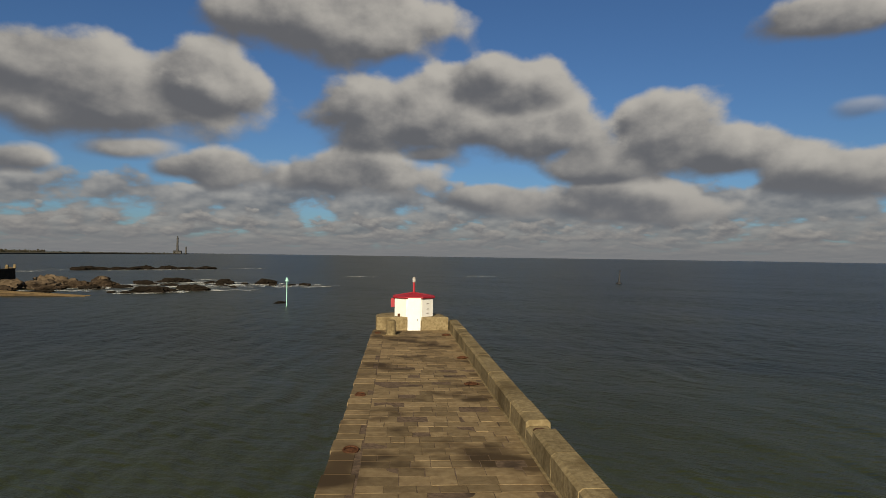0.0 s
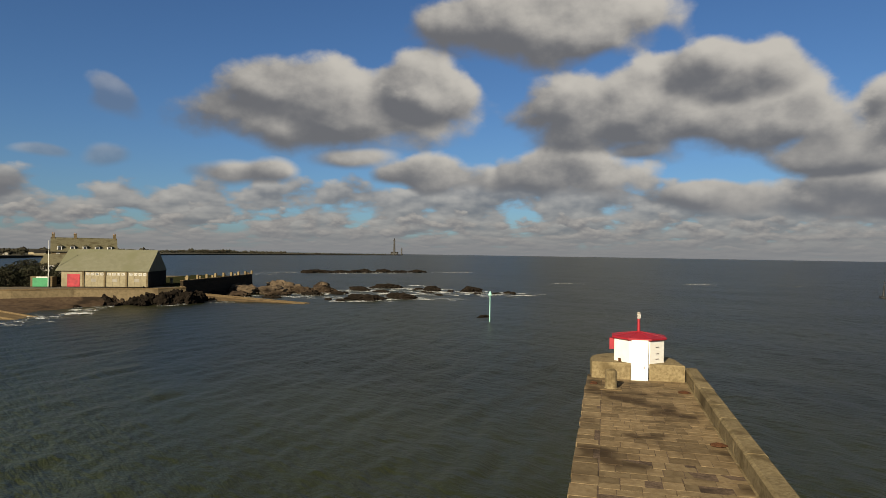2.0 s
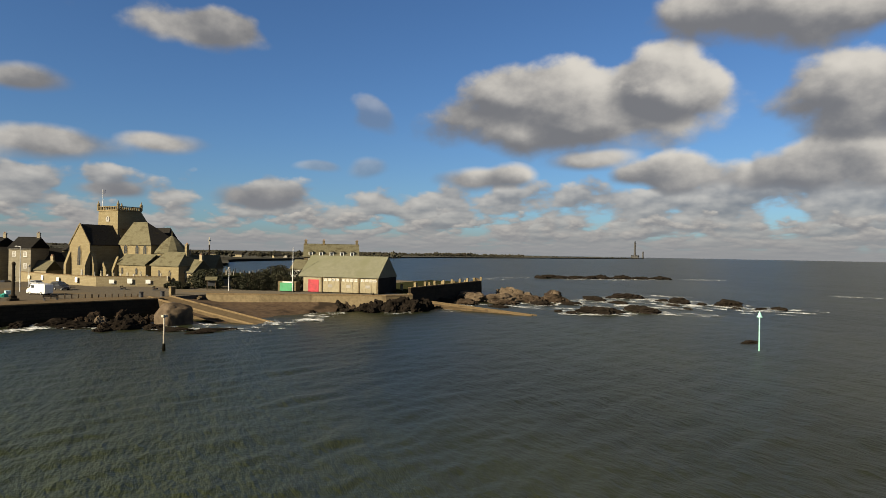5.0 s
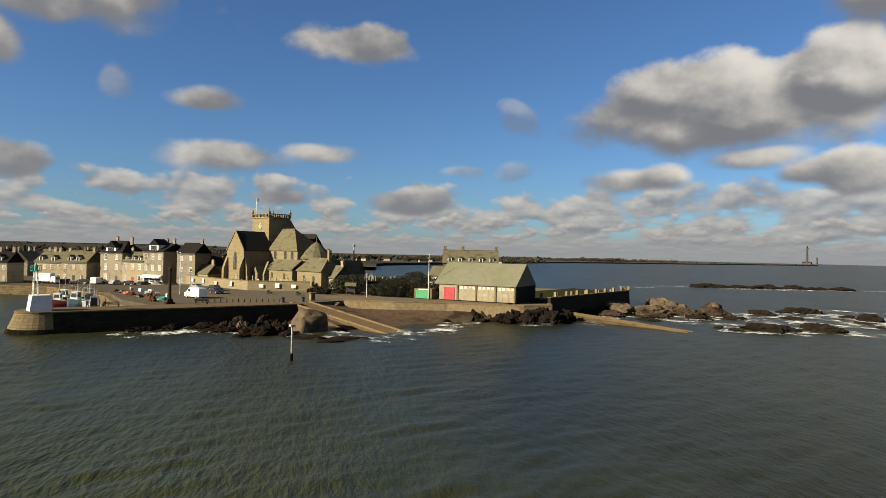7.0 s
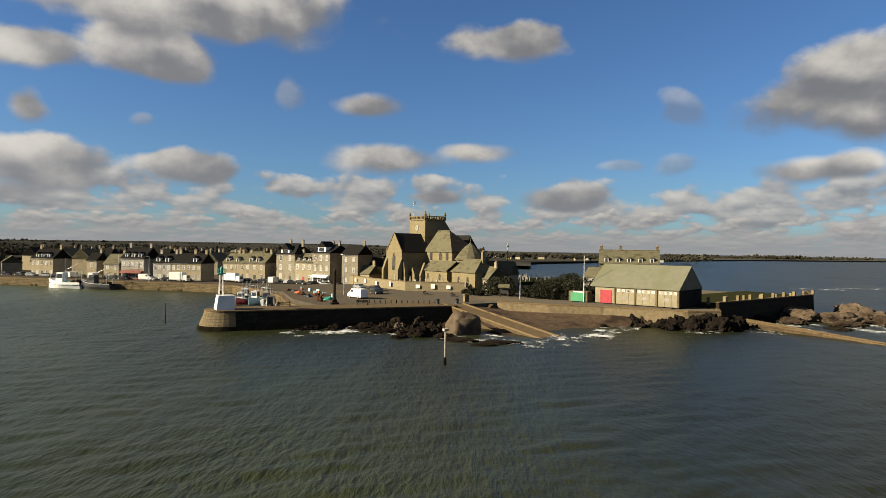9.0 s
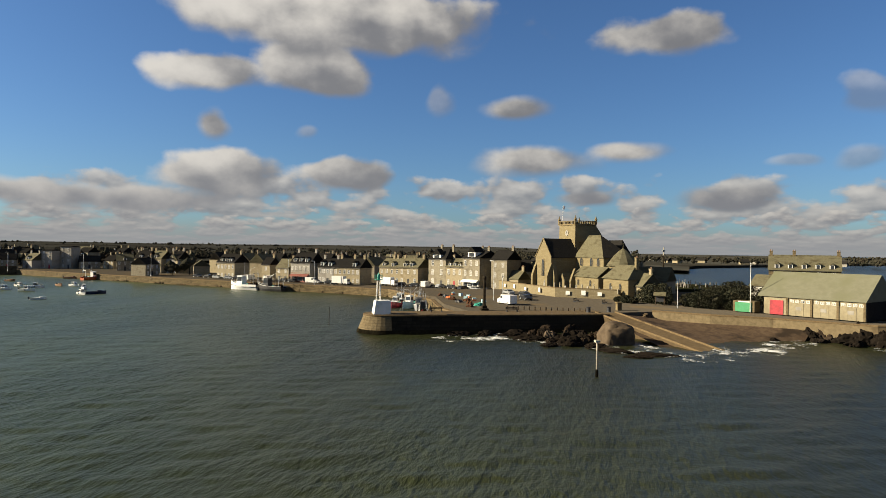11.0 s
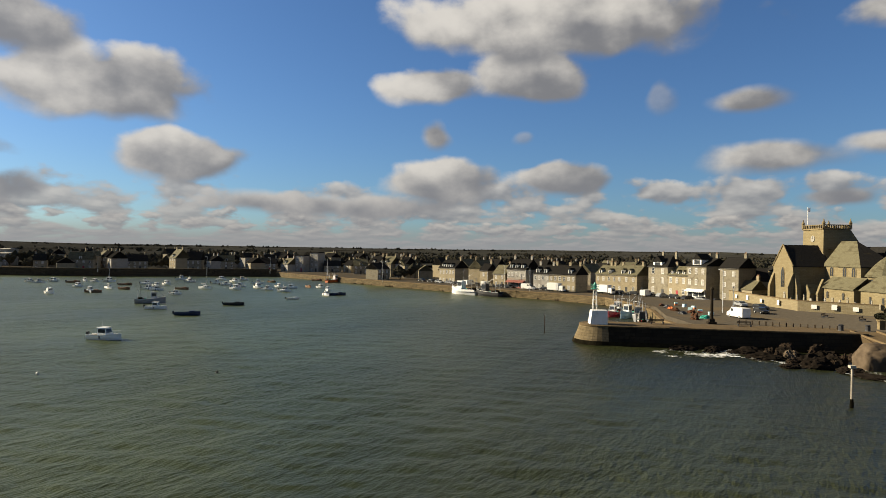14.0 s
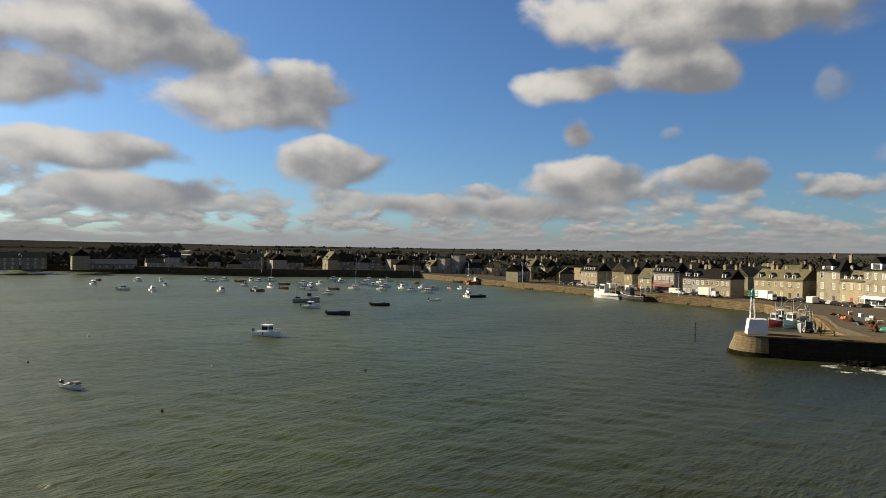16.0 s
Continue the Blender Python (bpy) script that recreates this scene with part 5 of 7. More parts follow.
def lancet(parent, x, y, z, w, h, turn, n=6, glass=GLASS):
    """A pointed window with a stone surround, facing -y before its turn."""
    def outline(k, top):
        pts = [(-w / 2 * k, 0), (w / 2 * k, 0)]
        for i in range(n + 1):
            a = i / n
            pts.append((w / 2 * k * (1 - a ** 1.6), h * 0.66 + (h * 0.34 * top) * math.sin(a * math.pi / 2)))
        for i in range(n, -1, -1):
            a = i / n
            if a < 1:
                pts.append((-w / 2 * k * (1 - a ** 1.6), h * 0.66 + (h * 0.34 * top) * math.sin(a * math.pi / 2)))
        return pts
    s = Shape().loft([[(px, -0.1, pz) for px, pz in outline(1.3, 1.18)], [(px, 0.05, pz) for px, pz in outline(1.3, 1.18)]])
    fr = part("window", s, PARAPET, parent)
    fr.matrix_basis = pose(x, y, z, 0, 0, turn)
    g = Shape().loft([[(px, -0.13, pz) for px, pz in outline(1.0, 1.0)], [(px, 0.0, pz) for px, pz in outline(1.0, 1.0)]])
    part("pane", g, glass, fr, "dark leaded glass")
    part("mullion", Shape().box(-0.06, 0.06, -0.17, -0.1, 0, h * 0.8), PARAPET, fr)


def buttress(parent, x, y, z0, z1, turn, w=1.0, d=1.6):
    s = Shape().add([(-w / 2, 0, z0), (w / 2, 0, z0), (w / 2, -d, z0), (-w / 2, -d, z0), (-w / 2, 0, z1), (w / 2, 0, z1), (w / 2, -d * 0.35, z1 - 1.2), (-w / 2, -d * 0.35, z1 - 1.2), (w / 2, -d, z1 - 4), (-w / 2, -d, z1 - 4)],
                    [(3, 2, 1, 0), (4, 7, 6, 5), (7, 9, 8, 6), (9, 3, 2, 8), (0, 1, 5, 4), (1, 2, 8, 6, 5), (3, 0, 4, 7, 9)][::1])
    o = part("buttress", s, CHURCH, parent)
    o.matrix_basis = pose(x, y, 0, 0, 0, turn)


def gable_block(parent, x0, x1, y0, y1, z0, ze, zr, axis, roof, hip0=0.0, hip1=0.0, name="wall"):
    """Walls and pitched roof over a rectangle; axis: which way the ridge runs; hips draw the ridge in."""
    w = Shape()
    r = Shape()
    if axis == "x":
        ym = (y0 + y1) / 2
        w.add([(x0, y0, z0), (x1, y0, z0), (x1, y1, z0), (x0, y1, z0), (x0, y0, ze), (x1, y0, ze), (x1, y1, ze), (x0, y1, ze), (x0 + hip0, ym, zr), (x1 - hip1, ym, zr)],
              [(3, 2, 1, 0), (0, 1, 5, 4), (1, 2, 6, 5), (2, 3, 7, 6), (3, 0, 4, 7), (5, 6, 9), (7, 4, 8), (4, 5, 9, 8), (6, 7, 8, 9)])
        o = 0.35
        v = []
        for dz in (0.02, 0.22):
            v += [(x0 - o * (hip0 > 0), y0 - o, ze - o * .8 + dz), (x1 + o * (hip1 > 0), y0 - o, ze - o * .8 + dz), (x1 + o * (hip1 > 0), y1 + o, ze - o * .8 + dz), (x0 - o * (hip0 > 0), y1 + o, ze - o * .8 + dz), (x0 + hip0, ym, zr + dz), (x1 - hip1, ym, zr + dz)]
    else:
        xm = (x0 + x1) / 2
        w.add([(x0, y0, z0), (x1, y0, z0), (x1, y1, z0), (x0, y1, z0), (x0, y0, ze), (x1, y0, ze), (x1, y1, ze), (x0, y1, ze), (xm, y0 + hip0, zr), (xm, y1 - hip1, zr)],
              [(3, 2, 1, 0), (0, 1, 5, 4), (1, 2, 6, 5), (2, 3, 7, 6), (3, 0, 4, 7), (4, 5, 8), (6, 7, 9), (5, 6, 9, 8), (7, 4, 8, 9)])
        o = 0.35
        v = []
        for dz in (0.02, 0.22):
            q = [(x0 - o, y0 - o * (hip0 > 0), ze - o * .8 + dz), (x1 + o, y0 - o * (hip0 > 0), ze - o * .8 + dz), (x1 + o, y1 + o * (hip1 > 0), ze - o * .8 + dz), (x0 - o, y1 + o * (hip1 > 0), ze - o * .8 + dz), (xm, y0 + hip0, zr + dz), (xm, y1 - hip1, zr + dz)]
            v += [q[1], q[2], q[3], q[0], q[4], q[5]]
    f = [(6, 7, 11, 10), (8, 9, 10, 11), (7, 8, 11), (9, 6, 10), (1, 0, 4, 5), (3, 2, 5, 4), (2, 1, 5), (0, 3, 4), (0, 1, 7, 6), (1, 2, 8, 7), (2, 3, 9, 8), (3, 0, 6, 9)]
    if not hip1:   # open gable: only the verge of the slates shows
        f = [q for q in f if q not in ((7, 8, 11), (2, 1, 5), (1, 2, 8, 7))] + [(1, 5, 11, 7), (5, 2, 8, 11)]
    if not hip0:
        f = [q for q in f if q not in ((9, 6, 10), (0, 3, 4), (3, 0, 6, 9))] + [(3, 4, 10, 9), (4, 0, 6, 10)]
    r.add(v, f)
    part(name, w, CHURCH, parent)
    return part("roof", r, roof, parent)


def build_church():
    e = thing("church", "granite parish church with a massive square tower and stone slate roofs", "church", CH)
    g = QUAY_Z - 0.6
    # tower
    t = part("tower", Shape().loft([[(-9.9, -0.1, g), (0.1, -0.1, g), (0.1, 9.9, g), (-9.9, 9.9, g)], [(-9.8, 0.0, 21.4), (0.0, 0.0, 21.4), (0.0, 9.8, 21.4), (-9.8, 9.8, 21.4)],
                                    [(-9.75, 0.05, 24.6), (-0.05, 0.05, 24.6), (-0.05, 7.5, 24.6), (-9.75, 7.5, 24.6)]]), CHURCH, e, "square granite tower")
    part("string_course", Shape().box(-10.0, 0.2, -0.2, 7.7, 24.5, 24.85), PARAPET, t)
    part("string_course", Shape().box(-9.95, 0.12, -0.12, 9.95, 18.9, 19.15), PARAPET, t)
    for k in range(12):
        f = -9.5 + k * 0.84
        for x, y in ((f, -0.05), (f, 7.55), (-9.85, (f + 9.8) * 0.77), (0.05, (f + 9.8) * 0.77)):
            part("baluster", Shape().box(x - 0.13, x + 0.13, y - 0.13, y + 0.13, 24.85, 25.7), PARAPET, t)
    part("rail", Shape().box(-9.95, 0.15, -0.2, 0.1, 25.7, 25.9).box(-9.95, 0.15, 7.4, 7.7, 25.7, 25.9).box(-10.0, -9.7, 0.1, 7.4, 25.7, 25.9).box(-0.1, 0.2, 0.1, 7.4, 25.7, 25.9), PARAPET, t, "pierced parapet rail")
    for x, y in ((-9.8, 0), (0, 0), (0, 7.5), (-9.8, 7.5)):
        part("pinnacle", Shape().lathe([(0.42, 24.85), (0.42, 26.2), (0.5, 26.3), (0.22, 26.9), (0.04, 27.6)], 8, x, y), PARAPET, t)
    for x in (-4.9,):
        lancet(t, x, -0.05, 15.2, 1.3, 4.6, 0)
    lancet(t, 0.03, 4.9, 15.2, 1.3, 4.6, 90)
    clock = part("clock", Shape().loft([[(0.9 * math.cos(a), -0.16, 0.9 * math.sin(a)) for a in (2 * math.pi * k / 24 for k in range(24))], [(0.9 * math.cos(a), 0.1, 0.9 * math.sin(a)) for a in (2 * math.pi * k / 24 for k in range(24))]]), OFFWHITE, t, "pale round clock face")
    clock.matrix_basis = pose(-4.9, 0.0, 22.0)
    part("clock_hands", Shape().box(-0.05, 0.05, -0.22, -0.17, -0.1, 0.7).box(-0.45, 0.05, -0.22, -0.17, -0.05, 0.05), BLACK, clock)
    part("flagpole", Shape().tube((-9.0, 0.8, 24.6), (-9.0, 0.8, 31.2), 0.09, 0.05), WHITE, t)
    part("flag", Shape().add([(-9, .8, 29.9), (-9, .8, 31.0), (-8.4, .95, 30.9), (-7.7, .75, 31.0), (-7.7, .75, 30.0), (-8.4, .95, 29.85), (-9, .84, 29.9), (-9, .84, 31.0), (-8.4, .99, 30.9), (-7.7, .79, 31.0), (-7.7, .79, 30.0), (-8.4, .99, 29.85)],
                             [(0, 1, 2, 5), (5, 2, 3, 4), (11, 8, 7, 6), (10, 9, 8, 11)]), NAVY, t, "small dark flag")
    for z in (6, 10, 14):
        buttress(t, 0.0, 0.3, g, 17, 45, 1.3, 1.2) if z == 6 else None
    # nave to the west, transept to the south, choir and apse to the east
    gable_block(e, -26, -9.7, -1.5, 11.3, g, 12.5, 18.6, "x", ROOF_SLATE)
    gable_block(e, -7.5, 2.5, -9.8, 0.6, g, 14.3, 19.9, "y", ROOF_SLATE)
    part("gable_coping", Shape().tube((-7.7, -9.85, 14.2), (-2.5, -9.85, 20.2), 0.22, n=6).tube((2.7, -9.85, 14.2), (-2.5, -9.85, 20.2), 0.22, n=6), PARAPET, e)
    lancet(e, -2.5, -9.8, 8.4, 1.5, 5.4, 0)
    for x in (-7.2, 2.2):
        buttress(e, x, -9.75, g, 12.5, 0, 1.1, 1.5)
    for y in (-8.9,):
        buttress(e, 2.45, y, g, 12.5, 90, 1.1, 1.5)
    choir = gable_block(e, 1.9, 17.2, -1.0, 8.6, g, 14.6, 21.0, "x", ROOF_STONE, 0.0, 8.8)
    choir.data.materials.append(ROOF_SLATE)   # darker slate colour imitates shade on the east and north slopes
    for p in choir.data.polygons:
        if p.normal.x > 0.35 or p.normal.y > 0.4:
            p.material_index = 1
    gable_block(e, 2.0, 11.5, 7.8, 13.5, g, 13.5, 19.6, "x", ROOF_SLATE, 0.5, 1.6)
    for x in (5.6, 11.0, 14.6):
        lancet(e, x, -1.0, 11.9, 1.4, 2.4, 0)
    apse = Shape().lathe([(4.5, g), (4.5, 12.3)], 10, 19.2, 4.2, 0.2)
    part("apse", apse, CHURCH, e, "rounded apse")
    part("apse_roof", Shape().lathe([(4.85, 12.1), (4.85, 12.3), (3.4, 14.3), (1.5, 16.3), (0.12, 17.3), (0.08, 18.6), (0.02, 18.8)], 12, 19.2, 4.2, 0.2), ROOF_STONE, e, "conical stone slate roof")
    for k in range(3):
        a = radians(-78 + 38 * k)
        lancet(e, 19.2 + 4.4 * math.cos(a), 4.2 + 4.4 * math.sin(a), 9.6, 1.0, 2.0, math.degrees(a) + 90)
    # south aisle under a lean-to roof
    part("aisle", Shape().box(6.2, 19.5, -4.2, -0.9, g, 8.9), CHURCH, e)
    part("aisle_roof", Shape().add([(6.0, -4.6, 8.7), (19.7, -4.6, 8.7), (19.7, -0.9, 11.6), (6.0, -0.9, 11.6), (6.0, -4.6, 8.95), (19.7, -4.6, 8.95), (19.7, -0.9, 11.85), (6.0, -0.9, 11.85)],
                                   [(3, 2, 1, 0), (4, 5, 6, 7), (0, 1, 5, 4), (1, 2, 6, 5), (2, 3, 7, 6), (3, 0, 4, 7)]), ROOF_STONE, e)
    for x in (9.0, 15.5):
        lancet(e, x, -4.2, 6.2, 0.8, 1.7, 0)
    buttress(e, 6.6, -4.1, g, 11.0, 0, 0.9, 1.6)
    gable_block(e, 3.4, 6.0, -7.2, -1.0, g, 7.2, 9.3, "y", ROOF_STONE, name="porch")
    # sacristy
    gable_block(e, 20.5, 32.0, -3.2, 4.0, g, 9.0, 12.4, "x", ROOF_STONE, 1.6, 1.8, name="sacristy")
    for x in (24.0, 28.5):
        lancet(e, x, -3.2, 5.8, 0.8, 1.8, 0)
    chimney(e, 30.5, 0.5, 10.5, 14.6, 0.8, 0.8, CHURCH)
    return e


build_church()
# low houses between the church and the shore road
house(-172.0, 114.0, -76, 9.0, 6.5, 7.4, 10.4, 2, 1, STONE_A, ROOF_STONE, "small buff stone house with a bright window beside the churchyard", chimneys=(1,), win=(1.5, 2.0), z=QUAY_Z)
house(-196, 133, -50, 10, 8, 7.5, 11.5, 2, 1, STONE_B, ROOF_STONE, "stone house with a pale roof behind the churchyard", chimneys=(-1,), far=True)
house(-226, 103, -20, 8, 9, 9.0, 12.8, 2, 2, STONE_A, ROOF_SLATE, "stone house beside the church", chimneys=(-1, 1), far=True)
house(-236, 112, -100, 9, 8, 9.0, 13.0, 2, 2, OFFWHITE, ROOF_STONE, "pale house with a lit gable by the church", chimneys=(-1, 1), far=True)
house(-222, 96, -60, 6, 6, 6.5, 9.2, 1, 1, STONE_A, ROOF_STONE, "low stone annexe against the church wall", chimneys=(1,), far=True)

wall_line("wall_churchyard", [(-222, 91.5), (-200, 93.0), (-182.5, 96.5), (-172, 111)], 0.5, 2.8, 6.1, YARDWALL, "long sunlit buff stone wall round the churchyard", "churchyard wall", 0.2)
for i, (x, y) in enumerate([(-215, 91.7), (-207, 92.4), (-198, 93.1), (-190, 94.7), (-180.2, 99.5), (-177.6, 103.0), (-175, 106.6)]):
    s = Shape().soft_box(-0.6, 0.6, -0.05, 0.0, 0, 1.0 + 0.3 * (i % 2), 0.01)
    solo("notice_board", s, WHITE, "white notice panel fixed to the churchyard wall", "notice board", pose(x + 0.08, y - 0.12, 4.2, 0, 0, 6 if x < -185 else 53), "wall notices")
graves = random.Random(5)
for k in range(34):
    x, y = graves.uniform(-168, -140), graves.uniform(124, 158)
    if k < 14:
        f = k / 13
        x, y = -196 + 24 * f, 96.8 + 12 * f + 1.5
    h = graves.uniform(0.9, 1.9)
    s = Shape().soft_box(-0.35, 0.35, -0.09, 0.09, 0, h, 0.05)
    if k % 3 == 0:
        s.box(-0.12, 0.12, -0.09, 0.09, h, h + 0.7).box(-0.35, 0.35, -0.08, 0.08, h + 0.3, h + 0.5)
    solo("gravestone", s, STONE_B if k % 2 else OFFWHITE, "upright stone grave marker in the churchyard", "gravestone", pose(x, y, (5.0 if k < 14 else QUAY_Z), 0, 0, graves.uniform(-20, 20)), "gravestones")
yard = [(-221, 92.2), (-200, 93.6), (-182.8, 97.1), (-173, 110.6), (-176, 120), (-225, 118)]
solo("churchyard", Shape().prism(yard, 2.9, 5.0), GRASS, "raised grass churchyard inside its wall", "churchyard", kind="structure")


# ---- the boat shed ----
def build_shed():
    e = thing("boat_shed", "long stone boat shed with weathered sheet roof and red door", "boat shed", pose(-134.5, 125.6, 3.6, 0, 0, 26))
    L, D, ze, zr = 19.6, 14.0, 3.9, 8.7
    w = Shape().add([(0, 0, 0), (L, 0, 0), (L, D, 0), (0, D, 0), (0, 0, ze), (L, 0, ze), (L, D, ze), (0, D, ze), (0, D / 2, zr), (L, D / 2, zr)],
                    [(3, 2, 1, 0), (0, 1, 5, 4), (2, 3, 7, 6), (1, 2, 6, 9, 5), (3, 0, 4, 8, 7), (4, 5, 9, 8), (6, 7, 8, 9)])
    part("wall", w, SHED_WALL, e, "pale limewashed walls")
    o = 0.35
    k = (zr - ze) / (D / 2)
    v = []
    for dz in (0.03, 0.2):
        v += [(-1.2, -o, ze - o * k + dz), (L + 0.1, -o, ze - o * k + dz), (L + 0.1, D + o, ze - o * k + dz), (-1.2, D + o, ze - o * k + dz), (-1.2, D / 2, zr + dz), (L + 0.1, D / 2, zr + dz)]
    part("roof", Shape().add(v, [(6, 7, 11, 10), (8, 9, 10, 11), (7, 8, 11), (9, 6, 10), (1, 0, 4, 5), (3, 2, 5, 4), (0, 1, 7, 6), (1, 2, 8, 7), (2, 3, 9, 8), (3, 0, 6, 9)]), ROOF_SHED, e, "grey-green sheet roof")
    part("red_door", Shape().soft_box(1.3, 4.1, -0.08, 0.02, 0, 3.0, 0.02), DOOR_RED, e, "red boat shed door")
    for i in range(4):
        part("door_rail", Shape().box(1.3, 4.1, -0.11, -0.07, 0.3 + i * 0.8, 0.4 + i * 0.8), DOOR_RED, e)
    for x in (4.9, 9.7, 14.6, 19.3):
        part("pilaster", Shape().box(x - 0.2, x + 0.2, -0.22, 0.0, 0, ze - 0.25), QUAYWALL, e, "stone pier between the doors")
    for b in (5.1, 9.9, 14.8):
        for i in range(4):
            x = b + 0.75 + i * 1.05
            window_part(e, x, ze - 1.15, 0.7, 0.55, -0.0)
        for i in range(3):
            part("shed_door", Shape().soft_box(b + 0.12 + i * 1.48, b + 1.54 + i * 1.48, -0.05, 0.02, 0.02, 2.66, 0.015), SHED_WALL, e, "pale sliding door leaf")
        part("notice", Shape().box(b + 1.5, b + 2.6, -0.075, -0.045, 1.2, 1.9), OFFWHITE, e, "pale painted panel")
    # boards added over the gable wall; their black stands in for its shade
    for i in range(20):
        y0, y1 = i * D / 20 + 0.01, (i + 1) * D / 20 - 0.01
        h0, h1 = (ze + (zr - ze) * min(q, D - q) / (D / 2) for q in (y0, y1))
        part("gable_board", Shape().add([(L, y0, 0), (L + 0.07, y0, 0), (L + 0.07, y1, 0), (L, y1, 0), (L, y0, h0), (L + 0.07, y0, h0), (L + 0.07, y1, h1), (L, y1, h1)],
                                        [(3, 2, 1, 0), (4, 5, 6, 7), (0, 1, 5, 4), (1, 2, 6, 5), (2, 3, 7, 6), (3, 0, 4, 7)]), SHADE_BLACK, e, "added board, black for the gable's shade")
    return e


build_shed()
lean = thing("shed_annexe", "green painted door in a low stone annexe beside the shed", "shed", pose(-139.6, 121.8, 3.6, 0, 0, 32))
part("wall", Shape().soft_box(0, 4.6, 0, 3.0, 0, 2.35, 0.05), QUAYWALL, lean)
part("door", Shape().soft_box(0.5, 4.0, -0.08, 0.02, 0, 2.05, 0.02), GREEN, lean, "bright green door")
part("panel", Shape().box(1.2, 3.6, -0.1, 0.0, 2.08, 2.32), WHITE, lean, "white sign panel")

house(-180.6, 174.5, -40, 19.0, 8, 11.6, 15.8, 5, 3, QUAYWALL, ROOF_STONE, "large pale stone house with five dormers behind the shed", dormers=((-0.76, 1.3, 1.5), (-0.38, 1.3, 1.5), (0, 1.3, 1.5), (0.38, 1.3, 1.5), (0.76, 1.3, 1.5)), chimneys=(-1, -0.3, 1), z=QUAY_Z)
house(-157, 142, -60, 5.5, 8, 8.2, 10.8, 1, 2, OFFWHITE, ROOF_STONE, "small white gabled house behind the shed", chimneys=(), z=QUAY_Z, far=True)
for k in range(9):
    f = k / 8
    x, y = -113.5 - 13 * f, 144 + 46 * f
    solo("garden_post", Shape().soft_box(-0.3, 0.3, -0.3, 0.3, 0, 1.1, 0.06), PARAPET, "pale stone post on the garden sea wall", "post", pose(x - 0.3, y, 5.1, 0, 0, 15), "garden wall posts")
for k in range(7):
    f = k / 6
    solo("garden_post", Shape().soft_box(-0.28, 0.28, -0.28, 0.28, 0, 1.7, 0.06), PARAPET, "pale stone post in the garden", "post", pose(-124 - 8 * f, 150 + 44 * f, 3.5, 0, 0, 15), "garden posts")
solo("garden_lawn", Shape().prism([(-113.6, 141.5), (-127.2, 189.5), (-139.8, 204.5), (-160, 204), (-142, 143)], 3.0, 3.55), GRASS, "green garden behind the sea wall", "lawn", kind="structure")

# ---- sea marks ----
def sea_post(x, y, h, r, material, label, tip=None):
    e = thing("sea_mark", label, "sea mark", pose(x, y, -2.0))
    part("pole", Shape().tube((0, 0, 0), (0, 0, h + 2.0), r, r * 0.85, 10), material, e)
    if tip:
        part("top_mark", tip, material, e)
    return e


sea_post(-31.2, 128.6, 5.0, 0.11, mat("pale_green_paint", (0.22, 0.48, 0.40), (0.32, 0.58, 0.50), 3.0, 0.5, 0.05), "pale green sea mark pole with a cone on top", Shape().lathe([(0.42, 7.0), (0.03, 7.9)], 10))
p = sea_post(-90.2, 67.2, 4.6, 0.14, mat("grey_wood", (0.30, 0.27, 0.22), (0.42, 0.38, 0.30), 5.0, 0.8, 0.3), "weathered grey post with a white cap in the water", Shape().box(-0.32, 0.32, -0.3, 0.3, 6.55, 6.85))
part("foot_weed", Shape().lathe([(0.2, 1.2), (0.21, 2.4), (0.17, 3.0), (0.15, 3.05)], 10), WEED, p, "dark weed band")
sea_post(-147.7, 33.8, 4.0, 0.10, BARK, "thin dark wooden post in the harbour mouth")
buoy = thing("channel_buoy", "dark channel buoy with a small tower out at sea", "buoy", pose(72, 262, 0, 4, 3, 0))
part("float", Shape().lathe([(0.3, -0.6), (1.3, -0.3), (1.3, 0.4), (0.9, 0.7), (0.3, 0.75)], 14), BLACK, buoy)
part("tower", Shape().lathe([(0.42, 0.7), (0.2, 3.6), (0.3, 3.65), (0.3, 4.2), (0.05, 4.5)], 8), BLACK, buoy)
part("top_mark", Shape().lathe([(0.04, 4.5), (0.04, 5.0), (0.36, 5.05), (0.03, 5.8)], 8), BLACK, buoy)


def build_lighthouse():
    e = thing("lighthouse", "tall grey stone lighthouse beside a smaller old tower", "lighthouse", pose(-1128.5, 2724, 2.0))
    part("tower", Shape().lathe([(6.2, 0), (5.0, 12), (4.1, 40), (3.6, 64), (4.6, 65.5), (4.6, 67)], 16), FAR_STONE, e)
    part("lantern", Shape().lathe([(2.6, 67), (2.6, 71.5), (3.0, 71.7), (1.6, 74), (0.3, 76)], 12), BLACK, e)
    part("base_house", Shape().box(-16, 18, -5, 5, 0, 9), FAR_STONE, e)
    part("old_tower", Shape().lathe([(3.6, 0), (2.8, 26), (3.3, 26.5), (3.3, 28), (1.6, 29), (1.5, 31), (0.2, 33)], 12, 34, 6), FAR_STONE, e)
    part("roof", roof_shape(34, 10, 9, 13).moved(pose(1, -5, 0)), ROOF_SLATE, e)
    return e


build_lighthouse()

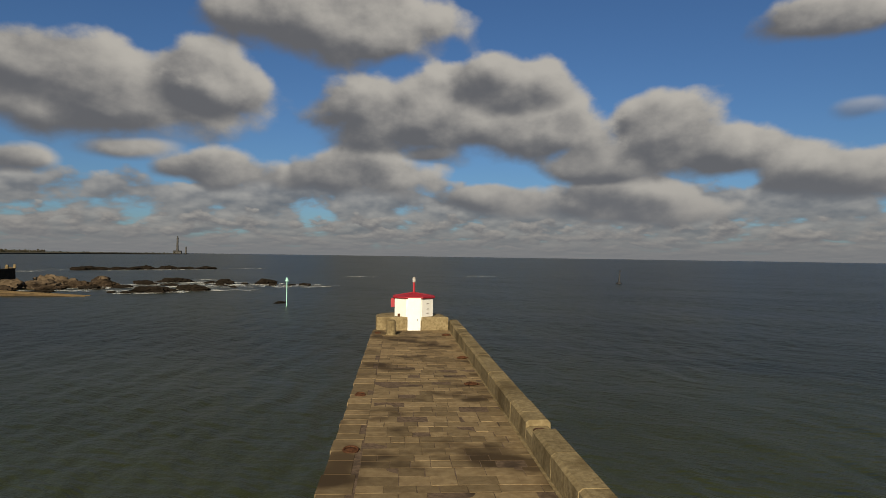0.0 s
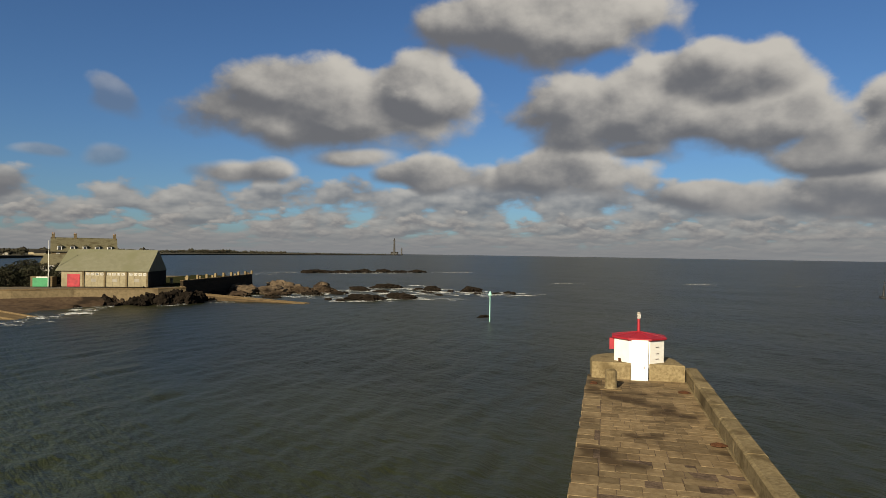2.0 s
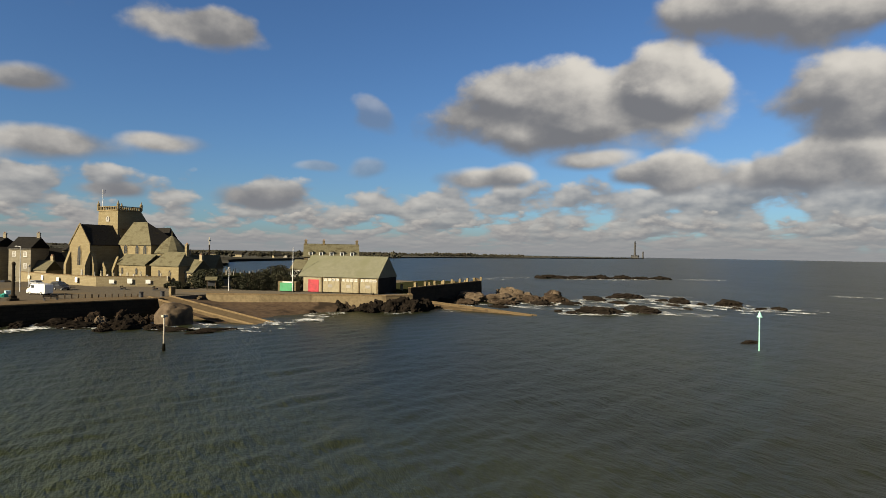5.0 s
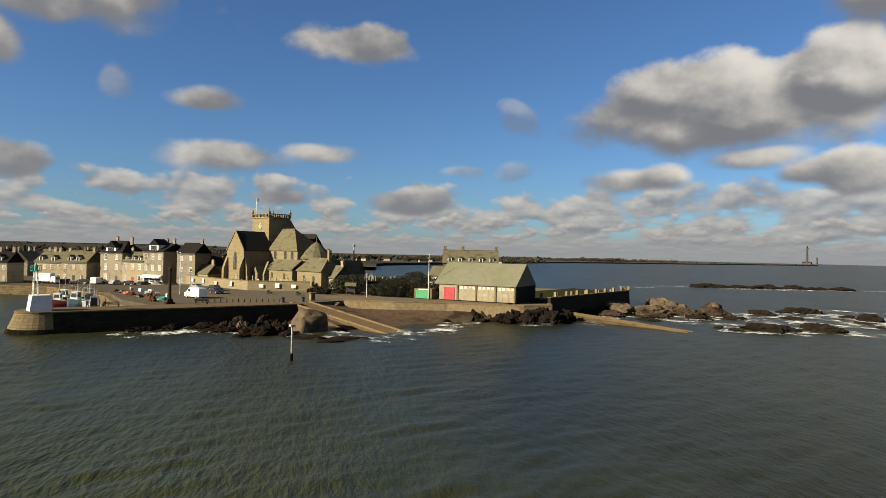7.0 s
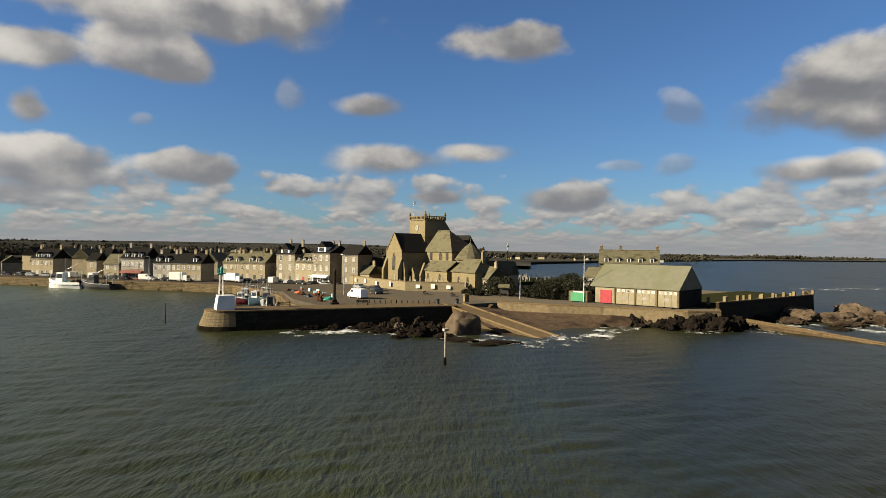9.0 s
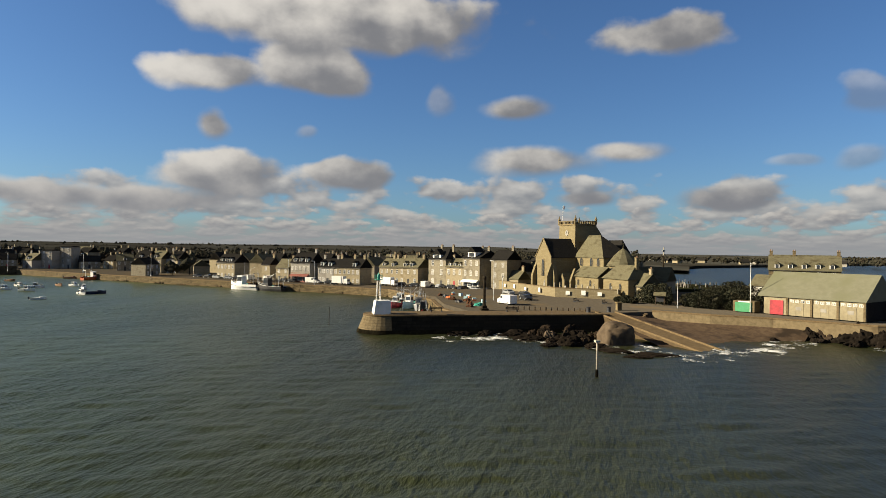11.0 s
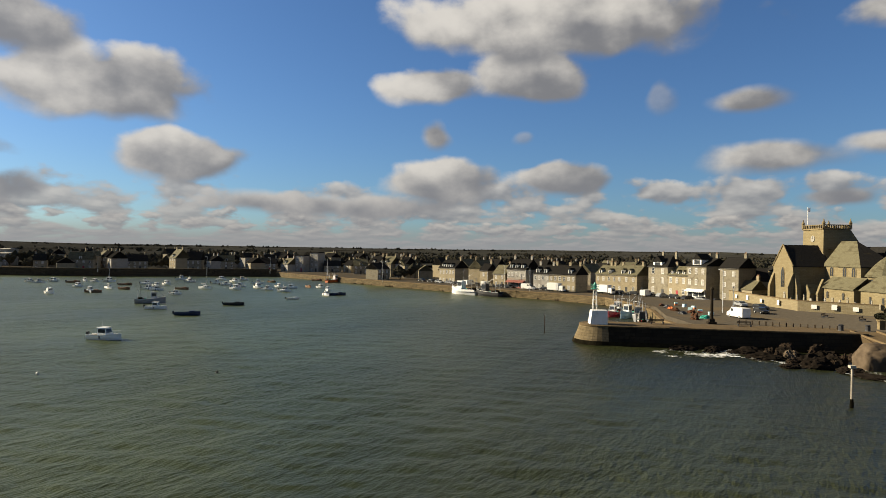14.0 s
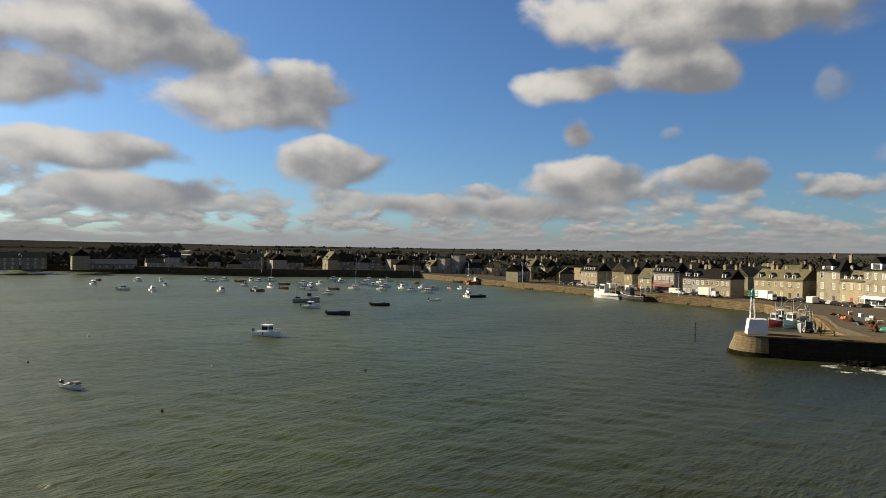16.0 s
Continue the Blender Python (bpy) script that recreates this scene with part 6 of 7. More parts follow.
# ---- boats ----
def hull_rings(L, B, H, draft=0.35, transom=0.75, sheer=0.35, flare=1.0):
    """Cross-sections of a hull from stern to bow along +x, outer skin."""
    rings = []
    n = 9
    for i in range(n):
        f = i / (n - 1)
        x = -L / 2 + L * f
        wide = B / 2 * (transom + (1 - transom) * math.sin(min(1, f * 1.7) * math.pi / 2)) * (1 - max(0, (f - 0.5) / 0.5) ** 2.3)
        wide = max(wide, 0.03)
        top = H * (1 + sheer * max(0, (f - 0.35) / 0.65) ** 2)
        low = -draft * (1 - max(0, (f - 0.7) / 0.3) ** 2)
        rings.append((x + (0.06 * L * f ** 3), wide, top, low))
    return rings


def boat_hull(L, B, H, **kw):
    s, inner = Shape(), []
    rings = []
    for x, w, top, low in hull_rings(L, B, H, **kw):
        rings.append([(x, -w, top), (x, -w * 0.93, top * 0.45), (x, -w * 0.62, low * 0.7), (x, 0, low), (x, w * 0.62, low * 0.7), (x, w * 0.93, top * 0.45), (x, w, top), (x, w * 0.86, top - 0.02), (x, w * 0.8, top * 0.62), (x, -w * 0.8, top * 0.62), (x, -w * 0.86, top - 0.02)])
    return s.loft(rings)


def boat_base(name, label, L, B, H, colour, m, group, band=None, **kw):
    e = thing(name, label, "boat", m, group)
    part("hull", boat_hull(L, B, H, **kw), colour, e)
    R = hull_rings(L, B, H, **kw)
    way = [(x, -w, z) for x, w, z, _ in R] + [(x, w, z) for x, w, z, _ in R[::-1]]
    g = Shape().loft([[(x, y - 0.045, z - 0.04), (x, y + 0.045, z - 0.04), (x, y + 0.045, z + 0.05), (x, y - 0.045, z + 0.05)] for x, y, z in way])
    part("gunwale", g, band or colour, e)
    return e


def cabin(e, x0, x1, w, z0, z1, colour, rake=0.5, roof=None):
    s = Shape().loft([[(x0, -w, z0), (x1 + rake, -w, z0), (x1 + rake, w, z0), (x0, w, z0)], [(x0 + 0.05, -w * 0.86, z1), (x1, -w * 0.86, z1), (x1, w * 0.86, z1), (x0 + 0.05, w * 0.86, z1)]])
    c = part("cabin", s, colour, e)
    part("cabin_roof", Shape().soft_box(x0 - 0.15, x1 + 0.15, -w * 0.95, w * 0.95, z1, z1 + 0.09, 0.03), roof or colour, c)
    h0, h1 = z0 + (z1 - z0) * 0.45, z0 + (z1 - z0) * 0.88
    for sg in (-1, 1):
        k = w * 0.935
        part("side_window", Shape().box(x0 + 0.2, x1 - 0.05, sg * k - 0.02, sg * k + 0.02, h0, h1), GLASS, c)
    fx = x1 + rake * 0.32
    part("windscreen", Shape().add([(fx + rake * .26, -w * .8, h0), (fx + rake * .26, w * .8, h0), (fx - rake * .2, w * .74, h1), (fx - rake * .2, -w * .74, h1), (fx + rake * .22, -w * .8, h0), (fx + rake * .22, w * .8, h0), (fx - rake * .24, w * .74, h1), (fx - rake * .24, -w * .74, h1)],
                                       [(0, 1, 2, 3), (7, 6, 5, 4), (0, 3, 7, 4), (1, 5, 6, 2)]), GLASS, c)
    return c


def bow_rail(e, L, B, H, z=0.55):
    r = Shape()
    R = hull_rings(L, B, H)
    for sg in (-1, 1):
        pts = [(x, sg * w * 0.9, t + z) for x, w, t, _ in R[5:]]
        for p, q in zip(pts, pts[1:]):
            r.tube(p, q, 0.025, n=5)
        for (x, w, t, _) in R[5:8]:
            r.tube((x, sg * w * 0.9, t), (x, sg * w * 0.9, t + z), 0.022, n=5)
    part("bow_rail", r, STEEL, e)


def motor_boat(m, L=6.0, colour=None, label="white cabin motor boat at its mooring", group="moored boats", house_colour=None):
    B, H = L * 0.38, L * 0.135
    e = boat_base("motor_boat", label, L, B, H, colour or HULL_WHITE, m, group)
    cabin(e, -L * 0.12, L * 0.14, B * 0.36, H * 0.65, H + L * 0.2, house_colour or HULL_WHITE, L * 0.06)
    part("foredeck", Shape().loft([[(L * 0.16, -B * .4, H * .95), (L * 0.16, B * .4, H * .95), (L * 0.16, B * .34, H * 1.2), (L * 0.16, -B * .34, H * 1.2)], [(L * 0.42, -B * .2, H * 1.05), (L * 0.42, B * .2, H * 1.05), (L * 0.42, B * .12, H * 1.22), (L * 0.42, -B * .12, H * 1.22)]]), house_colour or HULL_WHITE, e)
    bow_rail(e, L, B, H)
    part("outboard", Shape().soft_box(-L / 2 - 0.45, -L / 2 - 0.02, -0.2, 0.2, H * 0.5, H + 0.45, 0.08).box(-L / 2 - 0.3, -L / 2 - 0.12, -0.08, 0.08, -0.5, H * 0.5), BLACK, e, "dark outboard motor")
    part("aerial", Shape().tube((-L * 0.05, 0, H + L * 0.2), (-L * 0.07, 0, H + L * 0.2 + 1.5), 0.02, n=5), WHITE, e)
    part("fender", Shape().tube((0, -B * .5, H * .3), (0, -B * .5, H * .95), 0.12, n=8), NAVY, e)
    part("seat", Shape().soft_box(-L * 0.4, -L * 0.3, -B * 0.32, B * 0.32, H * 0.6, H * 0.95, 0.03), OFFWHITE, e)
    return e


def open_boat(m, L=6.0, colour=None, label="dark open workboat at its mooring", group="moored boats", box=True):
    B, H = L * 0.34, L * 0.12
    e = boat_base("open_boat", label, L, B, H, colour or BLACK, m, group, band=colour or BLACK)
    for f in (-0.25, 0.05, 0.25):
        part("thwart", Shape().box(L * f - 0.14, L * f + 0.14, -B * 0.42, B * 0.42, H * 0.75, H * 0.82), BARK, e)
    if box:
        part("engine_box", Shape().soft_box(L * 0.12, L * 0.34, -B * 0.28, B * 0.28, H * 0.6, H * 1.6, 0.06), colour or BLACK, e)
    part("outboard", Shape().soft_box(-L / 2 - 0.4, -L / 2 - 0.02, -0.18, 0.18, H * 0.5, H + 0.4, 0.08), BLACK, e)
    return e


def sail_boat(m, L=7.0, colour=None, label="small white sailing boat with a bare mast"):
    B, H = L * 0.3, L * 0.13
    e = boat_base("sailing_boat", label, L, B, H, colour or HULL_WHITE, m, "moored boats")
    cabin(e, -L * 0.1, L * 0.18, B * 0.32, H * 0.7, H + 0.55, HULL_WHITE, L * 0.05)
    part("mast", Shape().tube((L * 0.1, 0, H), (L * 0.1, 0, H + L * 1.15), 0.06, 0.045), STEEL, e)
    part("boom", Shape().tube((L * 0.1, 0, H + 1.1), (-L * 0.36, 0, H + 1.15), 0.05), STEEL, e)
    part("sail_cover", Shape().tube((L * 0.08, 0, H + 1.22), (-L * 0.34, 0, H + 1.25), 0.11, 0.08), NAVY, e)
    bow_rail(e, L, B, H)
    return e


def fishing_boat(m, L, colour, label, house_colour=None, group="fishing boats", gantry=True):
    B, H = L * 0.34, L * 0.16
    e = boat_base("fishing_boat", label, L, B, H, colour, m, group, band=WHITE, sheer=0.5)
    cabin(e, L * 0.05, L * 0.24, B * 0.3, H * 0.8, H + L * 0.24, house_colour or HULL_WHITE, L * 0.03)
    part("mast", Shape().tube((L * 0.06, 0, H + L * 0.24), (L * 0.06, 0, H + L * 0.62), 0.07, 0.04), STEEL, e)
    if gantry:
        g = Shape()
        for sg in (-1, 1):
            g.tube((-L * 0.4, sg * B * .36, H * .8), (-L * 0.38, sg * B * .3, H + L * 0.32), 0.07, n=6)
        g.tube((-L * 0.38, -B * .3, H + L * 0.32), (-L * 0.38, B * .3, H + L * 0.32), 0.07, n=6)
        part("gantry", g, STEEL, e, "steel stern gantry")
    part("boom", Shape().tube((L * 0.04, 0, H + L * 0.3), (-L * 0.36, 0, H + L * 0.5), 0.05, n=6), STEEL, e)
    part("winch", Shape().tube((-L * 0.14, -B * .25, H * 1.0), (-L * 0.14, B * .25, H * 1.0), L * 0.035, n=10), TEAL, e)
    for k, (x, y, top) in enumerate(((-0.3, 0.3, 0.5), (-0.1, -0.3, 0.42), (0.2, 0.2, 0.4), (-0.38, -0.25, 0.46))):
        part("pole", Shape().tube((L * x, B * y, H * 0.9), (L * x - 0.1, B * y * 0.7, H + L * top), 0.045, 0.025, n=5), STEEL if k % 2 else BARK, e)
    part("stay", Shape().tube((L * 0.06, 0, H + L * 0.6), (L * 0.52, 0, H * 1.4), 0.02, n=4), BLACK, e)
    part("stay", Shape().tube((L * 0.06, 0, H + L * 0.6), (-L * 0.42, 0, H + L * 0.32), 0.02, n=4), BLACK, e)
    heap = Shape()
    for k in range(7):
        heap.ball((-L * (0.24 + 0.025 * k), B * (0.18 * math.sin(k * 2.1)), H * (0.92 + 0.1 * (k % 3))), L * 0.05, 7, 5)
    part("net_heap", heap, WEED, e, "dark heap of nets and gear")
    for k in range(5):
        part("buoy_float", Shape().ball((-L * (0.2 + 0.05 * k), B * (0.2 - 0.1 * (k % 3)), H * 1.05), 0.2), ORANGE if k % 2 else RED, e)
    bow_rail(e, L, B, H, 0.7)
    return e


boat_d = motor_boat(pose(-118.5, -45.6, 0, 0, 0, 86), 6.4, label="white cabin motor boat moored in the outer harbour")
d = open_boat(pose(-69.5, -38.6, 0, 0, 0, 84), 3.5, HULL_WHITE, "small white open boat with red gear inside", box=False)
part("red_gear", Shape().soft_box(-0.2, 0.75, -0.4, 0.35, 0.3, 0.62, 0.08).ball((1.0, 0, 0.5), 0.28), RED, d, "red gear bag")
part("spray_hood", Shape().loft([[(0.3, -0.6, 0.5), (1.5, -0.45, 0.6), (1.5, 0.45, 0.6), (0.3, 0.6, 0.5)], [(0.5, -0.45, 0.85), (1.2, -0.3, 0.85), (1.2, 0.3, 0.85), (0.5, 0.45, 0.85)]]), OFFWHITE, d)
open_boat(pose(-161, -54, 0, 0, 0, 110), 5.8, NAVY, "dark blue open workboat moored in the harbour")
open_boat(pose(-190, -56, 0, 0, 0, 105), 5.6, BLACK, "dark open boat moored in the harbour")
fishing_boat(pose(-189, -82, 0, 0, 0, 120), 8.0, CAR_GREY, "grey fishing boat moored in the harbour", STEEL, "moored boats")
motor_boat(pose(-173, -70, 0, 0, 0, 100), 5.4)
open_boat(pose(-238.5, -40.0, 0, 0, 0, 118), 6.2, NAVY, "dark blue open boat moored in the inner harbour")
motor_boat(pose(-236, -43, 0, 0, 0, 40), 4.8)
open_boat(pose(-216, -48, 0, 0, 0, 120), 4.0, HULL_WHITE, "small white open boat with a dark rim")
mb = [motor_boat(pose(-262, -51, 0, 0, 0, 20), 5.2), motor_boat(pose(-213, -135, 0, 0, 0, 60), 5.6, label="white motor boat with a low cabin at its mooring"), sail_boat(pose(-255, -100, 0, 0, 0, 70), 6.6), open_boat(pose(-248, -106, 0, 0, 0, 80), 5.6, BRICK, "brown-red open boat at its mooring")]
berths = random.Random(11)
HARBOUR = [(-202, -173), (-203, -159), (-255, -206), (-230, -179), (-219, -208), (-244, -234), (-249, -214), (-271, -193), (-267, -185), (-277, -186), (-223, -127), (-249, -152), (-273, -173),
           (-286, -177), (-282, -169), (-243, -134), (-222, -125), (-241, -126), (-266, -143), (-244, -118), (-240, -112), (-264, -127), (-223, -94), (-275, -129), (-274, -138)]
INNER = [(-291, -114), (-280, -104), (-257, -88), (-273, -94), (-269, -84), (-258, -75), (-277, -78), (-251, -65), (-270, -70), (-281, -66), (-279, -60), (-335, -81), (-285, -164), (-316, -146), (-310, -138),
         (-321, -127), (-323, -117), (-298, -97), (-296, -130), (-305, -112), (-312, -96)]
for i, (x, y) in enumerate(HARBOUR + INNER):
    k = berths.random()
    src = mb[0] if k < 0.45 else mb[1] if k < 0.78 else mb[2] if k < 0.86 else mb[3]
    s = berths.uniform(0.85, 1.1)
    c = copy_thing(src, pose(x, y, 0, 0, 0, berths.gauss(75, 22)))
    c.scale = (s, s, s)
fishing_boat(pose(-190, 53.2, 0, 0, 0, -30), 7.5, RED, "red fishing boat moored inside the breakwater")
fishing_boat(pose(-188, 56.9, 0, 0, 0, -38), 8.5, SKYBLUE, "pale blue fishing boat with a white wheelhouse inside the breakwater")
fishing_boat(pose(-179.5, 57.9, 0, 0, 0, -18), 9.0, CAR_GREY, "blue-grey fishing boat with dark gear piled aft", OFFWHITE)
fishing_boat(pose(-197.5, 55.4, 0, 0, 0, -30), 8.5, BLACK, "dark fishing boat moored behind the others")
fishing_boat(pose(-170, 57.2, 0, 0, 0, 172), 7.5, BLACK, "dark fishing boat against the sandy quay", BLACK)
fishing_boat(pose(-325, -69, 0, 0, 0, 150), 9.0, ORANGE, "orange and white fishing boat at the inner quay")
trawler = fishing_boat(pose(-261.5, 4.8, 0, 0, 0, 232), 13.0, HULL_WHITE, "white trawler with a blue stripe moored at the town quay")
part("stripe", Shape().loft([[(x, sg * (w * 0.985 + 0.03), t * 0.62) for x, w, t, _ in hull_rings(13.0, 4.42, 2.08, sheer=0.5)] + [(x, sg * (w * 0.985 + 0.03), t * 0.5) for x, w, t, _ in hull_rings(13.0, 4.42, 2.08, sheer=0.5)[::-1]] for sg in (-1, 1)], cap=True), NAVY, trawler, "blue stripe along the hull")
fishing_boat(pose(-253.6, 14.6, 0, 0, 0, 232), 11.5, BLACK, "dark fishing boat with bare masts moored at the town quay", BLACK)
for i, (dx, dy) in enumerate([(-37, -64), (-49, -59), (-58, -33), (-35, -20), (-73, -75), (-64, -11), (-205, -43)]):
    solo("mooring_buoy", Shape().ball((0, 0, 0.06), 0.2, 10, 6).tube((0, 0, 0.2), (0, 0, 0.34), 0.04, n=6), WHITE if i % 2 == 0 else BLACK, "small round mooring buoy afloat", "buoy", pose(dx - 30, dy, 0), "mooring buoys")


# ---- vehicles ----
def car(m, colour, label, L=4.2, W=1.75, H=1.45, van=False):
    e = thing("van" if van else "car", label, "van" if van else "car", m, "parked vehicles")
    s = Shape()
    if van:
        prof = [(-L / 2, 0.35), (-L / 2, H * 0.96), (-L / 2 + 0.15, H), (L * 0.2, H), (L * 0.32, H * 0.66), (L * 0.47, H * 0.52), (L / 2, H * 0.4), (L / 2, 0.35)]
    else:
        prof = [(-L / 2, 0.35), (-L / 2 + 0.05, H * 0.6), (-L * 0.42, H * 0.66), (-L * 0.33, H * 0.97), (-L * 0.1, H), (L * 0.1, H * 0.96), (L * 0.25, H * 0.66), (L * 0.46, H * 0.55), (L / 2, H * 0.42), (L / 2, 0.35)]
    s.loft([[(x, -W / 2, z) for x, z in prof], [(x, W / 2, z) for x, z in prof]])
    b = part("body", s, colour, e)
    for sg in (-1, 1):
        if van:
            part("side_window", Shape().box(L * 0.08, L * 0.24, sg * W / 2 - 0.015, sg * W / 2 + 0.015, H * 0.62, H * 0.88), GLASS, b)
        else:
            part("side_window", Shape().box(-L * 0.3, L * 0.14, sg * W / 2 - 0.015, sg * W / 2 + 0.015, H * 0.68, H * 0.92), GLASS, b)
        for fx in (-0.3, 0.32):
            w = part("wheel", Shape().tube((L * fx, sg * (W / 2 - 0.2), 0.32), (L * fx, sg * (W / 2 + 0.02), 0.32), 0.32, n=14), TYRE, e)
            part("rim", Shape().tube((L * fx, sg * (W / 2 + 0.02), 0.32), (L * fx, sg * (W / 2 + 0.04), 0.32), 0.19, n=10), STEEL, w)
        part("headlight", Shape().box(L / 2 - 0.05, L / 2 + 0.02, sg * W * 0.38 - 0.14, sg * W * 0.38 + 0.14, H * 0.38, H * 0.46), OFFWHITE, e)
    part("windscreen", Shape().add([(L * (.33 if van else .255), -W * .42, H * .67), (L * (.33 if van else .255), W * .42, H * .67), (L * (.215 if van else .11), W * .4, H * .95), (L * (.215 if van else .11), -W * .4, H * .95),
                                    (L * .2, -W * .42, H * .67), (L * .2, W * .42, H * .67), (L * .1, W * .4, H * .93), (L * .1, -W * .4, H * .93)], [(0, 1, 2, 3), (0, 3, 7, 4), (1, 5, 6, 2), (3, 2, 6, 7)]), GLASS, b)
    return e


car(pose(-159.2, 75.6, QUAY_Z, 0, 0, 200), WHITE, "white delivery van parked on the quay", 5.2, 2.0, 2.3, True)
c1 = car(pose(-172, 84.5, QUAY_Z, 0, 0, 10), CAR_DARK, "dark parked car by the churchyard wall")
c2 = car(pose(-183, 88.0, QUAY_Z, 0, 0, 15), CAR_DARK, "black parked estate car by the churchyard wall", 4.6)
c3 = car(pose(-192, 86.0, QUAY_Z, 0, 0, 12), CAR_GREY, "grey parked car by the churchyard wall")
c4 = car(pose(-262, 29, TOWN_Z, 0, 0, 56), WHITE, "white parked van on the town quay", 4.9, 1.95, 2.2, True)
lorry = thing("lorry", "white box lorry parked on the town quay", "lorry", pose(-250, 39.5, TOWN_Z, 0, 0, 56), "parked vehicles")
part("box", Shape().soft_box(-3.2, 1.6, -1.15, 1.15, 0.8, 3.3, 0.05), WHITE, lorry)
part("cab", Shape().soft_box(1.7, 3.3, -1.05, 1.05, 0.5, 2.4, 0.2), WHITE, lorry)
part("windscreen", Shape().box(3.28, 3.33, -0.9, 0.9, 1.4, 2.1), GLASS, lorry)
for sg in (-1, 1):
    for fx in (-2.2, 2.4):
        part("wheel", Shape().tube((fx, sg * 0.85, 0.42), (fx, sg * 1.1, 0.42), 0.42, n=14), TYRE, lorry)
copy_thing(lorry, pose(-243.5, 56.5, TOWN_Z, 0, 0, 45))
spots = random.Random(9)
line = along([(-300, -22), (-276, 7), (-262, 25), (-248, 44), (-244, 60), (-232, 72)], 5.6)
for i, (x, y) in enumerate(line):
    if spots.random() < 0.8:
        copy_thing((c1, c2, c3, c3)[i % 4] if spots.random() < 0.85 else c4, pose(x + spots.uniform(-1.0, 1.0) - 2.5, y + spots.uniform(-1, 1) + 1.5, TOWN_Z, 0, 0, 53 + spots.choice((0, 90, 180)) + spots.uniform(-6, 6)))
for i in range(6):
    copy_thing((c2, c3, c1)[i % 3], pose(-240 + i * 5.0, 71 + i * 3.0, TOWN_Z, 0, 0, 34 + 90 * (i % 2)))

# the cemetery beyond the church
solo("cemetery", Shape().prism([(-240, 150), (-206, 146), (-190, 168), (-206, 186), (-240, 172)], 2.4, 4.1), GRASS, "raised cemetery ground by the shore", "cemetery", kind="structure")
for k in range(52):
    x, y = graves.uniform(-236, -198), graves.uniform(152, 170)
    h = graves.uniform(0.8, 1.7)
    s = Shape().soft_box(-0.4, 0.4, -0.1, 0.1, 0, h, 0.06)
    if k % 4 == 0:
        s.box(-0.1, 0.1, -0.08, 0.08, h, h + 0.9).box(-0.4, -0.1, -0.07, 0.07, h + 0.4, h + 0.58).box(0.1, 0.4, -0.07, 0.07, h + 0.4, h + 0.58)
    solo("gravestone", s, (STONE_B, OFFWHITE, DARK_SHADED)[k % 3], ("grey", "pale", "dark")[k % 3] + " upright stone grave marker in the cemetery", "gravestone", pose(x, y, 4.08, 0, 0, graves.uniform(-60, -20)), "cemetery gravestones")

# ---- quay furniture ----
col = thing("stone_column", "tall stone column, coloured dark as in shade, on a stepped base", "monument", pose(-144.8, 66.3, QUAY_Z))
# column blackened in colour to stand in for its unlit side
part("base", Shape().soft_box(-0.8, 0.8, -0.8, 0.8, 0, 0.45, 0.05).soft_box(-0.5, 0.5, -0.5, 0.5, 0.45, 1.0, 0.05), DARK_SHADED, col)
part("shaft", Shape().lathe([(0.38, 1.0), (0.3, 1.4), (0.25, 6.6), (0.33, 6.8), (0.33, 7.0), (0.16, 7.3)], 10), DARK_SHADED, col)


def lamp(x, y, h, label, z=TOWN_Z, arm=1.2, turn=0, globe=False):
    e = thing("street_lamp", label, "street lamp", pose(x, y, z, 0, 0, turn), "street lamps")
    part("pole", Shape().tube((0, 0, 0), (0, 0, h), 0.11, 0.07), STEEL, e)
    if globe:
        part("globe", Shape().ball((0, 0, h + 0.22), 0.28, 10, 6), OFFWHITE, e)
    else:
        part("arm", Shape().tube((0, 0, h), (arm, 0, h + 0.15), 0.06), STEEL, e)
        part("head", Shape().soft_box(arm - 0.3, arm + 0.4, -0.14, 0.14, h + 0.08, h + 0.22, 0.03), STEEL, e)
    return e


lamp(-171.0, 75.6, 10.0, "tall grey street lamp on the quay", turn=200, z=QUAY_Z)
lamp(-148.0, 113.4, 5.4, "street lamp with a white globe by the hedge", globe=True, z=QUAY_Z)
lamp(-250, 30, 8.5, "tall street lamp on the town quay", turn=-37)
lamp(-190, 83.5, 5.0, "short post lamp on the quay", globe=True, z=QUAY_Z)
for x, y in ((-330, -75), (-350, -115), (-345, -150), (-322, -200), (-312, -260), (-285, -35), (-262, 20)):
    lamp(x - 4, y, 9.0, "tall lamp post along the harbour road", turn=-20)
sign = thing("shelter_sign", "small roofed notice board on two posts by the hedge", "notice board", pose(-154.5, 112.5, QUAY_Z, 0, 0, 50))
part("roof", roof_shape(2.6, 1.2, 2.5, 3.1, 0.15), ROOF_STONE, sign)
for x in (-1.0, 1.0):
    part("post", Shape().box(x - 0.1, x + 0.1, 0.5, 0.7, 0, 2.5), BARK, sign)
part("panel", Shape().box(-0.9, 0.9, 0.55, 0.62, 0.9, 2.2), BLACK, sign)
flag = thing("flag_pole", "bare white flag pole beside the boat shed", "flag pole", pose(-136.2, 123.6, 3.6))
part("pole", Shape().tube((0, 0, 0), (0, 0, 10.6), 0.09, 0.05), WHITE, flag)
part("finial", Shape().ball((0, 0, 10.65), 0.12), WHITE, flag)
cal = thing("calvary", "tall dark stone cross in the far churchyard", "cross", pose(-232, 158, 2.5, 0, 0, -50))
part("shaft", Shape().lathe([(0.42, 1.5), (0.34, 4.0), (0.26, 12.6)], 8), DARK_SHADED, cal)
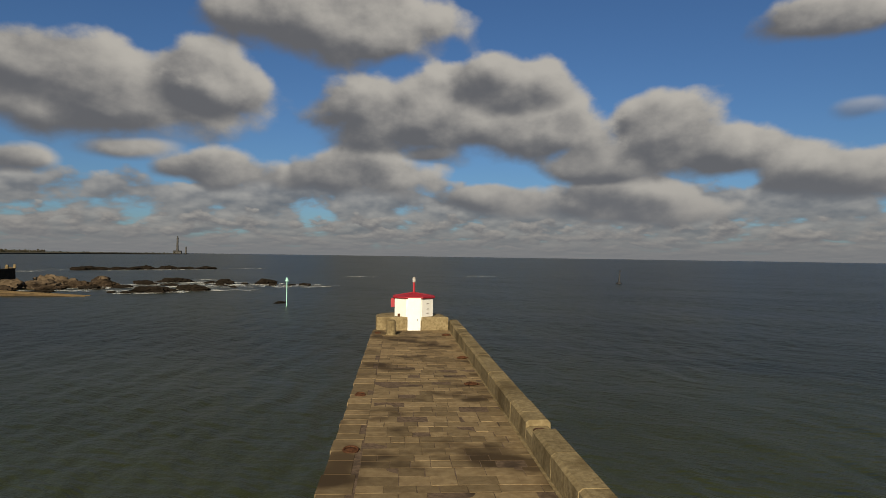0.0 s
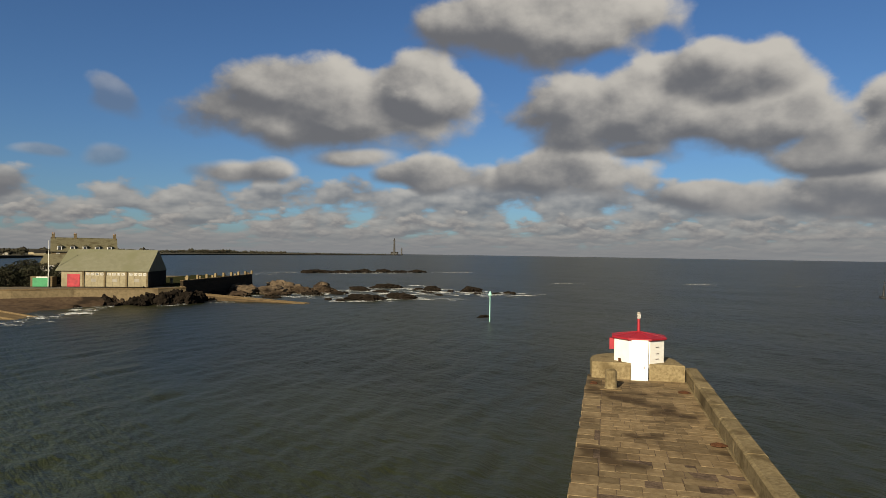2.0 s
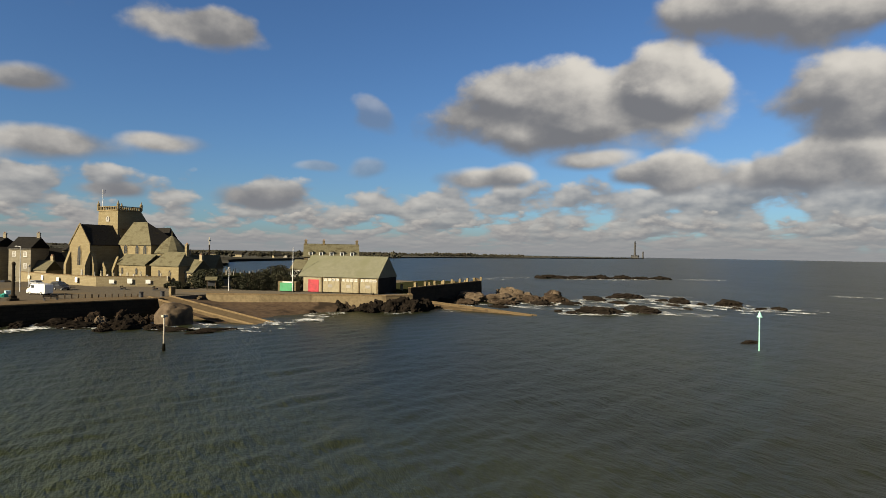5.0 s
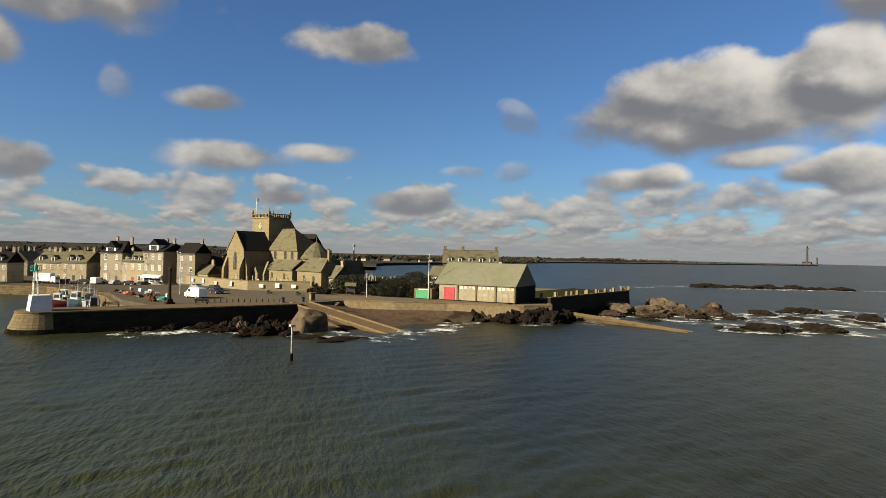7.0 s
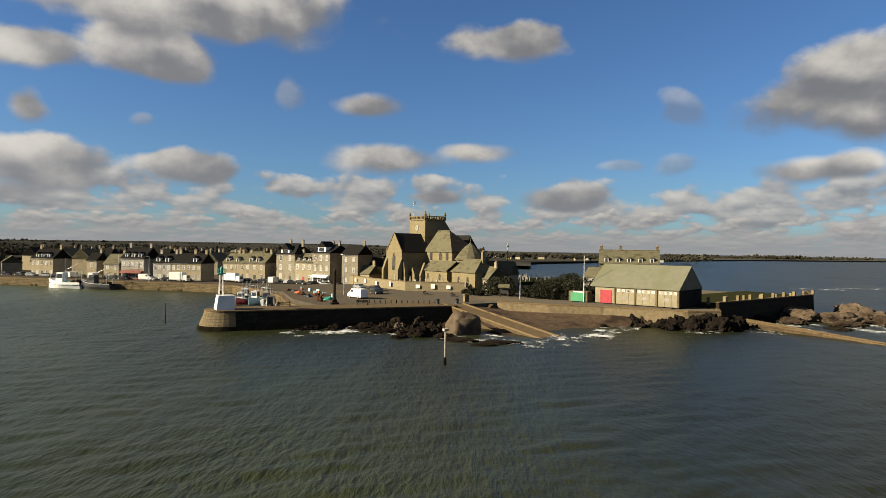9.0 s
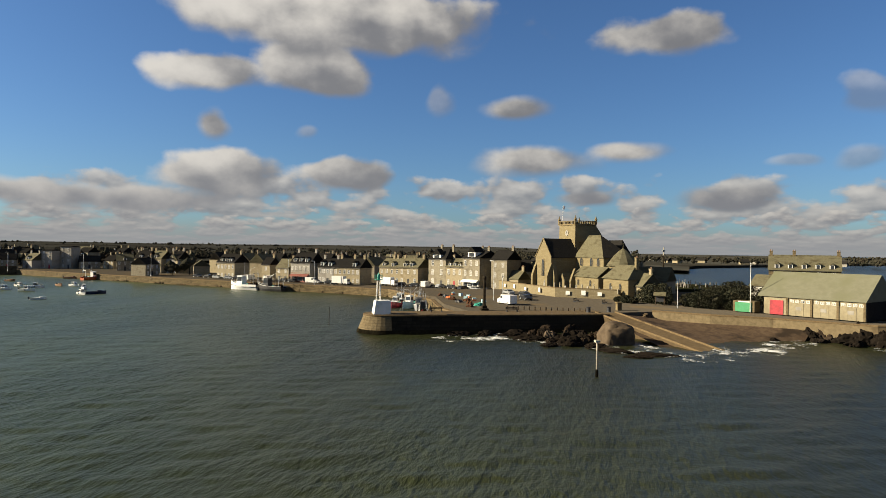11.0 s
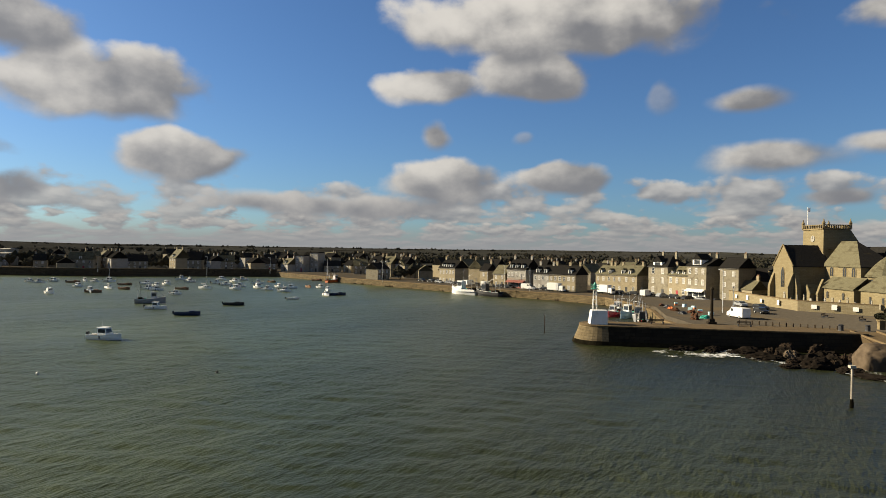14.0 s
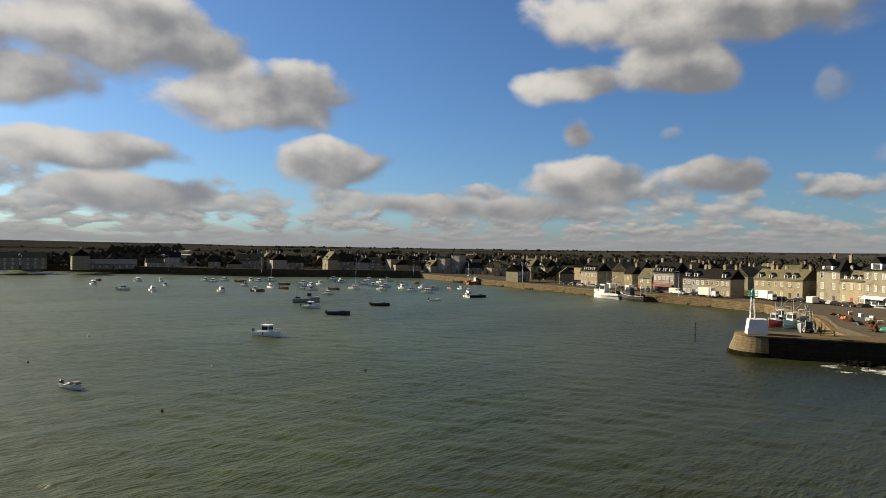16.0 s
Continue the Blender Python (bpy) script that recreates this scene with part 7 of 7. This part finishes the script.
part("crosshead", Shape().box(-0.22, 0.22, -0.2, 0.2, 12.6, 15.6).box(-1.25, -0.22, -0.18, 0.18, 14.1, 14.55).box(0.22, 1.25, -0.18, 0.18, 14.1, 14.55), OFFWHITE, cal, "pale stone cross on top")
part("base", Shape().soft_box(-1.6, 1.6, -1.6, 1.6, 0, 1.6, 0.1), STONE_B, cal)


def bench(x, y, turn):
    e = thing("bench", "dark wooden bench on the breakwater", "bench", pose(x, y, 3.58, 0, 0, turn), "benches")
    for k in range(3):
        part("seat_slat", Shape().box(-1.3, 1.3, -0.3 + k * 0.2, -0.14 + k * 0.2, 0.42, 0.47), BARK, e)
    for z in (0.6, 0.8):
        part("back_slat", Shape().box(-1.3, 1.3, 0.34, 0.39, z, z + 0.14), BARK, e)
    for sx in (-1, 1):
        part("leg", Shape().box(sx * 1.1 - 0.06, sx * 1.1 + 0.06, -0.28, 0.38, 0, 0.42).box(sx * 1.1 - 0.06, sx * 1.1 + 0.06, 0.3, 0.38, 0.42, 0.95), BLACK, e)
    return e


b = bench(-139.6, 55.0, 90)
for x, y, t in ((-140, 71.0, 90), (-166, 96, 140), (-160, 101, 140)):
    copy_thing(b, pose(x, y, 3.58 if x > -141 else QUAY_Z, 0, 0, t))
for k in range(15):
    f = k / 14
    solo("short_post", Shape().lathe([(0.14, 0), (0.13, 0.75), (0.08, 0.85)], 8), BARK, "short dark post along the quay", "post", pose(-146.5 + 7 * f, 72 + 15 * f, QUAY_Z), "quay posts")
for x, y in ((-138.0, 87.0), (-140.2, 92.6)):
    solo("quay_bollard", Shape().lathe([(0.5, 0), (0.42, 0.15), (0.4, 0.9), (0.5, 1.0), (0.3, 1.15)], 12), BLACK, "dark iron bollard at the head of the slipway", "bollard", pose(x, y, QUAY_Z if y > 90 else 3.58), "quay bollards")
solo("stone_pillar", Shape().soft_box(-0.5, 0.5, -0.5, 0.5, 0, 1.6, 0.08).soft_box(-0.62, 0.62, -0.62, 0.62, 1.6, 1.85, 0.05), PARAPET, "square stone gate pillar by the slipway", "pillar", pose(-143.5, 96.5, QUAY_Z))
gear = random.Random(4)
for k in range(9):
    s = rock_shape(gear.uniform(0.8, 1.3), gear.uniform(0.6, 0.9), gear.uniform(0.35, 0.7), 40 + k, 0.6)
    solo("fishing_net", s, (IRON, BLACK, ORANGE, TEAL)[k % 4] if k % 3 else IRON, "fishing net piled on the quay", "net", pose(-186 + 4.2 * k + gear.uniform(-1, 1), 66 + gear.uniform(-1.5, 2.5), QUAY_Z), "net piles")
for k in range(6):
    e = thing("fish_crate", "stacked plastic fish crates on the quay", "crate", pose(-190 + k * 5.3, 69 + (k % 3), QUAY_Z, 0, 0, 20 * k), "crates")
    part("crate", Shape().soft_box(-0.5, 0.5, -0.35, 0.35, 0, 0.4, 0.03), SKYBLUE if k % 2 else ORANGE, e)
    part("crate", Shape().soft_box(-0.48, 0.52, -0.33, 0.37, 0.41, 0.8, 0.03), SKYBLUE, e)


# ---- plants ----
def leaf_crown(blobs, count, size, seed):
    """Leaf clumps scattered through rounded masses, denser at the skin."""
    g = np.random.RandomState(seed)
    verts, faces = [], []
    vol = np.array([a * b * c for _, _, _, a, b, c in blobs], float) ** 0.75
    pick = g.choice(len(blobs), count, p=vol / vol.sum())
    d = g.normal(size=(count, 3))
    d /= np.linalg.norm(d, axis=1)[:, None]
    rr = 0.72 + 0.36 * g.rand(count) ** 0.8
    B = np.array(blobs)[pick]
    c = B[:, :3] + d * B[:, 3:] * rr[:, None]
    u = g.normal(size=(count, 3))
    u /= np.linalg.norm(u, axis=1)[:, None]
    w = np.cross(u, g.normal(size=(count, 3)))
    w /= np.linalg.norm(w, axis=1)[:, None]
    s = size * (0.6 + 0.8 * g.rand(count))[:, None]
    v = np.stack([c - u * s, c + w * s * 0.6, c + u * s, c - w * s * 0.6], 1)
    q = np.arange(count * 4).reshape(-1, 4)
    sh = Shape()
    sh.v = [tuple(p) for p in v.reshape(-1, 3)]
    sh.f = [tuple(k) for k in q]
    return sh


def bush(x, y, z, blobs, label, seed, name="bush"):
    e = thing(name, label, name, pose(x, y, z), "shrubs")
    k = 1.0 if seed in (1, 6) else 0.92
    blobs = [tuple(q * k for q in bl) for bl in blobs]
    t = Shape()
    for bx, by, bz, a, b_, c in blobs[:4]:
        t.tube((bx * 0.4, by * 0.4, -0.2), (bx, by, bz), 0.14, 0.05, 6)
    part("trunk", t, BARK, e)
    part("crown", leaf_crown(blobs, 7000, 0.19, seed), FOLIAGE, e, "dense dark evergreen leaves")
    return e


bush(-161.5, 114.8, 3.4, [(0, 0, 2.2, 3.4, 3.0, 2.6), (3, 1, 1.6, 2.6, 2.2, 2.0), (-2.5, -1, 1.8, 2.4, 2.2, 1.9), (1, 2, 3.4, 2.2, 2.0, 1.6)], "dark evergreen bush beside the stone house", 1)
bush(-149.5, 119.8, 3.4, [(0, 0, 1.8, 3.6, 2.6, 2.2), (3.5, 1.5, 2.2, 3.2, 2.6, 2.4), (-3, -1, 1.6, 2.6, 2.2, 1.7), (1, 1, 3.4, 2.2, 1.8, 1.3)], "broad dark hedge bush above the quay", 2)
bush(-143.5, 125.5, 3.4, [(0, 0, 2.2, 3.6, 3.0, 2.7), (3, 1, 1.8, 2.6, 2.4, 2.1), (-2, 1, 3.2, 2.4, 2.2, 2.0), (0.5, -2, 1.6, 2.6, 1.8, 1.8)], "tall dark evergreen bush beside the green door", 3)
bush(-152, 130, 3.4, [(0, 0, 3.2, 4.2, 3.4, 3.2), (4, 2, 3.0, 3.4, 3.0, 2.8), (-4, -1, 2.6, 3.2, 2.8, 2.6), (1, 1, 5.0, 2.4, 2.2, 1.8)], "large brown-green shrub in the garden", 4)
bush(-141.5, 133, 3.4, [(0, 0, 3.0, 3.4, 3.0, 3.0), (3, 2, 2.6, 2.8, 2.6, 2.5), (-2.5, 1, 3.6, 2.6, 2.4, 2.4), (0.5, 1, 4.8, 1.8, 1.8, 1.5)], "brown-green shrub behind the boat shed", 5)
bush(-163, 108, 3.4, [(0, 0, 0.8, 1.8, 1.4, 0.9), (2, 1, 0.7, 1.4, 1.2, 0.8), (-1.8, -1, 0.7, 1.3, 1.2, 0.7), (0.5, 0, 1.3, 1.0, 0.9, 0.6)], "low clipped shrub by the road", 6)


def woods(name, label, spots_, size, seed):
    """Far trees: many uneven clumps, each a few leaf masses on a bare trunk."""
    g = np.random.RandomState(seed)
    s = Shape()
    for x, y, z, k in spots_:
        h = size * k * g.uniform(0.7, 1.35)
        for j in range(4):
            ox, oy, oz = g.normal(0, 0.33 * h), g.normal(0, 0.33 * h), h * g.uniform(0.35, 0.8)
            r = h * g.uniform(0.2, 0.4)
            pts = []
            for a in range(6):
                q = 2 * math.pi * a / 6
                pts.append((x + ox + r * math.cos(q) * g.uniform(.7, 1.3), y + oy + r * math.sin(q) * g.uniform(.7, 1.3), z + oz + r * g.uniform(-.25, .25)))
            top = (x + ox + g.normal(0, .2 * r), y + oy, z + oz + r * g.uniform(.7, 1.2))
            low = (x + ox, y + oy, max(z, z + oz - r * 1.1))
            s.add(pts + [top, low], [(a, (a + 1) % 6, 6) for a in range(6)] + [((a + 1) % 6, a, 7) for a in range(6)])
        s.tube((x, y, z - 1), (x, y, z + h * 0.5), h * 0.03, n=4)
    return solo(name, s, WOODS, label, "woods", kind="stuff")


g = np.random.RandomState(17)


def fan(n, a0, a1, r0, r1, z, size):
    out = []
    for _ in range(n):
        a, r = math.radians(g.uniform(a0, a1)), g.uniform(r0, r1)
        out.append((-12 - r * math.sin(a), 31 + r * math.cos(a), z(a, r) if callable(z) else z, size * g.uniform(0.7, 1.2)))
    return out


woods("woods", "dark bare woods on the hills behind the town", fan(1500, 66, 150, 560, 760, 3.0, 1.0) + fan(1800, 62, 122, 560, 1100, 4.0, 1.05) + fan(150, 132.5, 138.0, 600, 760, 4.0, 1.75) + fan(1100, 62, 150, 900, 1500, 6.0, 1.1) + fan(900, 62, 155, 1500, 1900, 11.0, 1.3), 5.6, 1)
woods("town_trees", "bare dark trees among the town roofs", fan(90, 72, 104, 300, 430, 3.0, 0.9) + fan(240, 104, 150, 455, 560, 3.0, 1.0), 6.5, 2)
woods("coast_trees", "dark pines along the far northern coast", fan(260, 43, 68, 820, 1250, 3.0, 0.9) + [(-985 - g.uniform(0, 60), 1180 + 10 * k + g.uniform(-20, 20), 3.0, g.uniform(.25, .55)) for k in range(130)] + [(-1000 + g.normal(0, 14), 1420 + g.normal(0, 40), 3.0, 0.9) for k in range(16)] + [q for q in fan(420, 32, 47, 1300, 2600, 3.0, 0.8) if q[0] < -1015] + [(-1030 + g.normal(0, 22), 1340 + g.normal(0, 45), 3.0, 1.1) for k in range(40)], 7.5, 3)
far = random.Random(31)
for k in range(16):
    a = radians(far.uniform(47, 66))
    r = far.uniform(800, 1000)
    s = Shape().add(*(lambda q: (q.v, q.f))(wall_shape(11.5, 7, 3.2, 6.0)))
    e = thing("cottage", "grey cottage on the far northern shore", "house", pose(-12 - r * math.sin(a), 31 + r * math.cos(a), 2.9, 0, 0, far.uniform(0, 90)), "coast cottages")
    part("wall", s, STONE_A if k % 3 else OFFWHITE, e)
    part("roof", roof_shape(11.5, 7, 3.2, 6.0), ROOF_SLATE, e)

# ---- paving of the pier ----
def slab_mesh(w, d, k):
    g_ = random.Random(k)
    s = Shape()
    h = 0.12 + g_.uniform(-0.012, 0.012)
    j = lambda: g_.uniform(-0.015, 0.015)
    c = 0.012
    v = []
    for z, i in ((0, 0.0), (h - c, 0.0), (h, c)):
        v += [(-w / 2 + i + j(), -d / 2 + i + j(), z), (w / 2 - i + j(), -d / 2 + i + j(), z), (w / 2 - i + j(), d / 2 - i + j(), z + g_.uniform(-.006, .006)), (-w / 2 + i + j(), d / 2 - i + j(), z)]
    f = [(8, 9, 10, 11)]
    for q in (0, 4):
        f += [(q + i, q + (i + 1) % 4, q + 4 + (i + 1) % 4, q + 4 + i) for i in range(4)]
    return s.add(v, f).mesh("slab", GRANITE)


pave, lay = random.Random(3), random.Random(8)
SLABS = {}
loose = Shape()
count = 0
y = 1.4
rows_ = []
while y > -72:
    d = pave.choice((0.62, 0.72, 0.82, 0.95))
    rows_.append((y - d / 2, d))
    y -= d
for ri, (yc, d) in enumerate(rows_):
    x = -2.78
    while x < 3.28:
        w = lay.choice((0.55, 0.7, 0.85, 1.0, 1.3))
        if x + w > 3.0:
            w = 3.34 - x
        if w > 0.15:
            near = -46 < yc < -20
            key = (round(w, 1), d, pave.randrange(3))
            if near and count < 260:
                if key not in SLABS:
                    SLABS[key] = slab_mesh(w - 0.02, d - 0.02, len(SLABS))
                ob = new("slab", SLABS[key])
                ob.parent = pier
                ob.matrix_basis = pose(x + w / 2, yc, 3.44 + pave.uniform(-0.006, 0.006), pave.uniform(-.3, .3), pave.uniform(-.3, .3), pave.uniform(-.8, .8))
                count += 1
            else:
                dz = pave.uniform(-0.006, 0.006)
                loose.soft_box(x + 0.01, x + w - 0.01, yc - d / 2 + 0.01, yc + d / 2 - 0.01, 3.44 + dz, 3.56 + dz, 0.01)
        x += w
ISLAND = mat("deck_granite", (0.29, 0.205, 0.11), (0.42, 0.31, 0.175), 3.0, 0.9, 0.5, 0.02, c3=(0.115, 0.078, 0.044), big=0.13, spot=0.5)
t = ISLAND.node_tree
bs = t.nodes["Principled BSDF"]
src = bs.inputs["Base Color"].links[0].from_socket
r_ = node(t, "ShaderNodeNewGeometry").outputs["Random Per Island"]
hs = node(t, "ShaderNodeHueSaturation", {"Value": span(t, r_, 0, 1, 0.75, 1.25), "Color": src})
t.links.new(hs.outputs[0], bs.inputs["Base Color"])
part("paving", loose, ISLAND, pier, kind="stuff")
# edge stones on the open side
y = 0.2
while y > -72:
    L = pave.choice((0.8, 1.1, 1.4, 1.7))
    s = Shape().soft_box(-0.62, 0.5 - pave.choice((0.0, 0.02, 0.25)), -L / 2 + 0.02, L / 2 - 0.02, 0, 0.22, 0.012)
    o = part("edge_stone", s, GRANITE, pier)
    o.matrix_basis = pose(-3.29 + pave.uniform(-.05, .05), y - L / 2, 3.345, 0, pave.uniform(-.4, .4), 0)
    y -= L
# parapet blocks along the seaward side
y = 1.6
while y > -72:
    L = pave.choice((2.0, 2.4, 2.8, 3.1))
    gap = abs(y + 36.3) < 0.01   # one lower stone with a mooring iron
    if gap:
        L = 1.3
    elif y > -36.3 > y - L - 0.5:
        L = y + 36.3
    s = Shape()
    w, h = 0.5, 1.06
    ring_ = lambda yy: [(-w, yy, 0), (w, yy, 0), (w - 0.02, yy, h - 0.12), (w - 0.14, yy, h), (-w + 0.16, yy, h), (-w + 0.02, yy, h - 0.1)]
    s.loft([ring_(-L / 2 + 0.012), ring_(L / 2 - 0.012)])
    o = part("parapet_stone", s, PARAPET, pier)
    o.matrix_basis = pose(3.82 + pave.uniform(-.025, .025), y - L / 2, 3.36 - (0.22 if gap else 0) + pave.uniform(-.015, .015), 0, pave.uniform(-.5, .5), pave.uniform(-.15, .15))
    y -= L
part("mortar_line", Shape().box(3.22, 3.36, -72, 0.3, 3.5, 3.575), PARAPET, pier, "pale mortar line along the foot of the parapet")
